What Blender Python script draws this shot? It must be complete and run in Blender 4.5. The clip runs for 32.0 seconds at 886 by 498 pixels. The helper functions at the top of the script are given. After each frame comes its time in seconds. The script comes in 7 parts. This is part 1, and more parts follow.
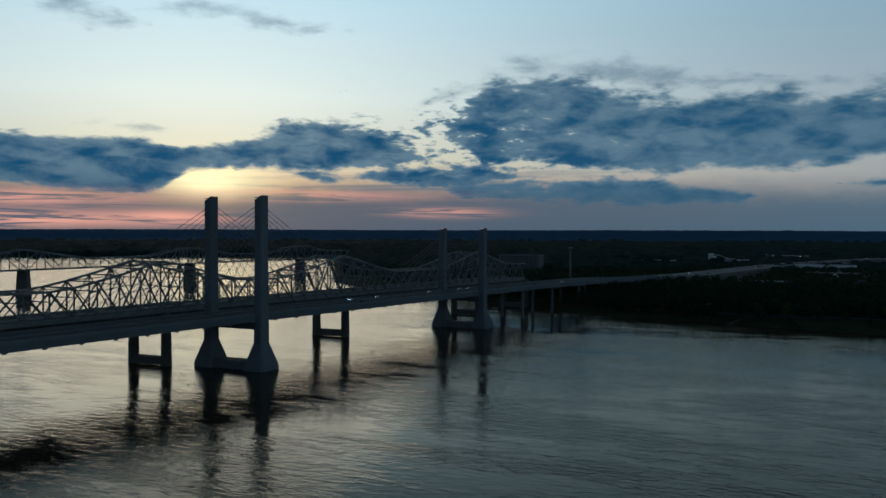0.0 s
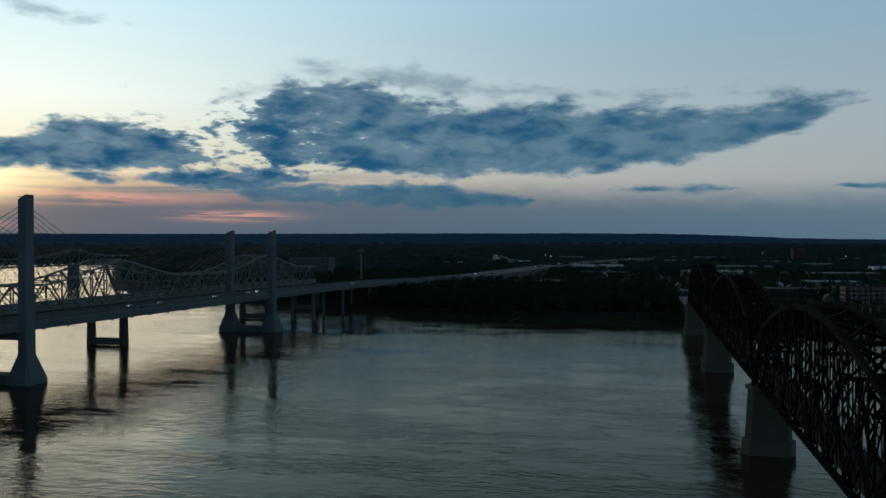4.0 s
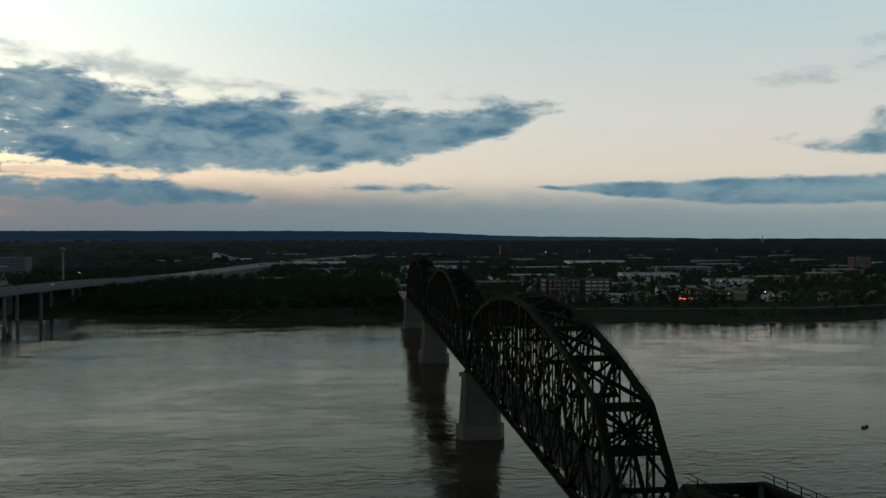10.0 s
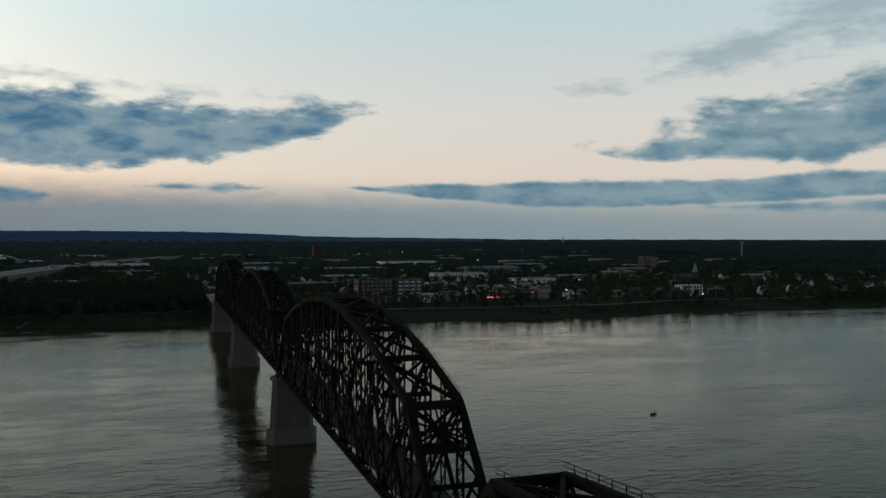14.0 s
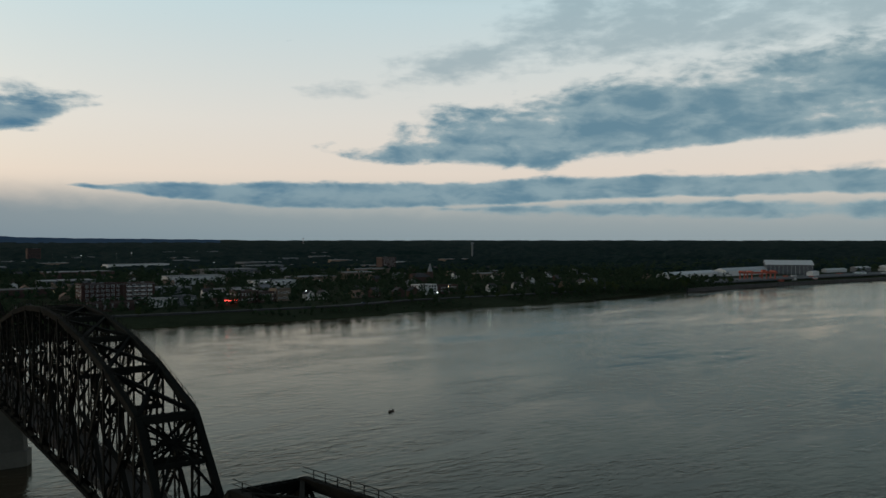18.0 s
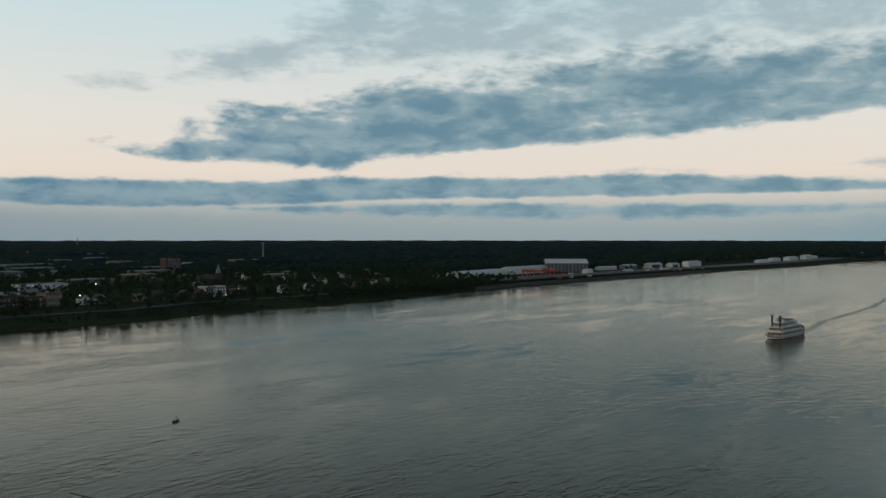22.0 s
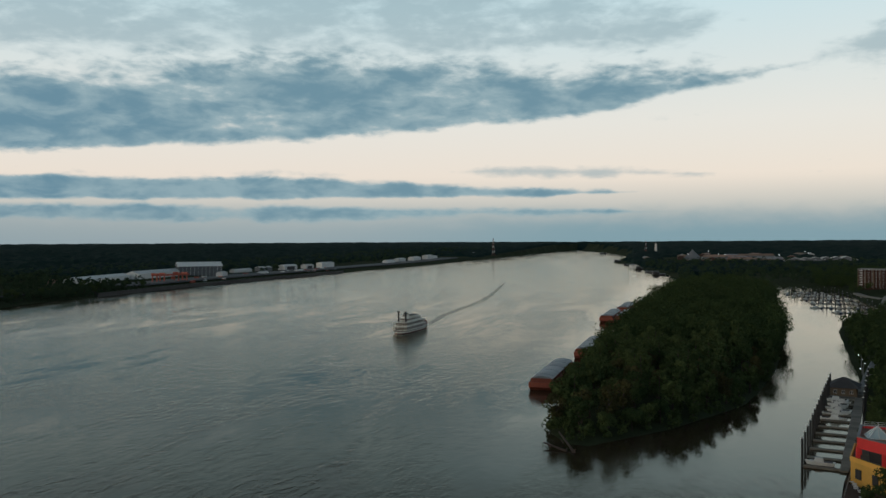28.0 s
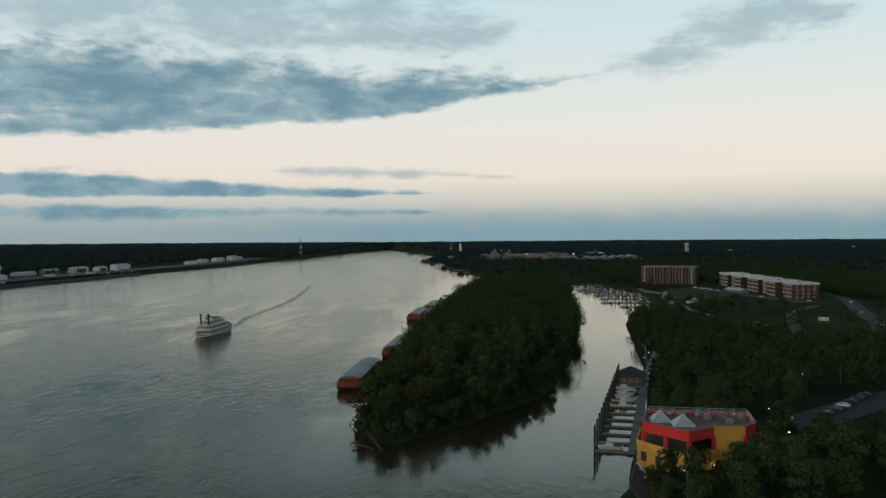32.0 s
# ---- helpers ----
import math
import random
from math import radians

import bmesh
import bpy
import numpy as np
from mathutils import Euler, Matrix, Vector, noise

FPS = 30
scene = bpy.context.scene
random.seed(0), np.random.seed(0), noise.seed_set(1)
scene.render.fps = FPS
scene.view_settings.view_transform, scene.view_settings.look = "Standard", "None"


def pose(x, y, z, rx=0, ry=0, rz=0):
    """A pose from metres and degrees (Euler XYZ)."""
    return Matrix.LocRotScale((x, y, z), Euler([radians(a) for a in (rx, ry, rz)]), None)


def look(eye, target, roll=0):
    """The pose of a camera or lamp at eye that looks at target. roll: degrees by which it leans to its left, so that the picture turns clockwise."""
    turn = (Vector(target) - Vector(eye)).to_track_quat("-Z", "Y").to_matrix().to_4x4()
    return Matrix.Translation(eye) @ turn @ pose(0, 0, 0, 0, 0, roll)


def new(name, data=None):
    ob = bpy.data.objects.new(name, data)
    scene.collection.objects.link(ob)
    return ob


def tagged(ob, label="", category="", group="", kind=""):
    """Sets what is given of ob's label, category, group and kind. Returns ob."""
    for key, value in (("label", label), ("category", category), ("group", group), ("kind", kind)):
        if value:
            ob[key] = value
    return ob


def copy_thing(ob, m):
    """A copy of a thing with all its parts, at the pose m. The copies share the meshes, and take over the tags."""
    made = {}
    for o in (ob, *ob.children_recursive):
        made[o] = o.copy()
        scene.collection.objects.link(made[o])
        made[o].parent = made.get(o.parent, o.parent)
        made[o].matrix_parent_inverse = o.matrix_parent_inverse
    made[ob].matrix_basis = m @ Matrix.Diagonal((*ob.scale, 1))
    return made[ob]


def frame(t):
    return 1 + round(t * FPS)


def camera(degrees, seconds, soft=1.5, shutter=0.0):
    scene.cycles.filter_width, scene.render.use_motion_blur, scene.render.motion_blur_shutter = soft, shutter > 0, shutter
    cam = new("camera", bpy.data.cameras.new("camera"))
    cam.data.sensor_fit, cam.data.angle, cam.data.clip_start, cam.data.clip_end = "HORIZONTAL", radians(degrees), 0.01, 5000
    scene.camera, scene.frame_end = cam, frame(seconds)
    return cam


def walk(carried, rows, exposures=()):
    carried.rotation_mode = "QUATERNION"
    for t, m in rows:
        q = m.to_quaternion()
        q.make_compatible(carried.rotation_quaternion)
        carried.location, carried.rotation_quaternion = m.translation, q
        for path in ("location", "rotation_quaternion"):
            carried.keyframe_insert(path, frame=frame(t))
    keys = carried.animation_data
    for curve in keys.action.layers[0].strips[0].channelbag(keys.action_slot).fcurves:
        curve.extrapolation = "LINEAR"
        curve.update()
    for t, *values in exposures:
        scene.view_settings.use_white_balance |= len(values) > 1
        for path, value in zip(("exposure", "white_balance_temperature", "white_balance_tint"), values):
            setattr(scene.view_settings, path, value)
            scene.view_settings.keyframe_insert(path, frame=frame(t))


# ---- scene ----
cam = camera(55.04, 32.0)

# seconds, x, y, z, pitch, lean, yaw
PATH = [
    (0, -36.26, -277.07, 67.83, -0.936, 0.157, 26.622),
    (0.5, -35.80, -277.28, 67.89, -0.930, 0.164, 25.770),
    (1, -35.35, -277.49, 67.92, -0.909, 0.194, 24.023),
    (1.5, -34.89, -277.63, 67.91, -0.860, 0.231, 22.193),
    (2, -34.49, -277.75, 67.81, -0.763, 0.309, 20.461),
    (2.5, -34.20, -277.86, 67.61, -0.731, 0.204, 18.730),
    (3, -34.04, -278.00, 67.34, -0.705, 0.140, 16.970),
    (3.5, -33.96, -278.09, 67.05, -0.686, 0.044, 14.876),
    (4, -33.91, -278.07, 66.79, -0.694, -0.083, 12.716),
    (4.5, -33.82, -277.84, 66.60, -0.680, -0.052, 10.118),
    (6.5, -33.75, -275.96, 66.44, -0.782, -0.118, 3.157),
    (7, -33.64, -275.61, 66.41, -0.776, -0.121, 1.799),
    (7.5, -33.53, -275.31, 66.37, -0.811, -0.129, 0.807),
    (8, -33.48, -275.00, 66.31, -0.822, -0.112, 0.350),
    (8.5, -33.44, -274.74, 66.23, -0.829, -0.104, -0.968),
    (9, -33.37, -274.57, 66.12, -0.829, -0.104, -2.485),
    (9.5, -33.29, -274.42, 66.01, -0.855, -0.105, -4.033),
    (10, -33.22, -274.34, 65.93, -0.879, -0.115, -5.761),
    (10.5, -33.17, -274.21, 65.90, -0.900, -0.112, -7.307),
    (11, -33.15, -274.08, 65.93, -0.878, -0.088, -8.740),
    (11.5, -33.14, -274.03, 65.95, -0.879, -0.068, -10.277),
    (12, -33.11, -274.00, 65.95, -0.880, -0.090, -11.925),
    (12.5, -33.00, -273.95, 65.94, -0.856, -0.080, -13.359),
    (13, -32.97, -273.79, 65.92, -0.827, -0.069, -15.056),
    (13.5, -32.88, -273.57, 65.91, -0.822, -0.032, -16.629),
    (15.5, -32.59, -273.11, 65.78, -0.853, -0.024, -24.308),
    (16, -32.66, -273.17, 65.84, -0.814, -0.015, -26.694),
    (16.5, -32.79, -273.32, 65.95, -0.833, -0.018, -29.433),
    (17, -32.88, -273.51, 66.09, -0.797, 0.002, -31.484),
    (17.5, -32.89, -273.68, 66.24, -0.794, -0.025, -33.146),
    (18, -32.77, -273.82, 66.39, -0.793, -0.038, -35.689),
    (18.5, -32.56, -273.89, 66.52, -0.784, -0.030, -37.699),
    (19, -32.35, -273.85, 66.61, -0.804, -0.049, -39.515),
    (19.5, -32.08, -273.67, 66.67, -0.847, -0.046, -41.438),
    (20, -31.79, -273.36, 66.68, -0.879, -0.020, -43.511),
    (20.5, -31.48, -272.93, 66.64, -0.886, 0.002, -44.889),
    (21, -31.16, -272.41, 66.57, -0.860, -0.007, -46.761),
    (21.5, -30.87, -271.84, 66.47, -0.831, -0.016, -48.165),
    (22, -30.64, -271.24, 66.37, -0.792, -0.018, -49.606),
    (22.5, -30.41, -270.70, 66.28, -0.757, -0.011, -51.371),
    (23, -30.09, -270.26, 66.19, -0.706, -0.024, -53.407),
    (23.5, -29.72, -269.95, 66.11, -0.663, -0.035, -56.007),
    (24, -29.32, -269.77, 66.02, -0.643, -0.046, -58.534),
    (24.5, -28.78, -269.61, 65.94, -0.631, -0.097, -60.210),
    (26.5, -26.20, -269.63, 65.55, -0.680, -0.074, -67.513),
    (27, -25.64, -269.51, 65.43, -0.671, -0.122, -69.711),
    (27.5, -25.13, -269.39, 65.33, -0.687, -0.203, -71.639),
    (28, -24.68, -269.26, 65.23, -0.679, -0.263, -73.789),
    (28.5, -24.30, -269.20, 65.14, -0.659, -0.308, -76.318),
    (29, -23.97, -269.12, 65.07, -0.646, -0.326, -78.786),
    (29.5, -23.74, -269.13, 64.99, -0.660, -0.329, -80.013),
    (30, -23.57, -269.10, 64.92, -0.659, -0.341, -81.183),
    (30.5, -23.49, -269.14, 64.85, -0.672, -0.358, -82.307),
    (31, -23.40, -269.20, 64.79, -0.690, -0.343, -83.704),
    (31.5, -23.25, -269.24, 64.75, -0.722, -0.353, -84.963),
    (32, -23.08, -269.25, 64.73, -0.718, -0.333, -86.667),
]
walk(cam, [(t, pose(x, y, z, 90 + p, 0, yw) @ pose(0, 0, 0, 0, 0, r)) for t, x, y, z, p, r, yw in PATH],
     exposures=[(0.0, -1.08, 4850, -7), (4.5, -0.80, 5050, -7), (8.0, -0.27, 6100, -4), (13.0, -0.15, 6300, 2), (20.0, -0.02, 6400, 3), (32.0, 0.1, 6250, 1)])

# ---- small node helpers ----


class Nodes:
    """Short hand for building a node tree."""

    def __init__(self, tree):
        self.t = tree
        self.t.nodes.clear()

    def add(self, kind, **inputs):
        n = self.t.nodes.new(kind)
        for k, v in inputs.items():
            key = int(k[1:]) if k[0] == "i" and k[1:].isdigit() else k.replace("_", " ")
            self.put(n.inputs[key], v)
        return n

    def put(self, socket, v):
        if isinstance(v, bpy.types.NodeSocket):
            self.t.links.new(v, socket)
        else:
            socket.default_value = v

    def math(self, op, a, b=0.0, c=0.0, clamp=False):
        n = self.t.nodes.new("ShaderNodeMath")
        n.operation, n.use_clamp = op, clamp
        for s, v in zip(n.inputs, (a, b, c)):
            self.put(s, v)
        return n.outputs[0]

    def smooth(self, v, lo, hi, a=0.0, b=1.0):
        n = self.t.nodes.new("ShaderNodeMapRange")
        n.interpolation_type = "SMOOTHSTEP"
        for s, x in zip(n.inputs, (v, lo, hi, a, b)):
            self.put(s, x)
        return n.outputs[0]

    def mix(self, f, a, b, how="MIX"):
        n = self.t.nodes.new("ShaderNodeMix")
        n.data_type, n.blend_type = "RGBA", how
        self.put(n.inputs[0], f), self.put(n.inputs[6], a), self.put(n.inputs[7], b)
        return n.outputs[2]

    def ramp(self, f, stops):
        n = self.t.nodes.new("ShaderNodeValToRGB")
        while len(n.color_ramp.elements) < len(stops):
            n.color_ramp.elements.new(0.5)
        for e, (p, c) in zip(n.color_ramp.elements, stops):
            e.position, e.color = p, (*c, 1)
        self.put(n.inputs[0], f)
        return n.outputs[0]

    def noise(self, vector, scale, detail=4.0, rough=0.5, distort=0.0):
        n = self.add("ShaderNodeTexNoise", Vector=vector, Scale=scale, Detail=detail, Roughness=rough, Distortion=distort)
        return n.outputs[0]

    def scaled(self, vector, x, y, z):
        n = self.t.nodes.new("ShaderNodeVectorMath")
        n.operation = "MULTIPLY"
        self.put(n.inputs[0], vector)
        n.inputs[1].default_value = (x, y, z)
        return n.outputs[0]


# ---- dusk sky: a clear gradient, a low sun behind cloud, long cloud banks ----
SUN_AZ, SUN_EL = -42.0, 3.2
world = bpy.data.worlds.new("dusk_sky")
scene.world = world
world.use_nodes = True
w = Nodes(world.node_tree)
way = w.add("ShaderNodeTexCoord").outputs["Generated"]
sep = w.add("ShaderNodeSeparateXYZ", Vector=way)
wx, wy, wz = sep.outputs
az = w.math("MULTIPLY", w.math("ARCTAN2", wx, wy), 57.29578)
el = w.math("MULTIPLY", w.math("ARCSINE", wz), 57.29578)
flat = w.add("ShaderNodeCombineXYZ", X=az, Y=w.math("MULTIPLY", el, 2.6), Z=0.0).outputs[0]
sky_tex = w.t.nodes.new("ShaderNodeTexSky")
sky_tex.sky_type, sky_tex.sun_disc = "NISHITA", False
sky_tex.sun_elevation, sky_tex.sun_rotation = radians(SUN_EL), radians(SUN_AZ)
# clear sky by height above the horizon, away from and towards the sunset
hgt = w.math("DIVIDE", el, 90.0)
clear_far = w.ramp(hgt, [(0.0, (0.33, 0.36, 0.39)), (0.022, (0.47, 0.46, 0.46)), (0.045, (0.78, 0.65, 0.59)), (0.085, (0.75, 0.68, 0.65)), (0.17, (0.56, 0.66, 0.71)), (0.215, (0.22, 0.27, 0.30)), (0.28, (0.085, 0.105, 0.125)), (0.45, (0.055, 0.072, 0.092)), (1.0, (0.045, 0.065, 0.095))])
clear_sun = w.ramp(hgt, [(0.0, (0.62, 0.25, 0.15)), (0.025, (1.25, 0.46, 0.20)), (0.055, (1.55, 1.18, 0.78)), (0.10, (1.80, 1.55, 1.25)), (0.17, (1.42, 1.44, 1.36)), (0.205, (0.66, 0.74, 0.74)), (0.28, (0.22, 0.25, 0.26)), (0.45, (0.07, 0.09, 0.11)), (1.0, (0.045, 0.065, 0.095))])
daz = w.math("SUBTRACT", az, SUN_AZ)
sunny = w.math("EXPONENT", w.math("MULTIPLY", w.math("POWER", w.math("DIVIDE", daz, w.math("ADD", 30.0, w.smooth(el, 13.0, 24.0, 0.0, 22.0))), 2.0), -1.0))
clear = w.mix(sunny, clear_far, clear_sun)
del_ = w.math("SUBTRACT", el, SUN_EL + 0.1)
near_sun = w.math("EXPONENT", w.math("MULTIPLY", w.math("ADD", w.math("POWER", w.math("DIVIDE", daz, 3.6), 2.0), w.math("POWER", w.math("DIVIDE", del_, 1.15), 2.0)), -1.0))
clear = w.mix(near_sun, clear, (2.9, 2.1, 1.05, 1))
clear = w.mix(0.02, clear, sky_tex.outputs[0], "ADD")
rear = w.smooth(w.math("ABSOLUTE", w.math("SUBTRACT", az, 25.0)), 100.0, 165.0)
clear = w.mix(w.math("MULTIPLY", rear, 0.65), clear, (0.07, 0.10, 0.15, 1))
# cloud banks, each an outline: bearing, lower edge, upper edge (degrees); then edge softness below and above, weight
BANKS = [
    ([(-120, 2, 8), (-75, 2.4, 6.8), (-54, 2.9, 6.2), (-48, 2.7, 6.3), (-45.2, 2.6, 5.9), (-43.5, 3.9, 5.7), (-41, 4.3, 5.7), (-39, 4.7, 5.4), (-37, 5.4, 4.9)], 0.5, 0.5, 1.2),
    ([(-45, 5.4, 4.9), (-43, 4.5, 5.6), (-41, 4.3, 6.2), (-38, 4.3, 7.2), (-35, 4.2, 7.9), (-32, 4.1, 7.4), (-30, 4.3, 6.6), (-27, 4.5, 5.8), (-24, 5.4, 4.8)], 0.55, 0.9, 1.1),
    ([(-38, 4.4, 3.9), (-34, 3.6, 4.4), (-29, 3.2, 4.9), (-25, 3.0, 4.8), (-22, 3.2, 4.6), (-20, 4.3, 3.6)], 0.5, 0.6, 0.8),
    ([(-29, 8.0, 6.0), (-26.5, 6.0, 7.8), (-23.7, 4.6, 10.6), (-18.6, 4.8, 10.8), (-15.6, 4.4, 9.9), (-13.3, 4.1, 8.9), (-7.2, 4.0, 9.1), (-1.9, 4.3, 8.9), (0.5, 4.9, 8.4), (2.5, 4.6, 8.6), (5.4, 5.4, 8.7), (9.9, 6.6, 8.6), (12.5, 7.8, 8.5), (15, 8.8, 7.8)], 0.6, 1.1, 1.25),
    ([(-28, 3.4, 2.7), (-25.5, 2.5, 3.5), (-22, 2.2, 3.9), (-18, 2.1, 3.95), (-14, 2.1, 3.75), (-10, 2.1, 3.2), (-7.5, 2.2, 2.9), (-5, 2.9, 2.2)], 0.4, 0.45, 1.0),
    ([(-3, 3.6, 2.9), (-1, 3.05, 3.35), (3, 2.95, 3.45), (6.5, 3.05, 3.35), (9, 3.6, 2.9)], 0.25, 0.25, 0.7),
    ([(8, 3.6, 3.1), (13, 3.05, 3.4), (18, 2.5, 3.6), (24, 2.0, 3.7), (30, 1.9, 3.7), (40, 2.2, 3.9), (46, 2.5, 4.1), (55, 2.6, 4.1), (62, 2.6, 4.2), (70, 2.7, 3.85), (78, 2.75, 3.45), (84, 2.85, 3.3), (86.5, 2.95, 3.15), (89, 3.4, 2.8)], 0.28, 0.4, 1.8),
    ([(32, 2.3, 1.7), (38, 1.7, 2.0), (44, 1.3, 2.25), (55, 1.1, 2.35), (70, 1.2, 2.25), (82, 1.45, 2.1), (88, 1.6, 1.85), (91, 2.1, 1.5)], 0.35, 0.3, 1.15),
    ([(27, 6.0, 5.0), (29.5, 5.2, 5.8), (31, 5.0, 6.2), (33, 4.9, 7.7), (38.5, 4.7, 9.1), (42.5, 4.6, 10.0), (44, 5.0, 10.4), (46, 5.3, 10.8), (52, 5.6, 11.4), (60, 6.3, 12.4), (68, 6.7, 12.4), (73, 7.1, 12.0), (80, 7.6, 11.8), (85, 8.1, 11.5), (88, 9.0, 11.2), (92, 9.8, 11.0), (95, 10.3, 10.8), (98, 11.0, 10.2)], 0.42, 1.6, 1.15),
    ([(128, 7, 10), (150, 6, 13), (172, 6, 11)], 1.0, 1.5, 0.8),
    ([(-35, 6.9, 5.6), (-31, 4.8, 7.4), (-26, 4.5, 9.0), (-21, 4.5, 9.6), (-17, 6.0, 8.4)], 0.9, 0.9, 0.36),
]
# thin high cloud
VEILS = [
    ([(24, 9.6, 9.0), (30, 9.0, 10.6), (36, 10.0, 13.0), (45, 10.5, 16.5), (60, 11.5, 19), (75, 11.5, 19), (84, 11.5, 17.0), (90, 12.5, 14.8), (94, 14, 13)], 1.2, 1.5, 1.0),
    ([(94, 11.5, 10), (97, 10.2, 11.2), (100, 10.0, 12.6), (104, 10.8, 15.0), (109, 12.0, 16.0), (114, 14, 13)], 0.9, 1.0, 0.9),
    ([(72, 4.8, 4.1), (77, 4.25, 4.85), (84, 4.05, 4.7), (90, 3.95, 4.35), (94, 4.5, 3.7)], 0.25, 0.25, 0.8),
    ([(86.5, 8.2, 7.2), (88.5, 7.4, 8.0), (92, 7.5, 7.9), (94, 8.2, 7.2)], 0.4, 0.4, 0.6),
    ([(-47, 14.4, 13.2), (-43, 13.6, 15.4), (-39, 13.0, 14.9), (-35, 13.0, 13.9), (-32, 14, 13)], 0.7, 0.7, 0.9),
    ([(-55, 14.2, 13.6), (-51.5, 13.6, 14.9), (-47.5, 12.7, 13.9), (-46, 13.6, 12.8)], 0.6, 0.6, 0.7),
    ([(-31, 9.4, 8.4), (-28, 8.3, 9.3), (-22, 9.5, 12.0), (-15, 9.8, 11.6), (-8, 9.2, 10.4), (2, 8.8, 9.7), (8, 8.8, 9.6), (14, 8.6, 8.2)], 0.5, 0.7, 0.75),
    ([(-52, 7.0, 6.2), (-49, 6.5, 7.3), (-45, 6.4, 7.1), (-43, 7.0, 6.2)], 0.35, 0.35, 0.7),
    ([(40, 4.6, 3.7), (50, 4.1, 4.35), (62, 4.2, 4.5), (68, 4.7, 3.9)], 0.3, 0.3, 0.5),
]


def outline_field(banks):
    """Highest over all banks of the depth inside the outline: above nought within it, down to -1.2 far outside."""
    out = -1.2
    for rows, soft_lo, soft_hi, weight in banks:
        shut = [(a_ + s_ * 3, (l_ + h_) / 2 + 2.2, (l_ + h_) / 2 - 2.2) for (a_, l_, h_), s_ in ((rows[0], -1), (rows[-1], 1))]
        rows = shut[:1] + rows + shut[1:]
        a0, a1 = rows[0][0], rows[-1][0]
        edge = w.ramp(w.math("DIVIDE", w.math("SUBTRACT", az, a0), a1 - a0, clamp=True), [((r[0] - a0) / (a1 - a0), (max(r[1], 0) / 20, max(r[2], 0) / 20, 0)) for r in rows])
        lo_, hi_, _ = w.add("ShaderNodeSeparateColor", Color=edge).outputs
        d0 = w.math("DIVIDE", w.math("SUBTRACT", el, w.math("MULTIPLY", lo_, 20.0)), soft_lo)
        d1 = w.math("DIVIDE", w.math("SUBTRACT", w.math("MULTIPLY", hi_, 20.0), el), soft_hi)
        out = w.math("MAXIMUM", out, w.math("MINIMUM", w.math("MULTIPLY", w.math("MINIMUM", d0, d1), weight), 1.25 * weight))
    return out


away = w.smooth(az, -35.0, 75.0)
big = w.noise(w.scaled(flat, 0.13, 0.13, 1), 1.0, 5, 0.55, 0.4)
fine = w.noise(w.scaled(flat, 0.36, 0.34, 1), 1.0, 6, 0.54, 0.3)
curd = w.noise(w.scaled(flat, 0.95, 1.0, 1), 1.0, 4, 0.55, 0.3)
dappled = w.math("EXPONENT", w.math("MULTIPLY", w.math("ADD", w.math("POWER", w.math("DIVIDE", w.math("SUBTRACT", az, -24.0), 8.0), 2.0), w.math("POWER", w.math("DIVIDE", w.math("SUBTRACT", el, 6.6), 2.8), 2.0)), -1.0))
bigc, finec, curdc = (w.math("SUBTRACT", n_, 0.5) for n_ in (big, fine, curd))
wisps = w.math("ADD", w.math("MULTIPLY", bigc, 3.4), w.math("ADD", w.math("MULTIPLY", finec, 3.1), w.math("MULTIPLY", curdc, w.math("ADD", 1.1, w.math("MULTIPLY", dappled, 5.0)))))
dens_raw = w.math("ADD", w.math("SUBTRACT", outline_field(BANKS), w.math("MULTIPLY", dappled, 0.35)), wisps)
dens = w.smooth(dens_raw, -0.25, w.math("ADD", 0.65, w.math("MULTIPLY", away, 0.55)))
thick = w.smooth(dens_raw, 0.1, w.math("ADD", 1.3, w.math("MULTIPLY", away, 0.5)))
veil_raw = w.math("ADD", outline_field(VEILS), w.math("ADD", w.math("MULTIPLY", bigc, 3.6), w.math("ADD", w.math("MULTIPLY", finec, 3.2), w.math("MULTIPLY", curdc, 1.2))))
veil = w.math("MULTIPLY", w.smooth(veil_raw, -0.2, 1.7), 0.62)
cl_thin = w.mix(sunny, (0.40, 0.48, 0.51, 1), (0.66, 0.68, 0.64, 1))
cl_dark = w.mix(away, (0.048, 0.150, 0.270, 1), (0.162, 0.262, 0.332, 1))
cl_mid = w.mix(0.52, cl_dark, cl_thin)
body = w.mix(w.smooth(w.math("ADD", finec, w.math("MULTIPLY", bigc, 0.8)), -0.16, 0.22), cl_mid, cl_dark)
cloud = w.mix(thick, w.mix(0.62, cl_dark, cl_thin), body)
shown = w.mix(veil, clear, w.mix(0.45, cl_dark, cl_thin))
shown = w.mix(dens, shown, cloud)
# blue dusk haze along the horizon
haze = w.math("MULTIPLY", w.smooth(w.math("ADD", el, w.math("MULTIPLY", w.math("SUBTRACT", fine, 0.5), 1.3)), w.math("SUBTRACT", 4.5, w.math("MULTIPLY", away, 2.0)), w.math("SUBTRACT", 2.0, w.math("MULTIPLY", away, 1.7))), w.math("SUBTRACT", w.math("SUBTRACT", 0.88, w.math("MULTIPLY", w.math("MULTIPLY", away, w.smooth(az, 86.0, 62.0)), 0.40)), w.math("MULTIPLY", near_sun, 0.6)))
shown = w.mix(haze, shown, w.mix(away, (0.12, 0.20, 0.27, 1), w.mix(w.smooth(az, 58.0, 84.0), (0.27, 0.335, 0.37, 1), (0.205, 0.31, 0.365, 1))))
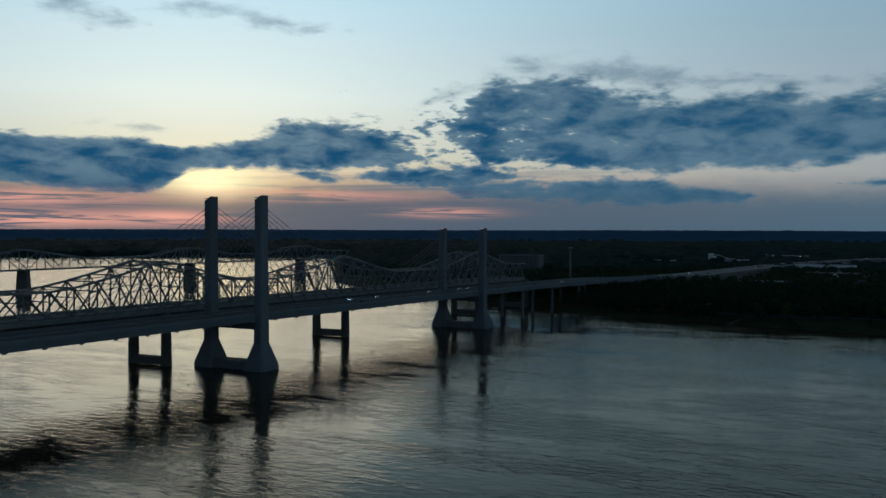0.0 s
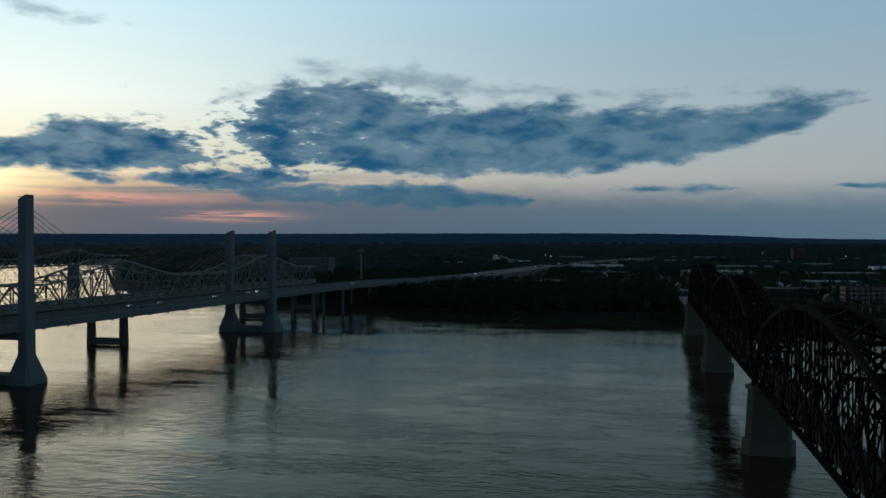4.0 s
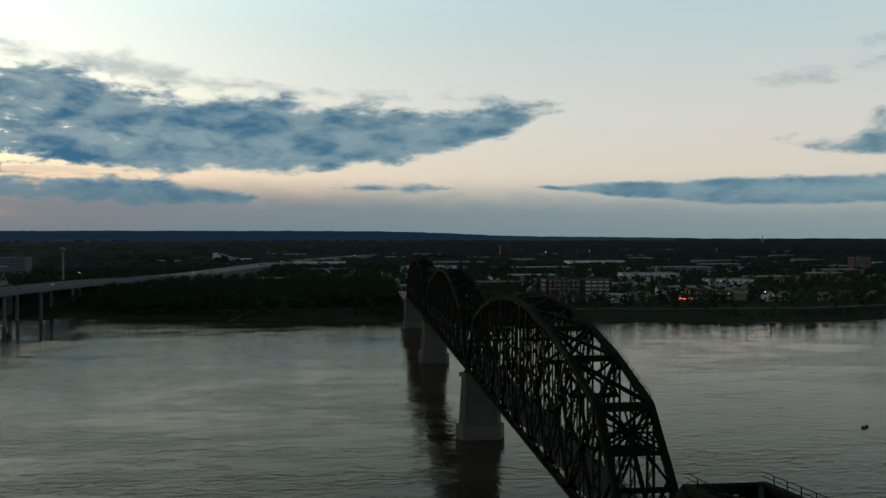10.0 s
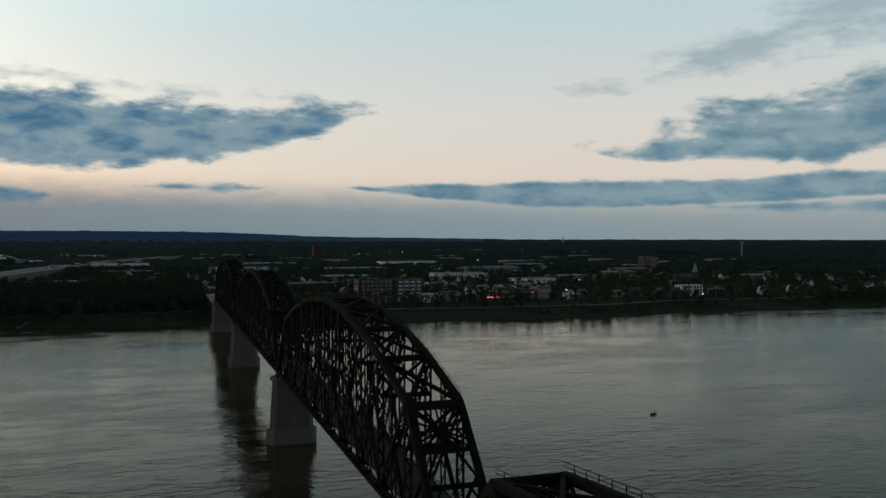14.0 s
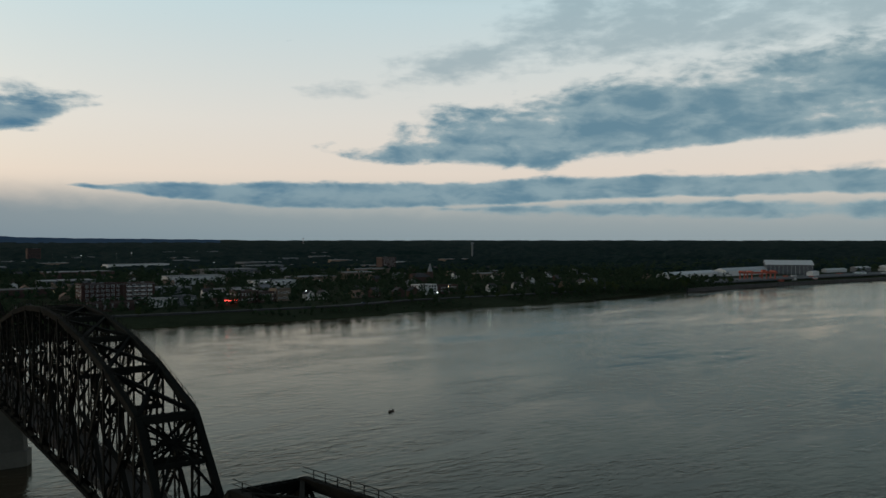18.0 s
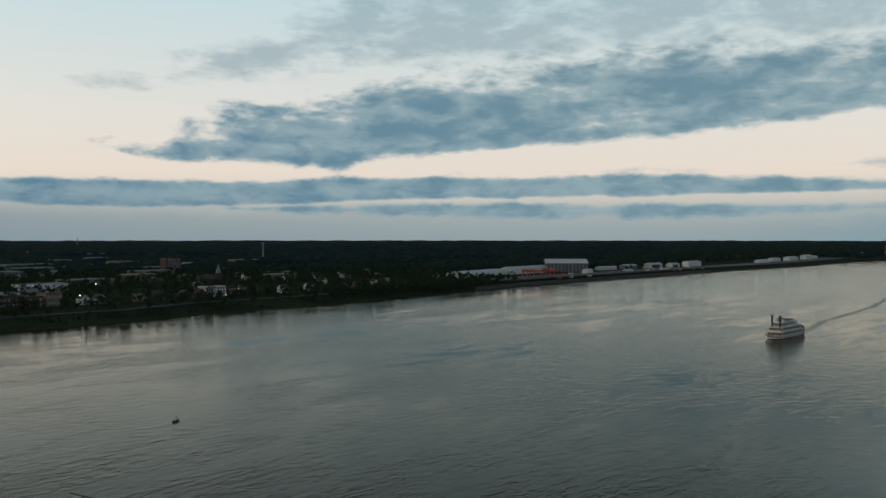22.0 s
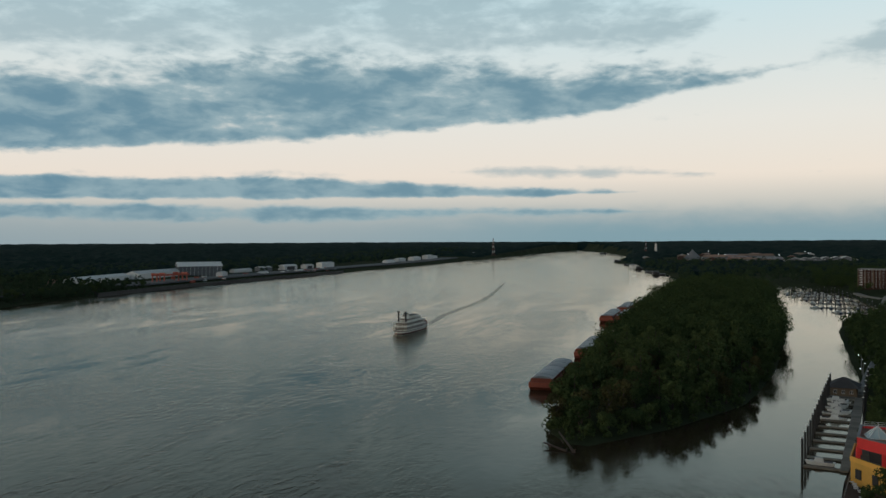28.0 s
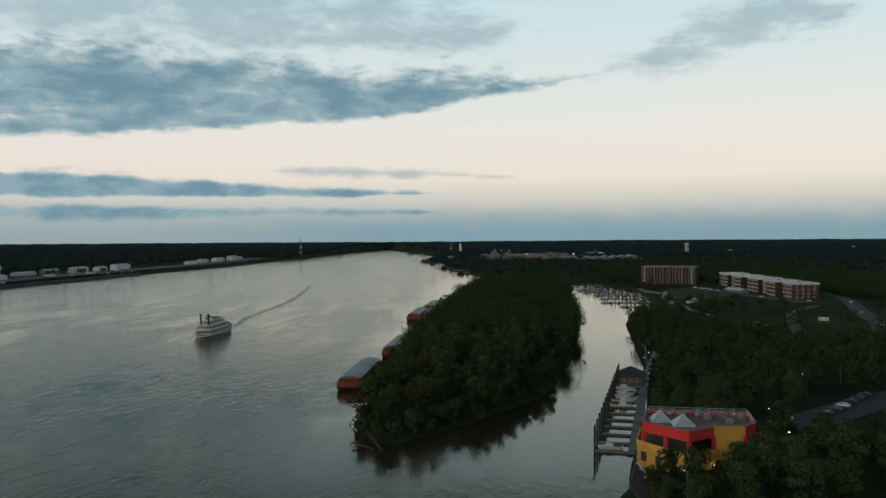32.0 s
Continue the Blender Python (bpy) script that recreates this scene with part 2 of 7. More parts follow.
# dark bars across the bright gap
gap_at = w.math("EXPONENT", w.math("MULTIPLY", w.math("ADD", w.math("POWER", w.math("DIVIDE", w.math("SUBTRACT", az, -27.0), 13.0), 2.0), w.math("POWER", w.math("DIVIDE", w.math("SUBTRACT", el, 3.5), 1.1), 2.0)), -1.0))
bars = w.smooth(w.noise(w.scaled(flat, 0.09, 0.75, 1), 1.0, 5, 0.6, 0.5), 0.46, 0.60)
shown = w.mix(w.math("MULTIPLY", w.math("MULTIPLY", gap_at, bars), 0.62), shown, w.mix(0.25, cl_dark, cl_thin))
# red gaps under the cloud, beside the sun
lines = w.smooth(w.noise(w.scaled(flat, 0.10, 0.85, 1), 1.0, 5, 0.6, 0.6), 0.38, 0.52)
for a0, e0, wa, we, strength in ((-53, 2.25, 6, 0.42, 0.95), (-53, 0.95, 8, 0.5, 0.95), (-44.5, 1.1, 3, 0.4, 0.95), (-36, 2.6, 7, 0.35, 0.6), (-26.5, 1.5, 3, 0.3, 0.75)):
    r2 = w.math("ADD", w.math("POWER", w.math("DIVIDE", w.math("SUBTRACT", az, a0), wa), 2.0), w.math("POWER", w.math("DIVIDE", w.math("SUBTRACT", el, e0), we), 2.0))
    gap = w.math("MULTIPLY", w.math("EXPONENT", w.math("MULTIPLY", r2, -1.0)), w.math("MULTIPLY", lines, strength))
    shown = w.mix(gap, shown, (2.2, 0.82, 0.50, 1))
below = w.smooth(el, -0.2, -2.0)
shown = w.mix(below, shown, (0.02, 0.025, 0.03, 1))
back = w.add("ShaderNodeBackground", Color=shown, Strength=1.0)
w.add("ShaderNodeOutputWorld", Surface=back.outputs[0])

sun = new("sun", bpy.data.lights.new("sun", "SUN"))
sun.data.energy, sun.data.angle, sun.data.color = 0.5, radians(30), (1.0, 0.62, 0.36)
sun.matrix_world = look((0, 0, 300), (-300 * math.sin(radians(SUN_AZ)), -300 * math.cos(radians(SUN_AZ)), 300 - 300 * math.tan(radians(SUN_EL))))
scene.view_settings.exposure = 0.0

# ---- materials ----


def surface(name, color, rough=0.7, vary=0.35, scale=0.3, fine=4.0, bump=0.2, metal=0.0, tint=None, island=False, spec=0.5):
    """A worn, uneven surface: two scales of noise move its colour and gloss."""
    m = bpy.data.materials.new(name)
    m.use_nodes = True
    n = Nodes(m.node_tree)
    pos = n.add("ShaderNodeNewGeometry").outputs["Position"]
    a = n.noise(pos, scale, 5, 0.6)
    b = n.noise(pos, fine, 4, 0.6)
    k = n.math("ADD", n.math("MULTIPLY", a, 0.65), n.math("MULTIPLY", b, 0.35))
    if island:
        k = n.math("ADD", n.math("MULTIPLY", k, 0.6), n.math("MULTIPLY", n.add("ShaderNodeNewGeometry").outputs["Random Per Island"], 0.4))
    else:
        k = n.math("ADD", n.math("MULTIPLY", k, 0.75), n.math("MULTIPLY", n.add("ShaderNodeObjectInfo").outputs["Random"], 0.25))
    lo = tuple(c * (1 - vary) for c in color)
    hi = tuple(min(1, c * (1 + vary)) for c in (tint or color))
    col = n.mix(n.smooth(k, 0.25, 0.75), (*lo, 1), (*hi, 1))
    r = n.math("ADD", rough - 0.08, n.math("MULTIPLY", b, 0.16), clamp=True)
    bm_ = n.add("ShaderNodeBump", Height=b, Strength=bump, Distance=0.1)
    p = n.add("ShaderNodeBsdfPrincipled", Base_Color=col, Roughness=r, Metallic=metal, Normal=bm_.outputs[0])
    p.inputs["Specular IOR Level"].default_value = spec
    n.add("ShaderNodeOutputMaterial", Surface=p.outputs[0])
    return m


def glowing(name, color, strength):
    m = bpy.data.materials.new(name)
    m.use_nodes = True
    n = Nodes(m.node_tree)
    n.add("ShaderNodeOutputMaterial", Surface=n.add("ShaderNodeEmission", Color=(*color, 1), Strength=strength).outputs[0])
    return m


def river_water(name="river_water", low=0.065, more=0.31, sheen=0.80):
    m = bpy.data.materials.new(name)
    m.use_nodes = True
    n = Nodes(m.node_tree)
    pos = n.add("ShaderNodeNewGeometry").outputs["Position"]
    px_, py_, _ = n.add("ShaderNodeSeparateXYZ", Vector=pos).outputs
    lee = n.math("MULTIPLY", n.smooth(py_, -170.0, -225.0), n.smooth(px_, 120.0, 220.0))
    streak = n.noise(n.scaled(pos, 0.006, 0.022, 1), 1.0, 6, 0.6, 1.2)
    boil = n.noise(n.scaled(pos, 0.03, 0.08, 1), 1.0, 5, 0.6, 1.5)
    ripple = n.noise(n.scaled(pos, 0.16, 0.34, 1), 1.0, 3, 0.55, 0.6)
    chop = n.noise(n.scaled(pos, 0.7, 1.2, 1), 1.0, 2, 0.5)
    h = n.math("ADD", n.math("MULTIPLY", ripple, 0.9), n.math("ADD", n.math("MULTIPLY", chop, 0.16), n.math("MULTIPLY", boil, 0.5)))
    k = n.math("ADD", n.math("MULTIPLY", streak, 0.6), n.math("MULTIPLY", boil, 0.4))
    calm = n.smooth(k, 0.40, 0.60)
    bmp = n.add("ShaderNodeBump", Height=h, Strength=n.math("MULTIPLY", n.math("ADD", low, n.math("MULTIPLY", calm, more)), n.math("SUBTRACT", 1.0, n.math("MULTIPLY", lee, 0.62))), Distance=1.0)
    col = n.mix(calm, (0.040, 0.030, 0.018, 1), (0.052, 0.040, 0.025, 1))
    body = n.add("ShaderNodeBsdfDiffuse", Color=col, Normal=bmp.outputs[0])
    gloss = n.add("ShaderNodeBsdfGlossy", Color=(0.97, 0.98, 0.91, 1), Roughness=n.math("ADD", 0.05, n.math("MULTIPLY", calm, 0.10)), Normal=bmp.outputs[0])
    fres = n.add("ShaderNodeFresnel", IOR=1.25, Normal=bmp.outputs[0])
    both = n.add("ShaderNodeMixShader", i0=n.math("MULTIPLY", fres.outputs[0], n.math("ADD", sheen, n.math("MULTIPLY", lee, 0.25)), clamp=True), i1=body.outputs[0], i2=gloss.outputs[0])
    n.add("ShaderNodeOutputMaterial", Surface=both.outputs[0])
    return m


def foliage(name, color, tint):
    m = bpy.data.materials.new(name)
    m.use_nodes = True
    n = Nodes(m.node_tree)
    g = n.add("ShaderNodeNewGeometry")
    k = n.math("ADD", n.math("MULTIPLY", g.outputs["Random Per Island"], 0.22), n.math("ADD", n.math("MULTIPLY", n.add("ShaderNodeObjectInfo").outputs["Random"], 0.42), n.math("MULTIPLY", n.noise(g.outputs["Position"], 0.07, 3), 0.5)))
    col = n.mix(n.smooth(k, 0.15, 0.9), (*color, 1), (*tint, 1))
    p = n.add("ShaderNodeBsdfPrincipled", Base_Color=col, Roughness=1.0)
    p.inputs["Specular IOR Level"].default_value = 0.02
    n.add("ShaderNodeOutputMaterial", Surface=p.outputs[0])
    return m


def glass(name, color=(0.03, 0.04, 0.05)):
    m = bpy.data.materials.new(name)
    m.use_nodes = True
    n = Nodes(m.node_tree)
    p = n.add("ShaderNodeBsdfPrincipled", Base_Color=(*color, 1), Roughness=0.08, IOR=1.5)
    n.add("ShaderNodeOutputMaterial", Surface=p.outputs[0])
    return m


CREAM = surface("cream_boat_paint", (0.94, 0.90, 0.82), 0.5, 0.1, 0.3, 2.0, 0.1)
WATER = river_water()
WAKE = river_water("churned_water", 0.5, 0.3, 0.66)
GRASS = surface("grass_and_earth", (0.023, 0.036, 0.017), 1.0, 0.5, 0.012, 0.25, 0.4, tint=(0.040, 0.048, 0.026), spec=0.02)
LAWN = surface("mown_grass", (0.05, 0.085, 0.03), 0.95, 0.3, 0.05, 1.0, 0.3, spec=0.1)
MUD = surface("river_bank_mud", (0.07, 0.055, 0.04), 0.85, 0.4, 0.08, 0.8, 0.5)
# distance haze is painted into the far hills as blue
HILL_HAZE = foliage("far_hill_haze_blue", (0.046, 0.098, 0.180), (0.054, 0.110, 0.198))
# the bluish cast of this wood colour stands for haze
FARWOOD_HAZE = foliage("hazed_far_wood", (0.013, 0.028, 0.026), (0.027, 0.046, 0.037))
LEAF = foliage("leaves", (0.040, 0.064, 0.026), (0.082, 0.108, 0.042))
# darker, bluer copy of the leaf colour, tinted for distance
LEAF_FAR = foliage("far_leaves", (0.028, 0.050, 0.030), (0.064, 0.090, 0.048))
LEAF_DULL = foliage("spring_twigs", (0.046, 0.045, 0.020), (0.100, 0.095, 0.042))
BARK = surface("bark", (0.06, 0.045, 0.035), 0.9, 0.4, 1.0, 8.0, 0.6)
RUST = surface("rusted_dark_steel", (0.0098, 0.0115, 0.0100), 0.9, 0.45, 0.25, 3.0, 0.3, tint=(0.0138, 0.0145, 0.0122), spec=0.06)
STONE = surface("pier_stone", (0.098, 0.094, 0.078), 0.9, 0.35, 0.12, 1.2, 0.5)
# walkway concrete, much darker than the other concretes
WALKWAY = surface("dark_walkway_concrete", (0.028, 0.028, 0.026), 0.9, 0.3, 0.1, 1.0, 0.3)
CONCRETE = surface("pale_concrete", (0.145, 0.165, 0.185), 0.85, 0.2, 0.06, 1.0, 0.3)
DARK_CONCRETE = surface("weathered_concrete", (0.11, 0.11, 0.105), 0.9, 0.3, 0.08, 1.0, 0.4)
ASPHALT = surface("asphalt", (0.055, 0.055, 0.056), 0.9, 0.2, 0.1, 2.0, 0.3)
SILVER = surface("silver_painted_steel", (0.21, 0.225, 0.225), 0.55, 0.3, 0.15, 2.0, 0.2)
GREY_STEEL = surface("grey_steel", (0.20, 0.21, 0.22), 0.6, 0.3, 0.2, 2.0, 0.2)
PATH_PALE = surface("pale_gravel_path", (0.26, 0.235, 0.20), 0.9, 0.3, 0.2, 2.0, 0.3)
MAST_RED = surface("faded_mast_red", (0.20, 0.065, 0.05), 0.7, 0.3, 0.2, 2.0, 0.2)
PINK = surface("dusty_pink_cladding", (0.30, 0.20, 0.17), 0.85, 0.3, 0.2, 2.0, 0.2)
MOTORWAY = surface("worn_pale_motorway_concrete", (0.14, 0.145, 0.15), 0.9, 0.25, 0.1, 2.0, 0.3)
# dark brown that paints veranda shade onto the steamer's cabin walls
VERANDA_SHADE = surface("painted_veranda_shade", (0.17, 0.12, 0.09), 0.8, 0.3, 0.4, 2.0, 0.2)
CABLE = surface("dark_cable_sheath", (0.09, 0.09, 0.095), 0.5, 0.1, 0.3, 2.0, 0.1)
WHITE = surface("white_paint", (0.72, 0.72, 0.70), 0.6, 0.15, 0.15, 1.5, 0.15)
ROOF_WHITE = surface("pale_flat_roof", (0.26, 0.27, 0.28), 0.8, 0.3, 0.06, 0.6, 0.2)
ROOF_DARK = surface("dark_shingle_roof", (0.075, 0.072, 0.075), 0.9, 0.35, 0.2, 3.0, 0.3)
ROOF_BROWN = surface("brown_gravel_roof", (0.30, 0.195, 0.14), 0.9, 0.3, 0.2, 2.0, 0.3)
BRICK = surface("red_brick", (0.09, 0.055, 0.045), 0.9, 0.3, 0.3, 3.0, 0.4)
TAN = surface("tan_brick", (0.22, 0.17, 0.125), 0.9, 0.25, 0.3, 3.0, 0.4)
GREYWALL = surface("grey_siding", (0.17, 0.18, 0.19), 0.8, 0.25, 0.2, 2.0, 0.2)
DARK_BRICK = surface("dark_brick", (0.055, 0.028, 0.024), 0.9, 0.3, 0.3, 3.0, 0.4)
WALL_BROWN = surface("stained_brown_concrete", (0.062, 0.043, 0.034), 0.9, 0.4, 0.15, 1.5, 0.4)
RED = surface("red_stucco", (0.78, 0.045, 0.045), 0.7, 0.15, 0.2, 3.0, 0.2)
YELLOW = surface("yellow_stucco", (0.78, 0.44, 0.09), 0.75, 0.2, 0.2, 3.0, 0.2)
ORANGE = surface("orange_crane_paint", (0.44, 0.10, 0.06), 0.6, 0.25, 0.2, 2.0, 0.2)
BARGE_RED = surface("rust_red_hull", (0.24, 0.062, 0.038), 0.75, 0.4, 0.15, 1.5, 0.3)
BARGE_COVER = surface("grey_steel_barge_cover", (0.22, 0.26, 0.30), 0.45, 0.25, 0.12, 1.0, 0.2)
DARK = surface("dark_metal", (0.03, 0.03, 0.032), 0.6, 0.3, 0.5, 3.0, 0.2)
WOOD = surface("grey_weathered_planks", (0.22, 0.20, 0.17), 0.9, 0.3, 0.4, 3.0, 0.4)
PANE = glass("window_glass")
SKYLIGHT = glass("skylight_glass", (0.42, 0.52, 0.55))
LAMP_WARM = glowing("warm_lamp", (1.0, 0.72, 0.38), 4.0)
LAMP_WHITE = glowing("white_lamp", (0.9, 0.95, 1.0), 6.0)
LAMP_RED = glowing("red_neon", (1.0, 0.08, 0.06), 4.0)

# ---- mesh helpers ----


def mesh_from(name, verts, faces, mat=None, smooth=False):
    me = bpy.data.meshes.new(name)
    me.from_pydata([tuple(v) for v in verts], [], [tuple(f) for f in faces])
    if mat:
        me.materials.append(mat)
    if smooth:
        me.polygons.foreach_set("use_smooth", [True] * len(me.polygons))
    me.update()
    return me


def done(name, bm, mat=None):
    me = bpy.data.meshes.new(name)
    bmesh.ops.recalc_face_normals(bm, faces=bm.faces[:])
    bm.to_mesh(me)
    bm.free()
    if mat:
        me.materials.append(mat)
    return me


def thing(name, label, category, m=None, group="", kind=""):
    ob = new(name)
    ob.empty_display_size = 1
    ob.matrix_world = m or Matrix()
    return tagged(ob, label, category, group, kind)


def part(name, data, material, parent, label="", m=None):
    if isinstance(data, bmesh.types.BMesh):
        data = done(name, data, material)
    elif material and not data.materials:
        data.materials.append(material)
    ob = new(name, data)
    ob.parent = parent
    if m is not None:
        ob.matrix_basis = m
    return tagged(ob, label)


def box(bm, x0, y0, z0, x1, y1, z1, taper=1.0, bevel=0.0):
    """A box between two corners; its top may be drawn in, its edges cut."""
    cx, cy = (x0 + x1) / 2, (y0 + y1) / 2
    low = [(x0, y0), (x1, y0), (x1, y1), (x0, y1)]
    vs = [bm.verts.new((x, y, z0)) for x, y in low] + [bm.verts.new((cx + (x - cx) * taper, cy + (y - cy) * taper, z1)) for x, y in low]
    fs = [bm.faces.new([vs[i] for i in f]) for f in ((3, 2, 1, 0), (4, 5, 6, 7), (0, 1, 5, 4), (1, 2, 6, 5), (2, 3, 7, 6), (3, 0, 4, 7))]
    if bevel:
        es = list({e for f in fs for e in f.edges})
        bmesh.ops.bevel(bm, geom=es, offset=bevel, segments=1, affect="EDGES")
    return bm


def boxed(*a, **k):
    return box(bmesh.new(), *a, **k)


def prism(bm, pts, z0, z1, lift=None):
    """An upright prism over a plan outline."""
    a = [bm.verts.new((x, y, z0)) for x, y in pts]
    b = [bm.verts.new((x, y, z1 if lift is None else z1 + lift(x, y))) for x, y in pts]
    bm.faces.new(a[::-1]), bm.faces.new(b)
    for i in range(len(pts)):
        j = (i + 1) % len(pts)
        bm.faces.new((a[i], a[j], b[j], b[i]))
    return bm


def tube(bm, p, q, r0, r1=None, n=8):
    p, q = Vector(p), Vector(q)
    r1 = r0 if r1 is None else r1
    turn = (q - p).to_track_quat("Z", "Y").to_matrix()
    rings = []
    for c, r in ((p, r0), (q, r1)):
        rings.append([bm.verts.new(c + turn @ Vector((r * math.cos(2 * math.pi * i / n), r * math.sin(2 * math.pi * i / n), 0))) for i in range(n)])
    for i in range(n):
        j = (i + 1) % n
        bm.faces.new((rings[0][i], rings[0][j], rings[1][j], rings[1][i]))
    bm.faces.new(rings[0][::-1]), bm.faces.new(rings[1])
    return bm


def section_beam():
    """A unit H-section along z, one metre long and one metre deep."""
    t = 0.14
    pts = [(-.5, -.5), (.5, -.5), (.5, -.5 + t), (t / 2, -.5 + t), (t / 2, .5 - t), (.5, .5 - t), (.5, .5), (-.5, .5), (-.5, .5 - t), (-t / 2, .5 - t), (-t / 2, -.5 + t), (-.5, -.5 + t)]
    return prism(bmesh.new(), pts, 0, 1)


def laced_beam(n=9):
    """A unit built-up member: two channels joined by zigzag lacing bars."""
    bm = bmesh.new()
    for s in (-1, 1):
        box(bm, s * .5 - .09, -.5, 0, s * .5 + .09, .5, 1)
    for side in (-.46, .46):
        for i in range(n):
            a, b = (-.45, .45) if i % 2 else (.45, -.45)
            z0, z1 = i / n, (i + 1) / n
            vs = [bm.verts.new((x, side + d, z)) for x, z in ((a, z0), (a, z0 + .022), (b, z1), (b, z1 - .022)) for d in (-.03, .03)]
            for f in ((0, 2, 4, 6), (1, 7, 5, 3), (0, 1, 3, 2), (4, 5, 7, 6)):
                bm.faces.new([vs[i_] for i_ in f])
    return bm


BEAMS = {}


def beam(name, p, q, w, h, mat, parent, kind="H", up=(0, 0, 1)):
    """A steel member from p to q; alike members share their mesh."""
    key = (kind, mat.name)
    if key not in BEAMS:
        BEAMS[key] = done("member", {"H": section_beam, "L": laced_beam, "B": lambda: boxed(-.5, -.5, 0, .5, .5, 1, bevel=.06)}[kind](), mat)
    p, q = Vector(p), Vector(q)
    d = q - p
    z = d.normalized()
    u = Vector(up)
    x = u.cross(z)
    if x.length < 1e-3:
        x = Vector((1, 0, 0))
    x.normalize()
    y = z.cross(x)
    m = Matrix((x * w, y * h, d)).transposed().to_4x4()
    m.translation = p
    ob = new(name, BEAMS[key])
    ob.parent = parent
    ob.matrix_basis = m
    return ob

# ---- river, land and far woods ----
NORTH = [(4720, 330), (4300, 385), (3170, 360), (2000, 352), (1500, 388), (990, 400), (805, 388), (700, 388), (615, 362), (541, 352), (491, 349), (412, 360), (330, 342), (232, 345), (150, 357), (0, 371), (-60, 384), (-106, 397), (-157, 411), (-232, 430), (-300, 452), (-430, 530), (-570, 600), (-720, 745), (-1030, 1200), (-1450, 1850)]
WEST = [(-1800, 1650), (-2270, 1345), (-3300, 900), (-4950, 700), (-4950, -900), (-2000, -520), (-800, -330), (-300, -300)]
SOUTH = [(189, -300), (200, -306), (222, -309), (328, -333), (424, -346), (524, -357), (612, -368), (700, -384), (790, -432), (1090, -440), (1165, -400), (1170, -362)]
ISLE_S = [(1018, -352), (766, -342), (556, -327), (404, -307), (327, -290), (274, -263), (240, -235)]
ISLE_N = [(262, -222), (402, -219), (522, -223), (969, -243), (1380, -252), (1500, -235), (2250, -85), (3240, -48), (4200, 150), (4720, 290)]
RIVER = np.array(NORTH + WEST + SOUTH + ISLE_S + ISLE_N, float)
ISLAND = ISLE_S[::-1] + [(1100, -300), (1000, -245)] + ISLE_N[3:0:-1] + ISLE_N[:1]
EYE = (-30.0, -270.0)


def signed_distance(px, py, poly):
    """Metres from the outline; below nought inside it."""
    inside = np.zeros(px.shape, bool)
    best = np.full(px.shape, 1e18)
    for (ax, ay), (bx, by) in zip(poly, np.roll(poly, -1, 0)):
        dx, dy = bx - ax, by - ay
        t = np.clip(((px - ax) * dx + (py - ay) * dy) / (dx * dx + dy * dy), 0, 1)
        best = np.minimum(best, (px - ax - t * dx) ** 2 + (py - ay - t * dy) ** 2)
        cross = (ay > py) != (by > py)
        with np.errstate(divide="ignore", invalid="ignore"):
            inside ^= cross & (px < dx * (py - ay) / (dy if dy else 1e-9) + ax)
    return np.where(inside, -1, 1) * np.sqrt(best)


def land_height(px, py):
    px, py = np.asarray(px, float), np.asarray(py, float)
    d = signed_distance(px, py, RIVER)
    bank = np.interp(d, [-60, -6, 0, 9, 45, 160, 600], [-6, -1.5, 0.0, 2.6, 6.5, 8.5, 9.5])
    isle = (py < -205) & (py > -352) & (px > 220) & (px < 1150)
    bank = np.where(isle & (d > 0), np.minimum(bank, 3.4), bank)
    r = np.hypot(px - EYE[0], py - EYE[1])
    s = np.clip((r - 2000) / 2900, 0, 1)
    rise = 30 * s * s * (3 - 2 * s)
    return np.where(d > 0, bank + rise, bank)


def wave(px, py, k, seed):
    """Cheap smooth noise from a few crossed sines."""
    rs = np.random.RandomState(seed)
    out = 0
    for i in range(7):
        a, ph, f = rs.uniform(0, 6.28), rs.uniform(0, 6.28), k * rs.uniform(0.6, 2.2)
        out = out + np.sin(f * (px * math.cos(a) + py * math.sin(a)) + ph)
    return out / 7


def sheet(name, xs, ys, height, mat):
    gx, gy = np.meshgrid(xs, ys)
    gz = height(gx, gy)
    nx, ny = len(xs), len(ys)
    verts = np.stack([gx.ravel(), gy.ravel(), gz.ravel()], 1)
    i = np.arange(nx * ny).reshape(ny, nx)
    faces = np.stack([i[:-1, :-1].ravel(), i[:-1, 1:].ravel(), i[1:, 1:].ravel(), i[1:, :-1].ravel()], 1)
    return new(name, mesh_from(name, verts.tolist(), faces.tolist(), mat, True))


def steps(*spans):
    out = []
    for a, b, d in spans:
        out += list(np.arange(a, b, d))
    return np.array(out + [spans[-1][1]], float)


ground = sheet("ground", steps((-5000, -1600, 170), (-1600, -480, 40), (-480, 1250, 9), (1250, 2600, 30), (2600, 5000, 100)),
               steps((-5000, -900, 200), (-900, -460, 25), (-460, -200, 6), (-200, 300, 50), (300, 520, 7), (520, 1300, 25), (1300, 5000, 120)),
               lambda x, y: land_height(x, y) + 0.35 * wave(x, y, 0.06, 3), GRASS)
tagged(ground, "dark grassy river banks and low wooded plain", "ground", kind="structure")

river = new("water", done("water", prism(bmesh.new(), [(5000, -5000), (5000, 5000), (-5000, 5000), (-5000, -5000)], -3.0, 0.0), WATER))
tagged(river, "wide brown river with ripples and drifting streaks", "river", kind="structure")


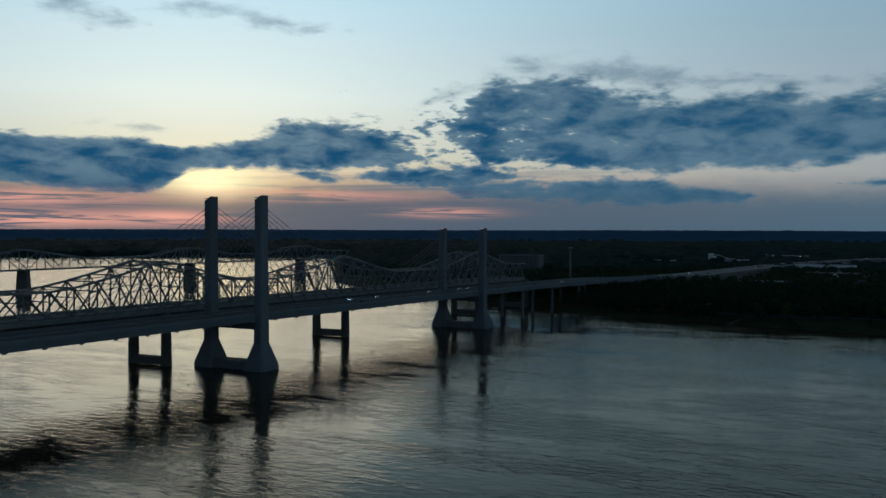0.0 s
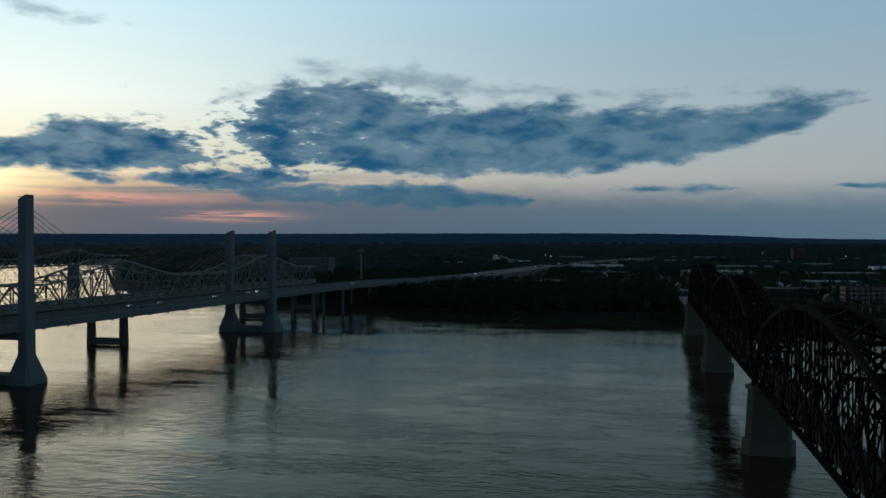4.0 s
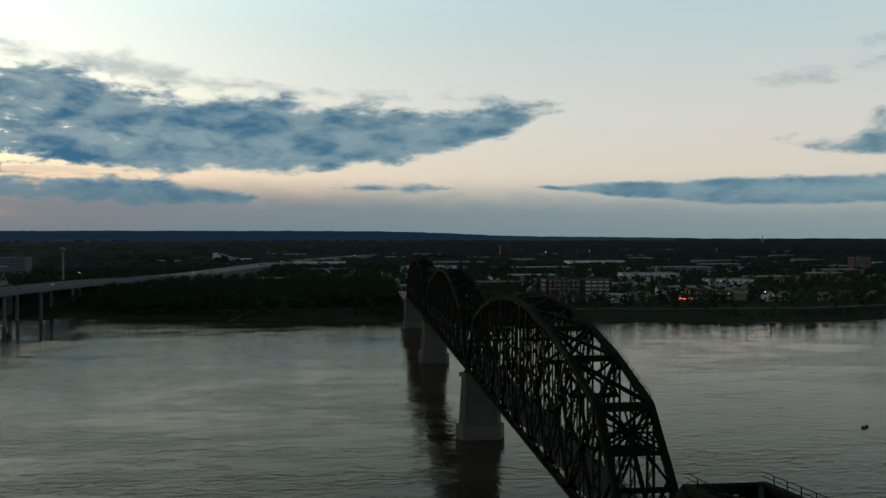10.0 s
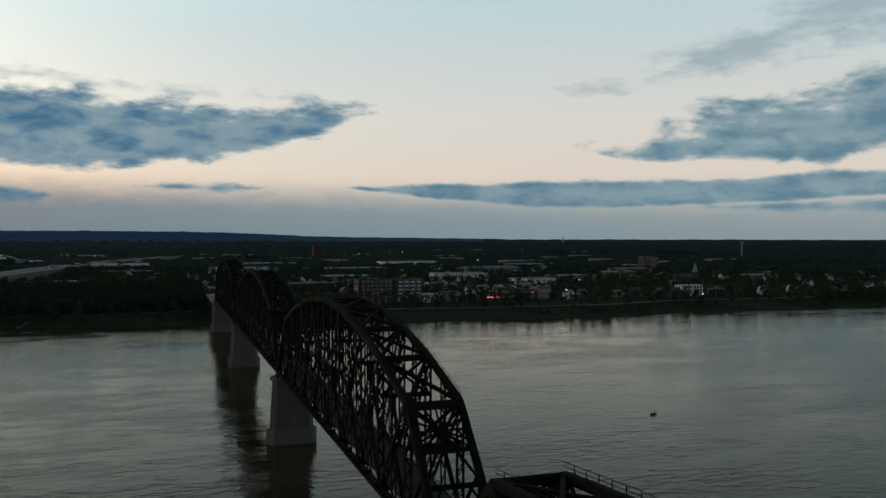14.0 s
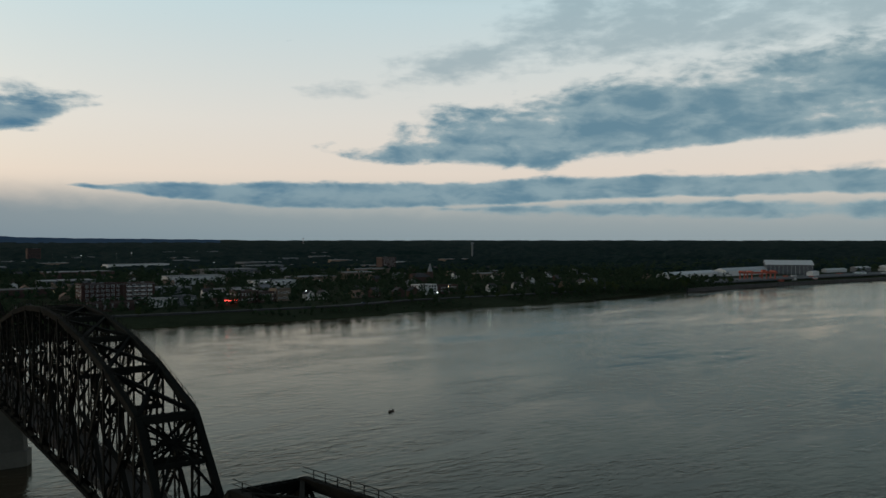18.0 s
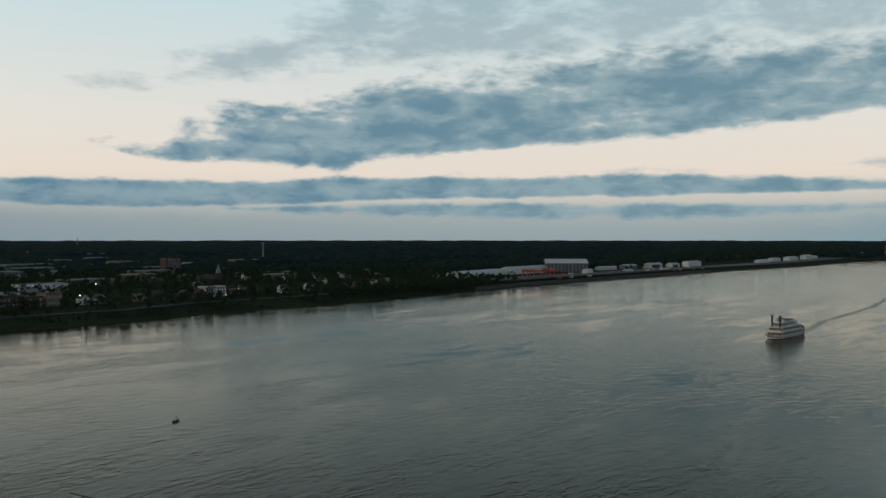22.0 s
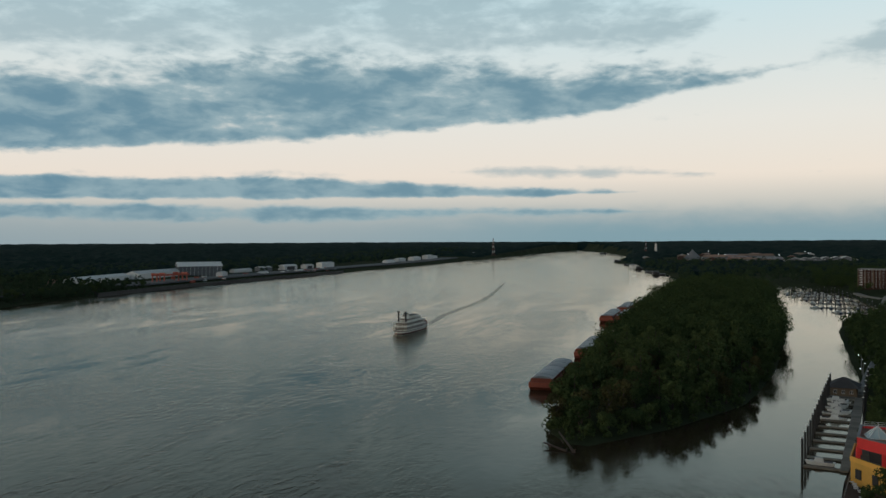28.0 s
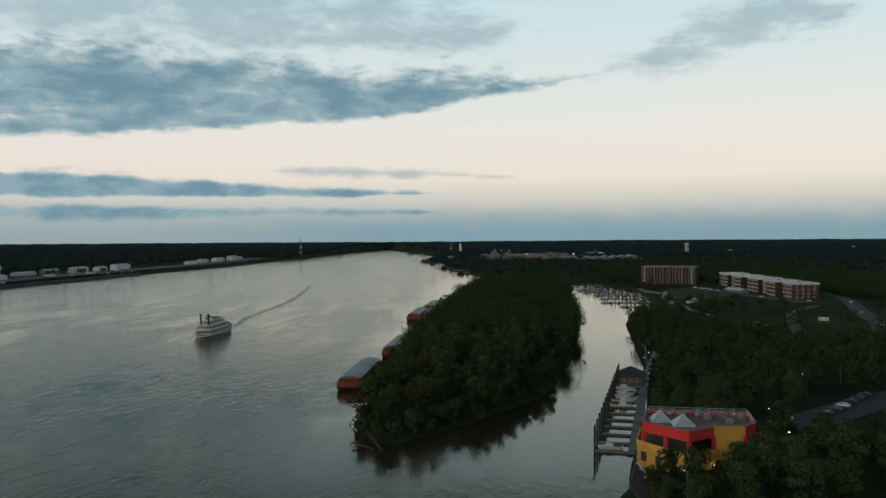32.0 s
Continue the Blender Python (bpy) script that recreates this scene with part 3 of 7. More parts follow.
def hill_top(az):
    """How far the wooded hills stand over the plain, by bearing."""
    return np.interp(az, [-180, -75, -60, -40, -15, 0, 4, 7, 9, 13, 20, 23, 60, 88, 100, 180], [4, 20, 46, 54, 55, 52, 46, 34, 24, 16, 8, 2, 0, 0, 2, 4])


def far_woods():
    rings = np.concatenate([np.geomspace(1350, 4000, 62), np.linspace(4040, 4960, 14)])
    azs = np.radians(np.arange(-180, 180, 0.3))
    rr, aa = np.meshgrid(rings, azs, indexing="ij")
    rs = np.random.RandomState(5)
    rr = rr + rs.uniform(-9, 9, rr.shape)
    px, py = EYE[0] + rr * np.sin(aa), EYE[1] + rr * np.cos(aa)
    d = signed_distance(px, py, RIVER)
    z = land_height(px, py) + 7 + 3.0 * wave(px, py, 0.02, 8) + rs.uniform(-3.5, 4.5, rr.shape) * np.interp(rr, [1350, 3000, 4000, 4400], [1, 1.3, 0.7, 0.35])
    k = np.clip((rr - 4150) / 500, 0, 1)
    z = z + k * k * (3 - 2 * k) * hill_top(np.degrees(aa)) * 0.9 * (1 + 0.05 * wave(px, py, 0.002, 2))
    clear = wave(px, py, 0.006, 21) + 0.6 * wave(px, py, 0.02, 22)
    z = np.where((clear > 0.42) & (rr < 2600), z - 14, z)
    yards = ((px > 900) & (px < 2500) & (py > 300) & (py < 540)) | ((px > 1880) & (px < 2460) & (py > -470) & (py < -200))
    z = np.where((d < 16) | yards, -4, z)
    z[0, :] = -4
    n, m = rr.shape
    i = np.arange(n * m).reshape(n, m)
    j = np.roll(i, -1, 1)
    faces = np.stack([i[:-1].ravel(), j[:-1].ravel(), j[1:].ravel(), i[1:].ravel()], 1)
    me = mesh_from("far_woods", np.stack([px.ravel(), py.ravel(), z.ravel()], 1).tolist(), faces.tolist(), FARWOOD_HAZE)
    me.materials.append(HILL_HAZE)
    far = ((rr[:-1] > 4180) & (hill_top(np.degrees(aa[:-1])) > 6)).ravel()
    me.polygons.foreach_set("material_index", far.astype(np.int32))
    tagged(new("far_woods", me), "unbroken dark woods rising to low hills, both tinted blue for haze", "woods", kind="stuff")


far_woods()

# ---- trees ----


def leaf_cards(rs, lobes, n, size):
    """Small leaf clumps scattered over the skins of several lobes."""
    lobes = np.repeat(np.asarray(lobes, float), n, 0)
    k = len(lobes)

    def unit(v):
        return v / np.linalg.norm(v, axis=1)[:, None]
    d = unit(rs.normal(size=(k, 3)))
    c = lobes[:, :3] + d * lobes[:, 3:] * rs.uniform(0.72, 1.06, (k, 1)) * np.array((1, 1, 0.85))
    nrm = unit(d + rs.normal(size=(k, 3)) * 0.45)
    t = unit(np.cross(nrm, rs.normal(size=(k, 3))))
    b = np.cross(nrm, t)
    s = size * rs.uniform(0.6, 1.3, (k, 1))
    verts = np.stack([c + s * t * 0.5, c + s * b * 0.55, c - s * t * 0.6 + nrm * 0.12 * s, c - s * b * 0.5], 1).reshape(-1, 3)
    return verts.tolist(), np.arange(4 * k).reshape(-1, 4).tolist()


def tree_lobes(rs, h, spread, n):
    out = [(0, 0, h * 0.66, spread * 0.62)]
    for i in range(n):
        a, k = rs.uniform(0, 6.28), rs.uniform(0.35, 1.0)
        out.append((math.cos(a) * spread * 0.62 * k, math.sin(a) * spread * 0.62 * k, h * rs.uniform(0.34, 0.86), spread * rs.uniform(0.26, 0.48)))
    return out


def trunk_mesh(rs, h, spread):
    bm = bmesh.new()
    r = h * 0.022
    tube(bm, (0, 0, -0.6), (0.1, 0.05, h * 0.3), r * 1.25, r, 7)
    tube(bm, (0.1, 0.05, h * 0.3), (0, 0, h * 0.8), r, r * 0.25, 6)
    for i in range(5):
        a = i * 1.26 + rs.uniform(-0.4, 0.4)
        z = h * rs.uniform(0.22, 0.5)
        tube(bm, (0, 0, z), (math.cos(a) * spread * 0.6, math.sin(a) * spread * 0.6, z + h * rs.uniform(0.15, 0.3)), r * 0.55, r * 0.12, 5)
    return bm


def tree_kind(seed, h, spread, lobes, cards, size, leaf):
    rs = np.random.RandomState(seed)
    v, f = leaf_cards(rs, tree_lobes(rs, h, spread, lobes), cards, size)
    return mesh_from("crown", v, f, leaf), done("trunk", trunk_mesh(rs, h, spread), BARK)


TREES = [tree_kind(1, 18, 6.5, 12, 117, 0.78, LEAF), tree_kind(2, 16, 5.4, 10, 117, 0.71, LEAF), tree_kind(3, 20, 6.0, 13, 117, 0.78, LEAF), tree_kind(4, 13, 5.0, 9, 117, 0.68, LEAF),
         tree_kind(5, 15, 4.6, 10, 79, 0.65, LEAF_DULL), tree_kind(6, 9, 4.2, 8, 114, 0.61, LEAF)]


def tree(x, y, kind, scale=1.0, label="tall leafy riverside tree in full spring leaf", group="riverside trees", z=None):
    z = float(land_height(x, y)) if z is None else z
    m = Matrix.LocRotScale((x, y, z - 0.2), Euler((0, 0, random.uniform(0, 6.28))), (scale * random.uniform(0.9, 1.1), scale * random.uniform(0.9, 1.1), scale * random.uniform(0.88, 1.12)))
    t = thing("tree", label, "tree", m, group)
    part("trunk", TREES[kind][1], None, t)
    part("crown", TREES[kind][0], None, t)
    return t


def spread_points(n, x0, x1, y0, y1, gap, keep, seed, poly=None):
    """Scattered places at least gap apart for which keep holds; keep is also given the metres from the shore."""
    rs = np.random.RandomState(seed)
    cells, out = {}, []
    xs, ys = rs.uniform(x0, x1, n), rs.uniform(y0, y1, n)
    ds = signed_distance(xs, ys, RIVER if poly is None else poly)
    for x, y, d in zip(xs.tolist(), ys.tolist(), ds.tolist()):
        if not keep(x, y, d):
            continue
        i, j = int(x // gap), int(y // gap)
        if any((x - a) ** 2 + (y - b) ** 2 < gap * gap for u in (-1, 0, 1) for v in (-1, 0, 1) for a, b in cells.get((i + u, j + v), ())):
            continue
        cells.setdefault((i, j), []).append((x, y))
        out.append((x, y))
    return out


def dist1(x, y, poly=RIVER):
    return float(signed_distance(np.array([x]), np.array([y]), np.asarray(poly, float))[0])


def wood_mesh(name, places, label, h0, h1, clumps, seed, leaf=LEAF, cards=9, size=2.0, low=.3):
    """Trees too many to count, joined: each a few lobes of leaf clumps."""
    rs = np.random.RandomState(seed)
    px, py = np.array([p[0] for p in places]), np.array([p[1] for p in places])
    h = rs.uniform(h0, h1, len(px)) * (1 + .45 * wave(px, py, .09, seed))
    h = np.repeat(h, clumps)
    k = len(h)
    z = np.repeat(land_height(px, py), clumps)
    lobes = np.stack([np.repeat(px, clumps) + rs.uniform(-.22, .22, k) * h, np.repeat(py, clumps) + rs.uniform(-.22, .22, k) * h, z + h * rs.uniform(low, 0.78, k), h * rs.uniform(0.16, 0.27, k)], 1)
    verts, faces = leaf_cards(rs, lobes, cards, size)
    return tagged(new(name, mesh_from(name, verts, faces, leaf)), label, "woods", kind="stuff")


ISLAND_NP = np.array(ISLAND, float)
isle_all = spread_points(9000, 236, 1180, -352, -215, 7.2, lambda x, y, d: d < -1.5, 11, ISLAND_NP)
isle_all.sort()
near_isle = isle_all[:130]
for i, (x, y) in enumerate(near_isle):
    rim = dist1(x, y, ISLAND_NP) > -7
    k = random.choice([4, 4, 3, 5] if x < 275 else ([3, 1, 5, 4] if rim else [0, 1, 2, 0, 2, 4]))
    tree(x, y, k, random.uniform(0.82, 1.0), "bare-branched budding tree on the island's muddy tip" if k == 4 else "tall leafy tree crowding the wooded island", "island trees")
rim_pts = spread_points(9000, 232, 1180, -356, -212, 3.4, lambda x, y, d: -9 < d < -.6 and x > 240, 13, ISLAND_NP)
wood_mesh("island_scrub", rim_pts, "low leafy scrub overhanging the island's shore", 3.5, 8.0, 6, 14, cards=26, size=.8, low=.06)
wood_mesh("island_woods", isle_all[130:], "dense green trees covering the long island", 12.5, 21, 8, 12, cards=46, size=1.05)

# ---- old truss bridge: dark camelback spans on stone piers ----
X_W, X_E, Z_BOT = 2.3, 10.7, 23.2
SPAN = 167.0


def crown_z(k, top):
    """Height of the upper chord at panel point k of ten."""
    rise = [0, 17.3, 22.1, 25.4, 27.6, 28.4] if top == 1.0 else [0, 15.3, 16.7, 17.0, 17.2, 17.3]
    return Z_BOT + rise[min(k, 10 - k)]


def old_span(parent, y0, top=1.0, detail=True):
    p = SPAN / 10
    ys = [y0 + p * k for k in range(11)]
    zt = [crown_z(k, top) for k in range(11)]
    for x in (X_W, X_E):
        for k in range(10):
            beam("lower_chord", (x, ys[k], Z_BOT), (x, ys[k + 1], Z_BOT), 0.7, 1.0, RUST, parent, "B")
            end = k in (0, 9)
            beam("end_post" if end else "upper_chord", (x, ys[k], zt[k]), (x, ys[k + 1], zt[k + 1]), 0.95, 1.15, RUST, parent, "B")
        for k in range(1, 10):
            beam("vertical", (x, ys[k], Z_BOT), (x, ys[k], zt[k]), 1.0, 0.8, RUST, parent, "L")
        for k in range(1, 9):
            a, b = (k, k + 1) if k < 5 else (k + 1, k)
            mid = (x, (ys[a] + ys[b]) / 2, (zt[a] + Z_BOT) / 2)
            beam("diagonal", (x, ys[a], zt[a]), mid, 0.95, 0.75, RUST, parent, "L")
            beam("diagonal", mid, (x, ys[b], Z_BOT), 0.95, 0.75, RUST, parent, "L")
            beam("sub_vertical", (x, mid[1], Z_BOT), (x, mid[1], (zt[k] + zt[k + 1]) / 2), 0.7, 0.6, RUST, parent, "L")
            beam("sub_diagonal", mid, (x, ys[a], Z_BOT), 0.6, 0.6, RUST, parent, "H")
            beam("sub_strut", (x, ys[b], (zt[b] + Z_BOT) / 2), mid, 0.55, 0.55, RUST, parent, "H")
        for k in (0, 9):
            ym = (ys[k] + ys[k + 1]) / 2
            beam("sub_vertical", (x, ym, Z_BOT), (x, ym, (zt[k] + zt[k + 1]) / 2), 0.35, 0.35, RUST, parent, "H")
            e = 1 if k == 0 else 9
            beam("sub_diagonal", (x, ym, (zt[k] + zt[k + 1]) / 2), (x, ys[e], Z_BOT), 0.4, 0.4, RUST, parent, "H")
        rail = bmesh.new()
        for k in range(1, 9):
            for s in range(6):
                f = s / 6
                y, z = ys[k] + p * f, zt[k] + (zt[k + 1] - zt[k]) * f + 0.5
                box(rail, x - .05, y - .05, z, x + .05, y + .05, z + 1.15)
            for dz in (0.62, 1.15):
                tube(rail, (x, ys[k], zt[k] + .5 + dz), (x, ys[k + 1], zt[k + 1] + .5 + dz), 0.05, n=4)
        part("inspection_rail", rail, RUST, parent)
    xm = (X_W + X_E) / 2
    for k in range(1, 10):
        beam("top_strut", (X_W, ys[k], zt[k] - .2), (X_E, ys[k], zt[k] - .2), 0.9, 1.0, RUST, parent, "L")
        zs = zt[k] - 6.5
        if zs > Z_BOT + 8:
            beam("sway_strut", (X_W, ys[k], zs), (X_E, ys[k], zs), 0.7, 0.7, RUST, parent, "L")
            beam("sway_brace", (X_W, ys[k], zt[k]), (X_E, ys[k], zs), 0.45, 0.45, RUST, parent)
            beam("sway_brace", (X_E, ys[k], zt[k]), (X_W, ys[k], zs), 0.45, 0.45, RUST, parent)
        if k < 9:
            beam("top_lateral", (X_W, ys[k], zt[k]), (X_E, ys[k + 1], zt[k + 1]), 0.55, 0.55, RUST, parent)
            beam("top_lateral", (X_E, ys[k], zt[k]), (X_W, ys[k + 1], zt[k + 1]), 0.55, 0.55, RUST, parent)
    # portals: a fan of braces in the plane of the end posts
    for k0, k1 in ((0, 1), (10, 9)):
        def on(x, f):
            return (x, ys[k0] + (ys[k1] - ys[k0]) * f, zt[k0] + (zt[k1] - zt[k0]) * f)
        for f in (0.97, 0.66, 0.42):
            beam("portal_strut", on(X_W, f), on(X_E, f), 0.5, 0.7, RUST, parent, "L")
        hub = on(xm, 0.80)
        for f in (0.96, 0.88, 0.8, 0.72, 0.66):
            for x in (X_W, X_E):
                beam("portal_brace", hub, on(x, f), 0.28, 0.28, RUST, parent)
        for x in (xm - 2, xm, xm + 2):
            beam("portal_brace", hub, on(x, 0.97), 0.25, 0.25, RUST, parent)
            beam("portal_brace", hub, on(x, 0.66), 0.25, 0.25, RUST, parent)
        for x, s in ((X_W, 1), (X_E, -1)):
            beam("portal_knee", on(x, 0.42), on(x + s * 2.6, 0.66), 0.3, 0.3, RUST, parent)
            beam("portal_knee", on(x, 0.24), on(x + s * 2.2, 0.42), 0.3, 0.3, RUST, parent)
    # floor and walkway
    for k in range(11):
        beam("floor_beam", (X_W - .3, ys[k], Z_BOT + .3), (X_E + .3, ys[k], Z_BOT + .3), 0.6, 1.5, RUST, parent)
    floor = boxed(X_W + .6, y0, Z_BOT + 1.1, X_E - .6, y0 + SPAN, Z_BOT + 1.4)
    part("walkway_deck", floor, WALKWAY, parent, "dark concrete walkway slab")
    for x in (X_W + .8, X_E - .8):
        f = bmesh.new()
        box(f, x - .04, y0, Z_BOT + 2.6, x + .04, y0 + SPAN, Z_BOT + 2.72)
        for i in range(84):
            box(f, x - .04, y0 + i * 2, Z_BOT + 1.4, x + .04, y0 + i * 2 + .08, Z_BOT + 2.6)
        for i in range(4):
            box(f, x - .02, y0, Z_BOT + 1.6 + i * .25, x + .02, y0 + SPAN, Z_BOT + 1.64 + i * .25)
        part("fence", f, DARK, parent, "dark steel walkway fence")
    # bearings make the row of pale gaps under the chord
    for x in (X_W, X_E):
        for k in range(10):
            beam("stringer_bracket", (x - .9 if x == X_W else x + .9, ys[k], Z_BOT + .4), (x, ys[k], Z_BOT + .4), 0.3, 0.9, RUST, parent)
            beam("stringer_bracket", (x - .9 if x == X_W else x + .9, ys[k] + p / 2, Z_BOT + .4), (x, ys[k] + p / 2, Z_BOT + .4), 0.3, 0.9, RUST, parent)
        xx = x - 1.0 if x == X_W else x + 1.0
        beam("outer_stringer", (xx, y0, Z_BOT + .1), (xx, y0 + SPAN, Z_BOT + .1), 0.3, 0.5, RUST, parent)


def stone_pier(parent, y, z0=-2.0):
    bm = bmesh.new()

    def outline(hx, hy, cut):
        return [(6.5 - hx + cut, y - hy), (6.5 + hx - cut, y - hy), (6.5 + hx, y), (6.5 + hx - cut, y + hy), (6.5 - hx + cut, y + hy), (6.5 - hx, y)]
    a, b = outline(7.4, 2.9, 1.7), outline(6.1, 2.3, 1.4)
    lo = [bm.verts.new((px, py, z0)) for px, py in a]
    hi = [bm.verts.new((px, py, Z_BOT - 3.0)) for px, py in b]
    for i in range(6):
        j = (i + 1) % 6
        bm.faces.new((lo[i], lo[j], hi[j], hi[i]))
    bm.faces.new(lo[::-1]), bm.faces.new(hi)
    pier = part("pier", bm, STONE, parent, "tapered pale stone pier streaked with damp")
    part("footing", prism(bmesh.new(), outline(8.0, 3.5, 1.9), z0, 4.6), STONE, pier)
    part("coping", prism(bmesh.new(), outline(6.9, 2.9, 1.6), Z_BOT - 3.0, Z_BOT - 1.9), STONE, pier)
    for x in (X_W, X_E):
        part("bearing", boxed(x - .9, y - 1.6, Z_BOT - 1.9, x + .9, y + 1.6, Z_BOT - 0.5, 0.6), RUST, pier)


old_bridge = thing("truss_bridge", "dark rusted camelback truss footbridge on stone piers", "bridge")
old_span(old_bridge, -SPAN)
old_span(old_bridge, 0.0)
old_span(old_bridge, SPAN)
old_span(old_bridge, -2 * SPAN - 2.0, 0.81)
for y in (-2 * SPAN, -SPAN - 1, 0, SPAN, 2 * SPAN):
    stone_pier(old_bridge, y)
# lower ramp girders over the north bank
for i in range(4):
    y0 = 2 * SPAN + i * 32
    for x in (X_W, X_E):
        beam("ramp_girder", (x, y0, Z_BOT - i * 1.6), (x, y0 + 32, Z_BOT - 1.6 - i * 1.6), 0.7, 2.4, RUST, old_bridge)
    part("ramp_pier", boxed(3, y0 + 30.5, 2, 10, y0 + 32.5, Z_BOT - 2.9 - i * 1.6, .9), DARK_CONCRETE, old_bridge)
    part("ramp_deck", prism(bmesh.new(), [(X_W - .4, y0), (X_E + .4, y0), (X_E + .4, y0 + 32), (X_W - .4, y0 + 32)], Z_BOT - 6.4, Z_BOT + 1.3, lambda x, y, y0=y0, i=i: -1.6 * (i + (y - y0) / 32)), DARK_CONCRETE, old_bridge)

# ---- cable-stayed bridge ----
SLANT = 0.0877


def lx(off, y):
    """x of a line beside the cable bridge's axis at y."""
    return -308.0 + off + SLANT * (y - 63)


def deck_z(y):
    return float(np.interp(y, [-400, -160, 60, 240, 400, 560], [23.5, 26.3, 27.4, 27.0, 26.4, 24.0]))


cable_bridge = thing("cable_bridge", "pale concrete cable-stayed road bridge with paired pylons", "bridge")


def pylon(y, top, parent):
    for off in (-0.5, -33.0):
        cx = lx(off, y)
        bm = bmesh.new()
        rings = []
        for z, hx, hy in ((-2, 6.3, 7.4), (2.0, 6.2, 7.3), (3.4, 5.9, 6.9), (13.0, 2.7, 3.6), (14, 2.55, 3.4), (top - 22, 2.25, 3.0), (top - 2, 2.25, 3.0)):
            c = hx * 0.22
            rings.append([bm.verts.new((cx + sx, y + sy, z)) for sx, sy in ((-hx + c, -hy), (hx - c, -hy), (hx, -hy + c), (hx, hy - c), (hx - c, hy), (-hx + c, hy), (-hx, hy - c), (-hx, -hy + c))])
        # slanted top
        last = [bm.verts.new((v.co.x, v.co.y, top - 2 + (2.2 + 0.55 * (v.co.x - cx)))) for v in rings[-1]]
        rings.append(last)
        for a, b in zip(rings, rings[1:]):
            for i in range(8):
                j = (i + 1) % 8
                bm.faces.new((a[i], a[j], b[j], b[i]))
        bm.faces.new(rings[-1]), bm.faces.new(rings[0][::-1])
        leg = part("pylon_leg", bm, CONCRETE, parent, "tall plain concrete pylon leg on a flared foot")
        part("beacon", done("beacon", tube(bmesh.new(), (cx, y, top + 0.5), (cx, y, top + 1.4), 0.35, 0.3, 6)), LAMP_RED, leg)
        part("cap_rail", boxed(cx - 2, y - 3, top + .3, cx + 2, y + 3, top + .5), GREY_STEEL, leg)
    a, b = lx(-33, y) + 4, lx(-.5, y) - 4
    part("footing_strut", boxed(a, y - 5, -1.5, b, y + 5, 4.2, bevel=.4), CONCRETE, parent)
    part("cross_beam", boxed(a - 3, y - 2.4, deck_z(y) - 7.2, b + 3, y + 2.4, deck_z(y) - 3.0, bevel=.3), CONCRETE, parent)
    for off, side in ((-0.5, -1), (-33.0, 1)):
        for s in (-1, 1):
            for i in range(9):
                d = 20 + i * 10.5
                yb = y + s * d
                zt = top - 22 + i * 2.2
                part("stay_cable", tube(bmesh.new(), (lx(off, y) + side * 1.0, y + s * 3.6, zt), (lx(off, yb) + side * 3.2, yb, deck_z(yb) + .8), 0.13, n=5), CABLE, parent)


pylon(63, 86.0, cable_bridge)
pylon(291, 71.5, cable_bridge)
pylon(-165, 86.0, cable_bridge)

ROAD = [(y, lx(-17, y), deck_z(y)) for y in range(-400, 561, 16)] + [(640, -262, 22.0), (720, -246, 21.2), (790, -232, 20.5), (1000, -205, 20.0), (1224, -178, 19.5), (1500, -120, 19.0), (2000, 20, 18.0), (2500, 190, 17.0)]


def ribbon(bm, rows, o0, o1, z0, z1):
    """A bar that follows the road between two offsets and two heights."""
    prev = None
    for i, (y, x, z) in enumerate(rows):
        ya, xa, _ = rows[max(i - 1, 0)]
        yb, xb, _ = rows[min(i + 1, len(rows) - 1)]
        L = math.hypot(xb - xa, yb - ya)
        nx, ny = (yb - ya) / L, -(xb - xa) / L
        ring = [bm.verts.new((x + nx * o, y + ny * o, z + h)) for o, h in ((o0, z0), (o1, z0), (o1, z1), (o0, z1))]
        if prev:
            for a in range(4):
                b = (a + 1) % 4
                bm.faces.new((prev[a], prev[b], ring[b], ring[a]))
        else:
            bm.faces.new(ring[::-1])
        prev = ring
    bm.faces.new(prev)
    return bm


SPANROAD = [r for r in ROAD if r[0] <= 720]
part("deck_slab", ribbon(bmesh.new(), SPANROAD, -14.5, 14.5, -0.5, 0.0), ASPHALT, cable_bridge, "dark road deck")
for o in (-15.2, 15.2):
    part("edge_girder", ribbon(bmesh.new(), SPANROAD, o - .7, o + .7, -3.0, -0.1), CONCRETE, cable_bridge, "pale edge girder")
    part("parapet", ribbon(bmesh.new(), SPANROAD, o - .25, o + .25, -0.1, 1.05), CONCRETE, cable_bridge)
part("median_barrier", ribbon(bmesh.new(), SPANROAD, -.3, .3, 0.0, 0.9), CONCRETE, cable_bridge)
for y in range(-390, 560, 8):
    if abs(y - 63) > 4 and abs(y - 291) > 4:
        beam("floor_beam", (lx(-32, y), y, deck_z(y) - 2.0), (lx(-2, y), y, deck_z(y) - 2.0), 0.6, 2.2, GREY_STEEL, cable_bridge)
for y in range(-390, 560, 16):
    part("girder_fairing", boxed(lx(-0.9, y) - .5, y - .8, deck_z(y) - 3.5, lx(-0.9, y) + .3, y + .8, deck_z(y) - 2.9), CONCRETE, cable_bridge)
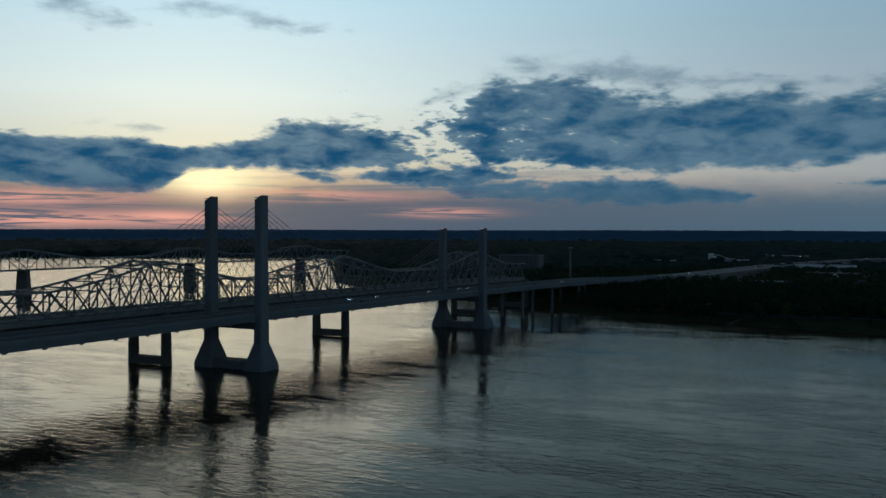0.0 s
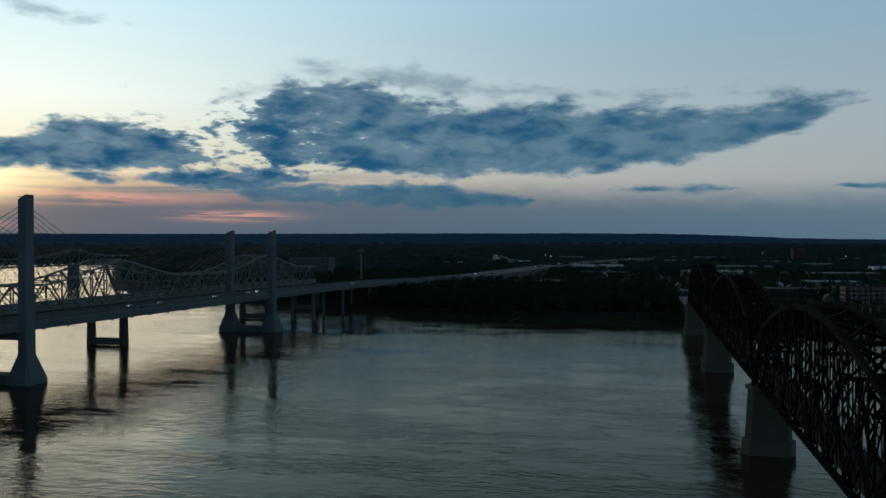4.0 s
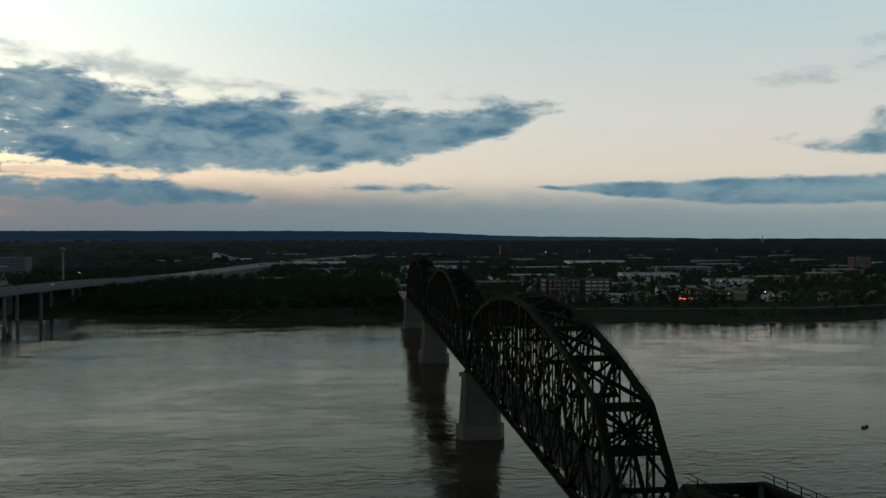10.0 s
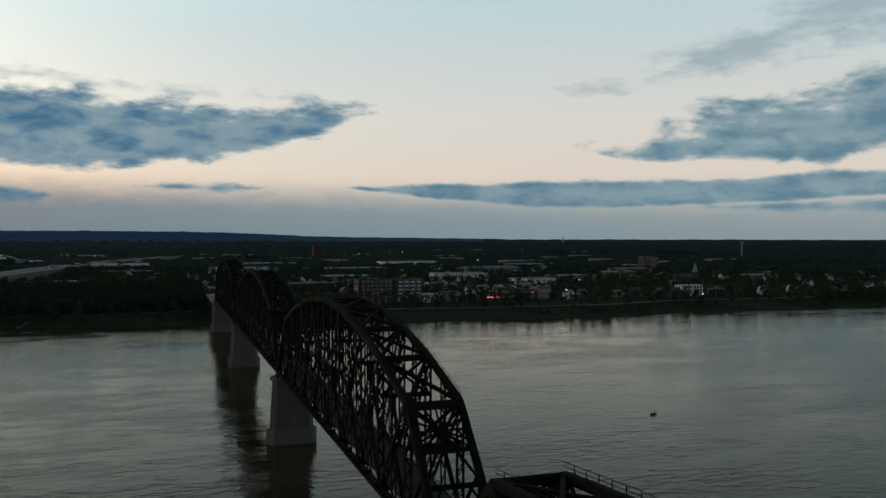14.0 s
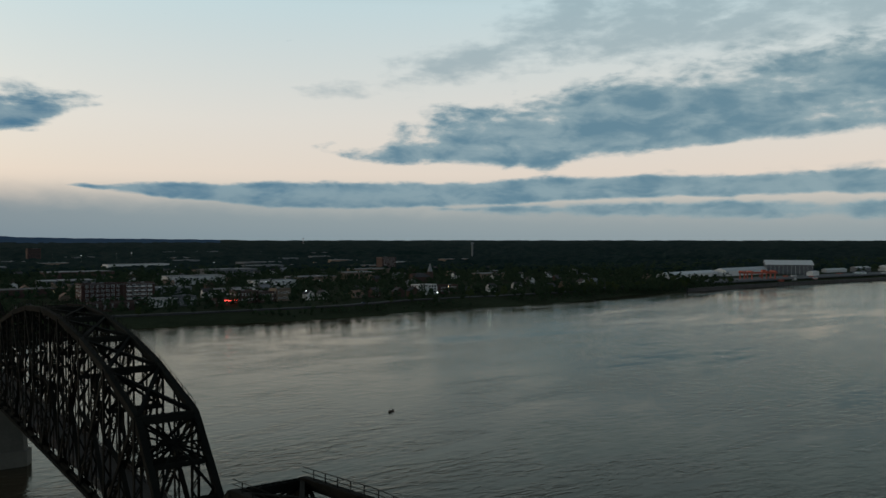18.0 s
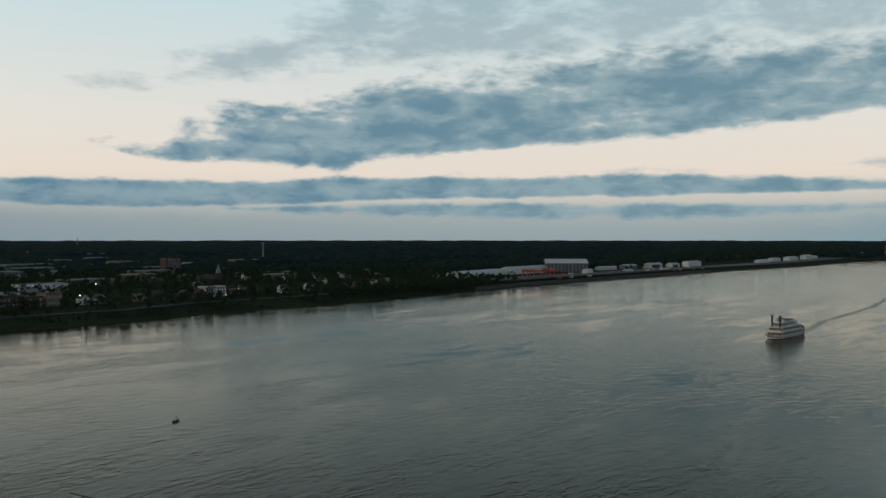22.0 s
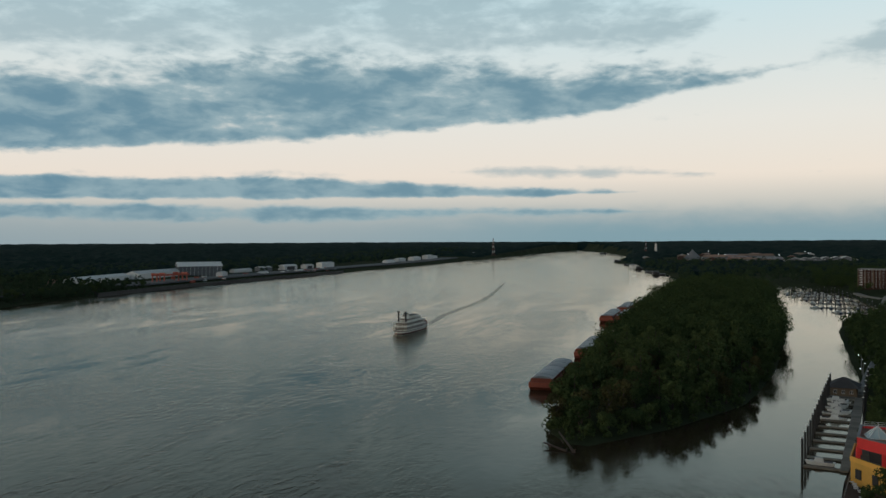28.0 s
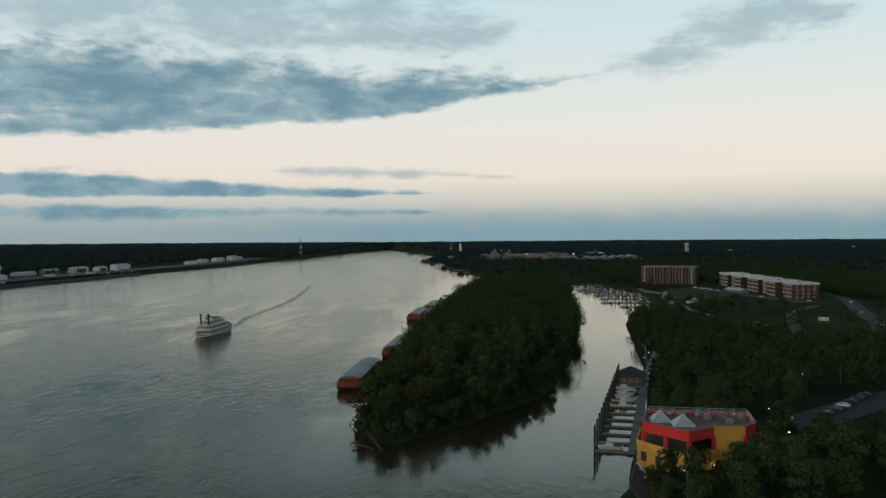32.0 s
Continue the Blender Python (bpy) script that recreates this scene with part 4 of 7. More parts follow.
for y in (372, 430, 490, 550, 620, 700):
    x = lx(-17, y) if y < 560 else float(np.interp(y, [560, 640, 720], [lx(-17, 560), -262, -246]))
    z = deck_z(y) if y < 560 else float(np.interp(y, [560, 640, 720], [24, 22.0, 21.2]))
    for dx in (-9, 9):
        part("viaduct_column", tube(bmesh.new(), (x + dx, y, 0), (x + dx, y, z - 4.2), 1.4, 1.3, 10), CONCRETE, cable_bridge)
    part("viaduct_cap", boxed(x - 14, y - 1.3, z - 4.6, x + 14, y + 1.3, z - 2.9, bevel=.2), CONCRETE, cable_bridge)

highway = new("road", done("road", ribbon(bmesh.new(), [r for r in ROAD if r[0] >= 720], -24, 24, -13.0, 0.0), MOTORWAY))
tagged(highway, "wide grey motorway on a low embankment", "road", kind="structure")

# ---- cantilever truss bridge behind it ----
truss2 = thing("cantilever_bridge", "silver-grey cantilever truss road bridge on twin-column piers", "bridge")
K_PIER = (-98, 51, 199, 380)


def kx(off, y):
    return -371.0 + off + SLANT * (y - 63)


def k_top(y):
    """Upper chord height: peaks over the piers, low between."""
    d = min(abs(y - p) for p in K_PIER)
    return 41.5 + 13.0 * max(0.0, 1 - d / 62.0) ** 1.25


def k_deck(y):
    return float(np.interp(y, [-200, 60, 400, 470], [27.5, 29.0, 28.0, 27.5]))


K_YS = [-150 + 12.4 * i for i in range(51)]
for off in (-10.5, 10.5):
    for i, (a, b) in enumerate(zip(K_YS, K_YS[1:])):
        ta, tb = k_top(a), k_top(b)
        A, B = (kx(off, a), a), (kx(off, b), b)
        beam("lower_chord", (*A, k_deck(a)), (*B, k_deck(b)), 0.8, 1.2, SILVER, truss2, "B")
        beam("upper_chord", (*A, ta), (*B, tb), 0.8, 1.1, SILVER, truss2, "B")
        beam("vertical", (*A, k_deck(a)), (*A, ta), 0.6, 0.6, SILVER, truss2, "H")
        if i % 2:
            beam("diagonal", (*A, ta), (*B, k_deck(b)), 0.7, 0.7, SILVER, truss2, "H")
        else:
            beam("diagonal", (*A, k_deck(a)), (*B, tb), 0.7, 0.7, SILVER, truss2, "H")
        beam("counter_brace", (*A, k_deck(a) if i % 2 else ta), (*B, tb if i % 2 else k_deck(b)), 0.42, 0.42, SILVER, truss2)
        if ta > 47:
            beam("sub_strut", (*A, (ta + k_deck(a)) / 2), (*B, (tb + k_deck(b)) / 2), 0.4, 0.4, SILVER, truss2)
for i, (a, b) in enumerate(zip(K_YS, K_YS[1:])):
    beam("top_strut", (kx(-10.5, a), a, k_top(a)), (kx(10.5, a), a, k_top(a)), 0.5, 0.7, SILVER, truss2)
    beam("sway_strut", (kx(-10.5, a), a, k_top(a) - 4.5), (kx(10.5, a), a, k_top(a) - 4.5), 0.4, 0.5, SILVER, truss2)
    s = 1 if i % 2 else -1
    beam("top_lateral", (kx(-10.5 * s, a), a, k_top(a)), (kx(10.5 * s, b), b, k_top(b)), 0.4, 0.4, SILVER, truss2)
    beam("floor_beam", (kx(-11.5, a), a, k_deck(a) - .4), (kx(11.5, a), a, k_deck(a) - .4), 0.5, 1.6, SILVER, truss2)
K_ROWS = [(y, kx(0, y), k_deck(y)) for y in K_YS]
part("deck_slab", ribbon(bmesh.new(), K_ROWS, -9.5, 9.5, 0.5, 0.9), ASPHALT, truss2, "dark road deck")
for o in (-9.5, 9.5):
    part("parapet", ribbon(bmesh.new(), K_ROWS, o - .2, o + .2, 0.9, 1.9), SILVER, truss2)
    part("deck_fascia", ribbon(bmesh.new(), K_ROWS, o * 1.16 - .25, o * 1.16 + .25, -1.7, 0.7), SILVER, truss2, "silver-grey deck fascia girder")
    # girder ribbon in dark colour, painting the shaded openings below the fascia
    part("floor_girder", ribbon(bmesh.new(), K_ROWS, o * .8 - .3, o * .8 + .3, -5.2, 0.3), DARK, truss2, "deep floor girder coloured dark for the shaded openings under the deck")
for y in K_PIER + (470,):
    for off in (-11.5, 11.5):
        part("pier_column", tube(bmesh.new(), (kx(off, y), y, -2), (kx(off, y), y, k_deck(y) - 1.2), 3.0, 2.4, 12), DARK_CONCRETE, truss2, "dark round pier column")
    part("pier_tie", boxed(kx(-11, y), y - 2.2, 0.3, kx(11, y), y + 2.2, 4.5, bevel=.3), DARK_CONCRETE, truss2)

# ---- distant road bridge downstream ----
far_bridge = thing("far_truss_bridge", "distant grey steel truss bridge crossing downstream", "bridge")
F_PIER = (110, 346, 600, 850)
F_YS = [60 + 22 * i for i in range(43)]


def f_top(y):
    d = min(abs(y - p) for p in F_PIER)
    return 40.0 + 11.0 * max(0.0, 1 - d / 80.0)


for off in (-7, 7):
    for i, (a, b) in enumerate(zip(F_YS, F_YS[1:])):
        A, B = (-860 + off, a), (-860 + off, b)
        beam("lower_chord", (*A, 28.5), (*B, 28.5), 0.8, 1.3, GREY_STEEL, far_bridge, "B")
        beam("upper_chord", (*A, f_top(a)), (*B, f_top(b)), 0.8, 1.0, GREY_STEEL, far_bridge, "B")
        beam("vertical", (*A, 28.5), (*A, f_top(a)), 0.7, 0.7, GREY_STEEL, far_bridge)
        beam("diagonal", (*A, 28.5 if i % 2 else f_top(a)), (*B, f_top(b) if i % 2 else 28.5), 0.8, 0.8, GREY_STEEL, far_bridge)
part("deck_slab", boxed(-868, 60, 28.0, -852, 1000, 28.6), ASPHALT, far_bridge)
for y in F_PIER:
    part("pier", boxed(-870, y - 3, -2, -850, y + 3, 28, .75), DARK_CONCRETE, far_bridge)

# ---- buildings, lamps and vehicles ----
WINDOWS = {}


def window_mesh(w, h, frame_mat):
    key = (w, h, frame_mat.name)
    if key not in WINDOWS:
        f = min(0.16, w * 0.1)
        bm = bmesh.new()
        xs, zs = (-w / 2, -w / 2 + f, -f / 2, f / 2, w / 2 - f, w / 2), (0, f, h - f, h)
        v = [[bm.verts.new((x, -0.14, z)) for z in zs] for x in xs]
        for i in range(5):
            for k in range(3):
                ring = (v[i][k], v[i + 1][k], v[i + 1][k + 1], v[i][k + 1])
                if k == 1 and i in (1, 3):
                    deep = [bm.verts.new((c.co.x, -0.03, c.co.z)) for c in ring]
                    for n in range(4):
                        bm.faces.new((ring[n], ring[(n + 1) % 4], deep[(n + 1) % 4], deep[n]))
                    bm.faces.new(deep).material_index = 1
                else:
                    bm.faces.new(ring)
        rim = [v[i][0] for i in range(6)] + [v[5][1], v[5][2]] + [v[i][3] for i in range(5, -1, -1)] + [v[0][2], v[0][1]]
        back = [bm.verts.new((c.co.x, 0.03, c.co.z)) for c in rim]
        for n in range(len(rim)):
            bm.faces.new((rim[n], back[n], back[(n + 1) % len(rim)], rim[(n + 1) % len(rim)]))
        me = done("window", bm, frame_mat)
        me.materials.append(PANE)
        WINDOWS[key] = me
    return WINDOWS[key]


def windows_on(parent, p, q, z0, storeys, storey_h, bays, w, h, frame_mat, margin=0.06):
    """A grid of windows on the wall from p to q, whose outside is on the right going from p to q."""
    p, q = Vector((*p, 0)), Vector((*q, 0))
    d = (q - p).normalized()
    turn = Matrix((d, Vector((0, 0, 1)).cross(d), Vector((0, 0, 1)))).transposed().to_4x4()
    me = window_mesh(w, h, frame_mat)
    for s in range(storeys):
        for b in range(bays):
            f = margin + (1 - 2 * margin) * (b + 0.5) / bays
            at = p.lerp(q, f)
            m = turn.copy()
            m.translation = (at.x, at.y, z0 + s * storey_h)
            part("window", me, None, parent, m=m)


def plan(cx, cy, w, d, turn=0.0):
    """Corners of a rectangle, anticlockwise from its south-west one."""
    c, s = math.cos(radians(turn)), math.sin(radians(turn))
    return [(cx + x * c - y * s, cy + x * s + y * c) for x, y in ((-w / 2, -d / 2), (w / 2, -d / 2), (w / 2, d / 2), (-w / 2, d / 2))]


def grown(pts, k):
    cx, cy = sum(p[0] for p in pts) / len(pts), sum(p[1] for p in pts) / len(pts)
    return [(cx + (x - cx) * (1 + k / math.hypot(x - cx, y - cy)), cy + (y - cy) * (1 + k / math.hypot(x - cx, y - cy))) for x, y in pts]


BUILT = []


def block(name, label, category, pts, z0, z1, wall, roof, storeys=0, bays=(6, 3), win=(1.6, 1.7), frame_mat=None, group="", units=2, sides=None, rim=True):
    """A flat-roofed building over a plan outline, with parapet, roof plant and windows."""
    cx, cy = sum(p[0] for p in pts) / len(pts), sum(p[1] for p in pts) / len(pts)
    loc = [(x - cx, y - cy) for x, y in pts]
    t = thing(name, label, category, pose(cx, cy, z0), group)
    h = z1 - z0
    part("wall", prism(bmesh.new(), loc, -1.5, h), wall, t)
    bm = prism(bmesh.new(), grown(loc, 0.25), h, h + 0.35)
    r = part("roof", bm, roof, t, "pale flat roof" if roof is ROOF_WHITE else "")
    for i in range(len(loc) if rim else 0):
        (ax, ay), (bx, by) = loc[i], loc[(i + 1) % len(loc)]
        beam("parapet", (ax, ay, h + .7), (bx, by, h + .7), 0.3, 0.9, wall if wall is not None else roof, t, "B")
    rs = np.random.RandomState(int(abs(cx * 7 + cy * 3)) % 9999)
    for _ in range(units):
        u, v = rs.uniform(-.3, .3), rs.uniform(-.3, .3)
        x = loc[0][0] * (0.5 - u) + loc[2][0] * (0.5 + u)
        y = loc[1][1] * (0.5 - v) + loc[3][1] * (0.5 + v) if len(loc) > 3 else 0
        part("roof_unit", boxed(x - 1.4, y - 1, h + .35, x + 1.4, y + 1, h + 1.8, bevel=.08), GREY_STEEL, t)
    if storeys:
        sh = h / storeys
        for i in range(len(loc)):
            if sides is None or i in sides:
                n = bays[i % 2]
                windows_on(t, loc[i], loc[(i + 1) % len(loc)], sh * 0.3, storeys, sh, n, *win, frame_mat or WHITE)
    BUILT.append((cx, cy, max(math.hypot(x, y) for x, y in loc)))
    return t


def house_model(w, d, h, wall, roof, label):
    """A gabled house with door, windows and chimney, standing at the origin."""
    t = thing("house", label, "house", group="town houses")
    part("wall", prism_gable(w, d, h), wall, t)
    bm = bmesh.new()
    o, k = 0.5, d * 0.36
    for s in (-1, 1):
        vs = [bm.verts.new(v) for v in ((-w / 2 - o, s * (d / 2 + o), h - 0.3), (w / 2 + o, s * (d / 2 + o), h - 0.3), (w / 2 + o, 0, h + k + .15), (-w / 2 - o, 0, h + k + .15))]
        us = [bm.verts.new(v.co + Vector((0, 0, 0.28))) for v in vs]
        bm.faces.new(vs), bm.faces.new(us)
        for i in range(4):
            bm.faces.new((vs[i], vs[(i + 1) % 4], us[(i + 1) % 4], us[i]))
    part("roof", bm, roof, t)
    part("chimney", boxed(w * .2, .5, h + k * .4, w * .2 + .9, 1.4, h + k + 1.3), BRICK, t)
    part("door", boxed(-.5, -d / 2 - .08, 0, .5, -d / 2, 2.1), DARK, t)
    for sx in (-1, 1):
        part("window", window_mesh(1.3, 1.5, WHITE), None, t, m=pose(sx * w * .3, -d / 2, 1.0))
    return t


def prism_gable(w, d, h, pitch=0.36):
    bm = bmesh.new()
    k = d * pitch
    prof = [(-d / 2, -1.5), (d / 2, -1.5), (d / 2, h), (0, h + k), (-d / 2, h)]
    a = [bm.verts.new((-w / 2, y, z)) for y, z in prof]
    b = [bm.verts.new((w / 2, y, z)) for y, z in prof]
    bm.faces.new(a), bm.faces.new(b[::-1])
    for i in range(5):
        j = (i + 1) % 5
        bm.faces.new((a[i], b[i], b[j], a[j]))
    return bm


def lamp_model(h=8.0, light=None, r=0.4):
    t = thing("street_lamp", "tall street lamp, its head lit", "street lamp", group="street lamps")
    bm = bmesh.new()
    tube(bm, (0, 0, -.5), (0, 0, h), 0.12, 0.08, 6)
    tube(bm, (0, 0, h), (1.3, 0, h + .3), 0.07, 0.06, 5)
    part("pole", bm, GREY_STEEL, t)
    hd = bmesh.new()
    bmesh.ops.create_icosphere(hd, subdivisions=1, radius=r)
    for v in hd.verts:
        v.co = Vector((1.4 + v.co.x * 1.2, v.co.y, h + .15 + v.co.z * .7))
    part("lamp_head", hd, light or LAMP_WARM, t)
    return t


def car_model(paint, label, lit=False):
    t = thing("car", label, "car", group="cars")
    bm = bmesh.new()
    prof = [(-2.2, .35), (2.2, .35), (2.25, .75), (1.2, .95), (.5, 1.42), (-1.1, 1.45), (-1.9, .98), (-2.25, .85)]
    a = [bm.verts.new((x, -.88 + (.12 if z > 1.2 else 0), z)) for x, z in prof]
    b = [bm.verts.new((x, .88 - (.12 if z > 1.2 else 0), z)) for x, z in prof]
    bm.faces.new(a), bm.faces.new(b[::-1])
    for i in range(8):
        bm.faces.new((a[i], b[i], b[(i + 1) % 8], a[(i + 1) % 8]))
    part("body", bm, paint, t)
    part("windows", boxed(-1.0, -.9, 1.0, .45, .9, 1.34, .9), PANE, t)
    for x in (-1.4, 1.4):
        for y in (-.82, .82):
            part("wheel", tube(bmesh.new(), (x, y - .11, .33), (x, y + .11, .33), .33, n=10), DARK, t)
    for y in (-.6, .6):
        part("headlight", boxed(2.2, y - .2, .6, 2.3, y + .2, .8), LAMP_WHITE if lit else WHITE, t)
    return t


BLUE_CAR = surface("dark_blue_car_paint", (0.03, 0.05, 0.10), 0.35, 0.1, 1, 5, 0.02)
SILVER_CAR = surface("silver_car_paint", (0.40, 0.41, 0.42), 0.35, 0.1, 1, 5, 0.02)

# ---- the north bank: town, motorway, works ----


def lh(x, y):
    return float(land_height(x, y))


# riverside hotel by the bridge end
block("hotel", "broad pale hotel block with rows of windows", "hotel", plan(-530, 985, 66, 26, 6), 8, 36, GREYWALL, ROOF_WHITE, 8, (14, 4), (2.2, 1.8), DARK, sides=(0, 1))
# condominium block behind the footbridge
block("apartment_block", "five-storey dark brick flats with pale window frames", "apartments", plan(152, 486, 34, 18, 3), 8.5, 26.5, DARK_BRICK, ROOF_WHITE, 5, (7, 3), (2.6, 2.0), WHITE, sides=(0, 1, 3))
flats = block("apartment_block", "five-storey brick flats with white balcony fronts", "apartments", plan(184, 488, 26, 18, -4), 8.5, 26.0, BRICK, ROOF_WHITE, 5, (5, 3), (3.0, 2.2), WHITE, sides=(0, 1))
for s in range(5):
    for b in range(4):
        part("balcony", boxed(-11 + b * 5.8, -10.6, 1.0 + s * 3.5, -7.4 + b * 5.8, -9.0, 2.1 + s * 3.5, bevel=.05), WHITE, flats)
block("restaurant", "low riverside diner with a red neon fascia", "restaurant", plan(246, 442, 20, 12), 8.0, 12.0, BRICK, ROOF_DARK, 1, (5, 2), (2.0, 1.6), WHITE, units=1)
neon = thing("neon_sign", "glowing red neon strip on the diner", "neon sign", pose(249, 435.4, 11.0))
part("tube", boxed(-5.5, -.25, 0, 5.5, .25, .9, bevel=.1), LAMP_RED, neon)
part("bracket", boxed(-5.5, .25, .2, 5.5, .6, .6), DARK, neon)
for x, w, top, mat in ((268, 18, 17.5, BRICK), (288, 16, 16.0, BRICK), (305, 14, 18.0, TAN), (215, 16, 15.0, GREYWALL), (196, 18, 13.5, WHITE), (150, 34, 13.0, BRICK)):
    block("shop_building", "two-storey brick shops facing the river", "shop", plan(x, 456 if x > 180 else 444, w, 16), 8.2, top, mat, ROOF_DARK, 2, (5, 3), (1.6, 1.9), WHITE, "riverside shops", 1, sides=(0, 1, 3))

HOUSES = [house_model(9, 8, 5.6, WHITE, ROOF_DARK, "white clapboard two-storey house with a dark gabled roof"),
          house_model(11, 8, 3.2, GREYWALL, ROOF_DARK, "grey single-storey house with a shingle roof"),
          house_model(8, 10, 5.6, BRICK, ROOF_DARK, "red brick two-storey house with a steep roof"),
          house_model(12, 9, 3.4, TAN, ROOF_BROWN, "tan brick bungalow with a brown roof"),
          house_model(10, 8, 5.4, GREYWALL, ROOF_WHITE, "grey house with a pale metal roof")]
SPOTS = [(332, 452, 0, 90), (346, 450, 0, 90), (384, 452, 3, 0), (402, 448, 2, 0), (425, 440, 2, 90), (441, 438, 2, 90), (520, 446, 1, 0), (548, 445, 0, 0), (590, 452, 0, 0), (640, 452, 1, 0), (668, 456, 3, 0), (702, 462, 0, 90), (730, 470, 4, 0), (-60, 472, 1, 0), (-90, 468, 3, 0), (-118, 476, 4, 0), (-35, 470, 0, 0), (-165, 492, 1, 0), (-205, 500, 3, 0), (60, 470, 3, 0), (90, 466, 1, 0)]
rs = np.random.RandomState(41)
for i, j in ((a, b) for a in range(30) for b in range(19)):
    x, y = -330 + i * 42 + rs.uniform(-9, 9), 520 + j * 38 + rs.uniform(-7, 7)
    if rs.rand() < 0.24 and not (-350 < x < -150) and not (110 < x < 235 and y < 540) and x < 900 and dist1(x, y) > 60:
        SPOTS.append((x, y, int(rs.randint(5)), 90 * int(rs.randint(2))))
first = set()
for x, y, k, a in SPOTS:
    m = pose(x, y, lh(x, y) + .05, 0, 0, a + rs.uniform(-4, 4))
    if k in first:
        copy_thing(HOUSES[k], m)
    else:
        HOUSES[k].matrix_world = m
        first.add(k)
    BUILT.append((x, y, 7.5))

# white-fronted terrace on the bank
for i, x in enumerate((455, 468)):
    t = block("terrace_house", "three-storey white terrace house with tall bay windows", "house", plan(x, 448, 11, 12), 8.6, 17.0, WHITE, ROOF_DARK, 3, (3, 2), (1.9, 2.0), DARK, "white terrace", 0, sides=(0, 3))
block("terrace_house", "brick terrace with a row of dormer lights", "house", plan(490, 450, 24, 12), 8.6, 15.5, BRICK, ROOF_DARK, 2, (8, 2), (1.4, 1.8), WHITE, "white terrace", 1, sides=(0, 3))

# church with a pale spire
church = thing("church", "brick church with a tall pale spire", "church", pose(563, 606, 9.3))
part("nave", prism_gable(26, 12, 8), BRICK, church)
part("nave_roof", boxed(-13.4, -6.6, 7.6, 13.4, 6.6, 12.6, .25), ROOF_DARK, church)
part("tower", boxed(13, -3, -1, 19, 3, 14, .96), BRICK, church)
sp = bmesh.new()
tube(sp, (16, 0, 14), (16, 0, 24.5), 3.4, 0.12, 8)
part("spire", sp, ROOF_WHITE, church)
BUILT.append((566, 606, 20))

# larger flat roofs among the trees
rs = np.random.RandomState(77)
BIG = [(300, 560, 44, 26, 17), (240, 610, 60, 30, 18), (120, 640, 50, 30, 16), (380, 640, 50, 24, 17), (30, 600, 46, 28, 15), (470, 720, 60, 30, 19), (330, 760, 70, 34, 19), (190, 800, 60, 36, 19), (560, 760, 46, 26, 18), (700, 640, 40, 22, 17), (640, 860, 60, 30, 21), (60, 860, 70, 40, 18), (-60, 720, 50, 30, 16), (-150, 800, 64, 30, 17), (800, 760, 46, 22, 17), (-180, 620, 42, 22, 15),
       (440, 930, 80, 34, 20), (250, 1010, 90, 40, 21), (80, 1080, 90, 36, 21), (-80, 1010, 70, 34, 20), (560, 1080, 70, 30, 22), (720, 1000, 50, 26, 21), (380, 1180, 100, 34, 22), (150, 1260, 90, 40, 22), (-100, 1240, 90, 34, 21), (-160, 1130, 60, 30, 20), (620, 1230, 80, 30, 23), (1055, 1200, 66, 24, 23), (860, 1120, 40, 22, 22)]
for x, y, w, d, top in BIG:
    a = rs.uniform(-4, 4)
    tall = rs.rand() < 0.3
    block("commercial_building", "long low commercial building under a pale flat roof", "building", plan(x, y, w, d, a), lh(x, y), top - (0 if tall else 3), [TAN, GREYWALL, BRICK, WHITE][int(rs.randint(4))], ROOF_WHITE if rs.rand() < .75 else ROOF_DARK, 2, (int(w / 10), 3), (2.6, 1.6), DARK, "flat-roofed buildings", 1, sides=(0,), rim=False)
for x, y, w, d, top in [(890, 2360, 330, 60, 27), (1200, 2080, 170, 50, 25), (450, 1900, 120, 40, 24), (640, 1750, 90, 36, 23), (250, 1620, 110, 40, 23), (60, 1700, 90, 40, 23), (560, 1480, 100, 40, 24), (300, 1430, 80, 36, 24), (-100, 1500, 100, 40, 22), (800, 1500, 90, 34, 24), (960, 1640, 80, 34, 24), (150, 1950, 120, 40, 25), (-200, 2000, 100, 40, 24), (780, 1215, 54, 26, 27), (845, 1290, 60, 26, 24), (-420, 1500, 120, 40, 22), (-620, 1300, 90, 30, 20)]:
    block("warehouse", "wide pale-roofed warehouse above the trees", "warehouse", plan(x, y, w * .62, d * .7, rs.uniform(-3, 3)), lh(x, y), top - 5, [TAN, GREYWALL, GREYWALL][int(rs.randint(3))], ROOF_WHITE, 0, (1, 1), (3.4, 2.0), DARK, "warehouses", 2, rim=False)
block("tower_block", "dark slab tower block over the town", "tower block", plan(327, 1776, 27, 20), 10, 41, BRICK, ROOF_DARK, 10, (6, 4), (2.6, 1.7), DARK, sides=(0,))
block("tower_block", "tall brick apartment house with a pale roof", "tower block", plan(700, 905, 26, 18), 10, 33, BRICK, ROOF_WHITE, 7, (6, 3), (2.0, 1.7), WHITE, sides=(0,))

# grain works beside the motorway
works = thing("grain_works", "white grain silos and sheds beside the motorway", "grain works", Matrix.LocRotScale((-340, 1600, 10), Euler((0, 0, 0)), (.6, .6, .62)))
for i in range(3):
    part("silo", tube(bmesh.new(), (i * 9, 0, -1), (i * 9, 0, 27 - i), 5, 5, 14), WHITE, works)
part("headhouse", boxed(-4, -4, 27, 14, 4, 33, bevel=.2), WHITE, works)
part("shed", prism_gable(60, 22, 9), ROOF_WHITE, works, m=pose(60, 4, 0))
part("shed", prism_gable(44, 18, 7), WHITE, works, m=pose(112, -10, 0))
part("conveyor", tube(bmesh.new(), (22, 0, 30), (66, 4, 15), 1.2, n=6), WHITE, works)


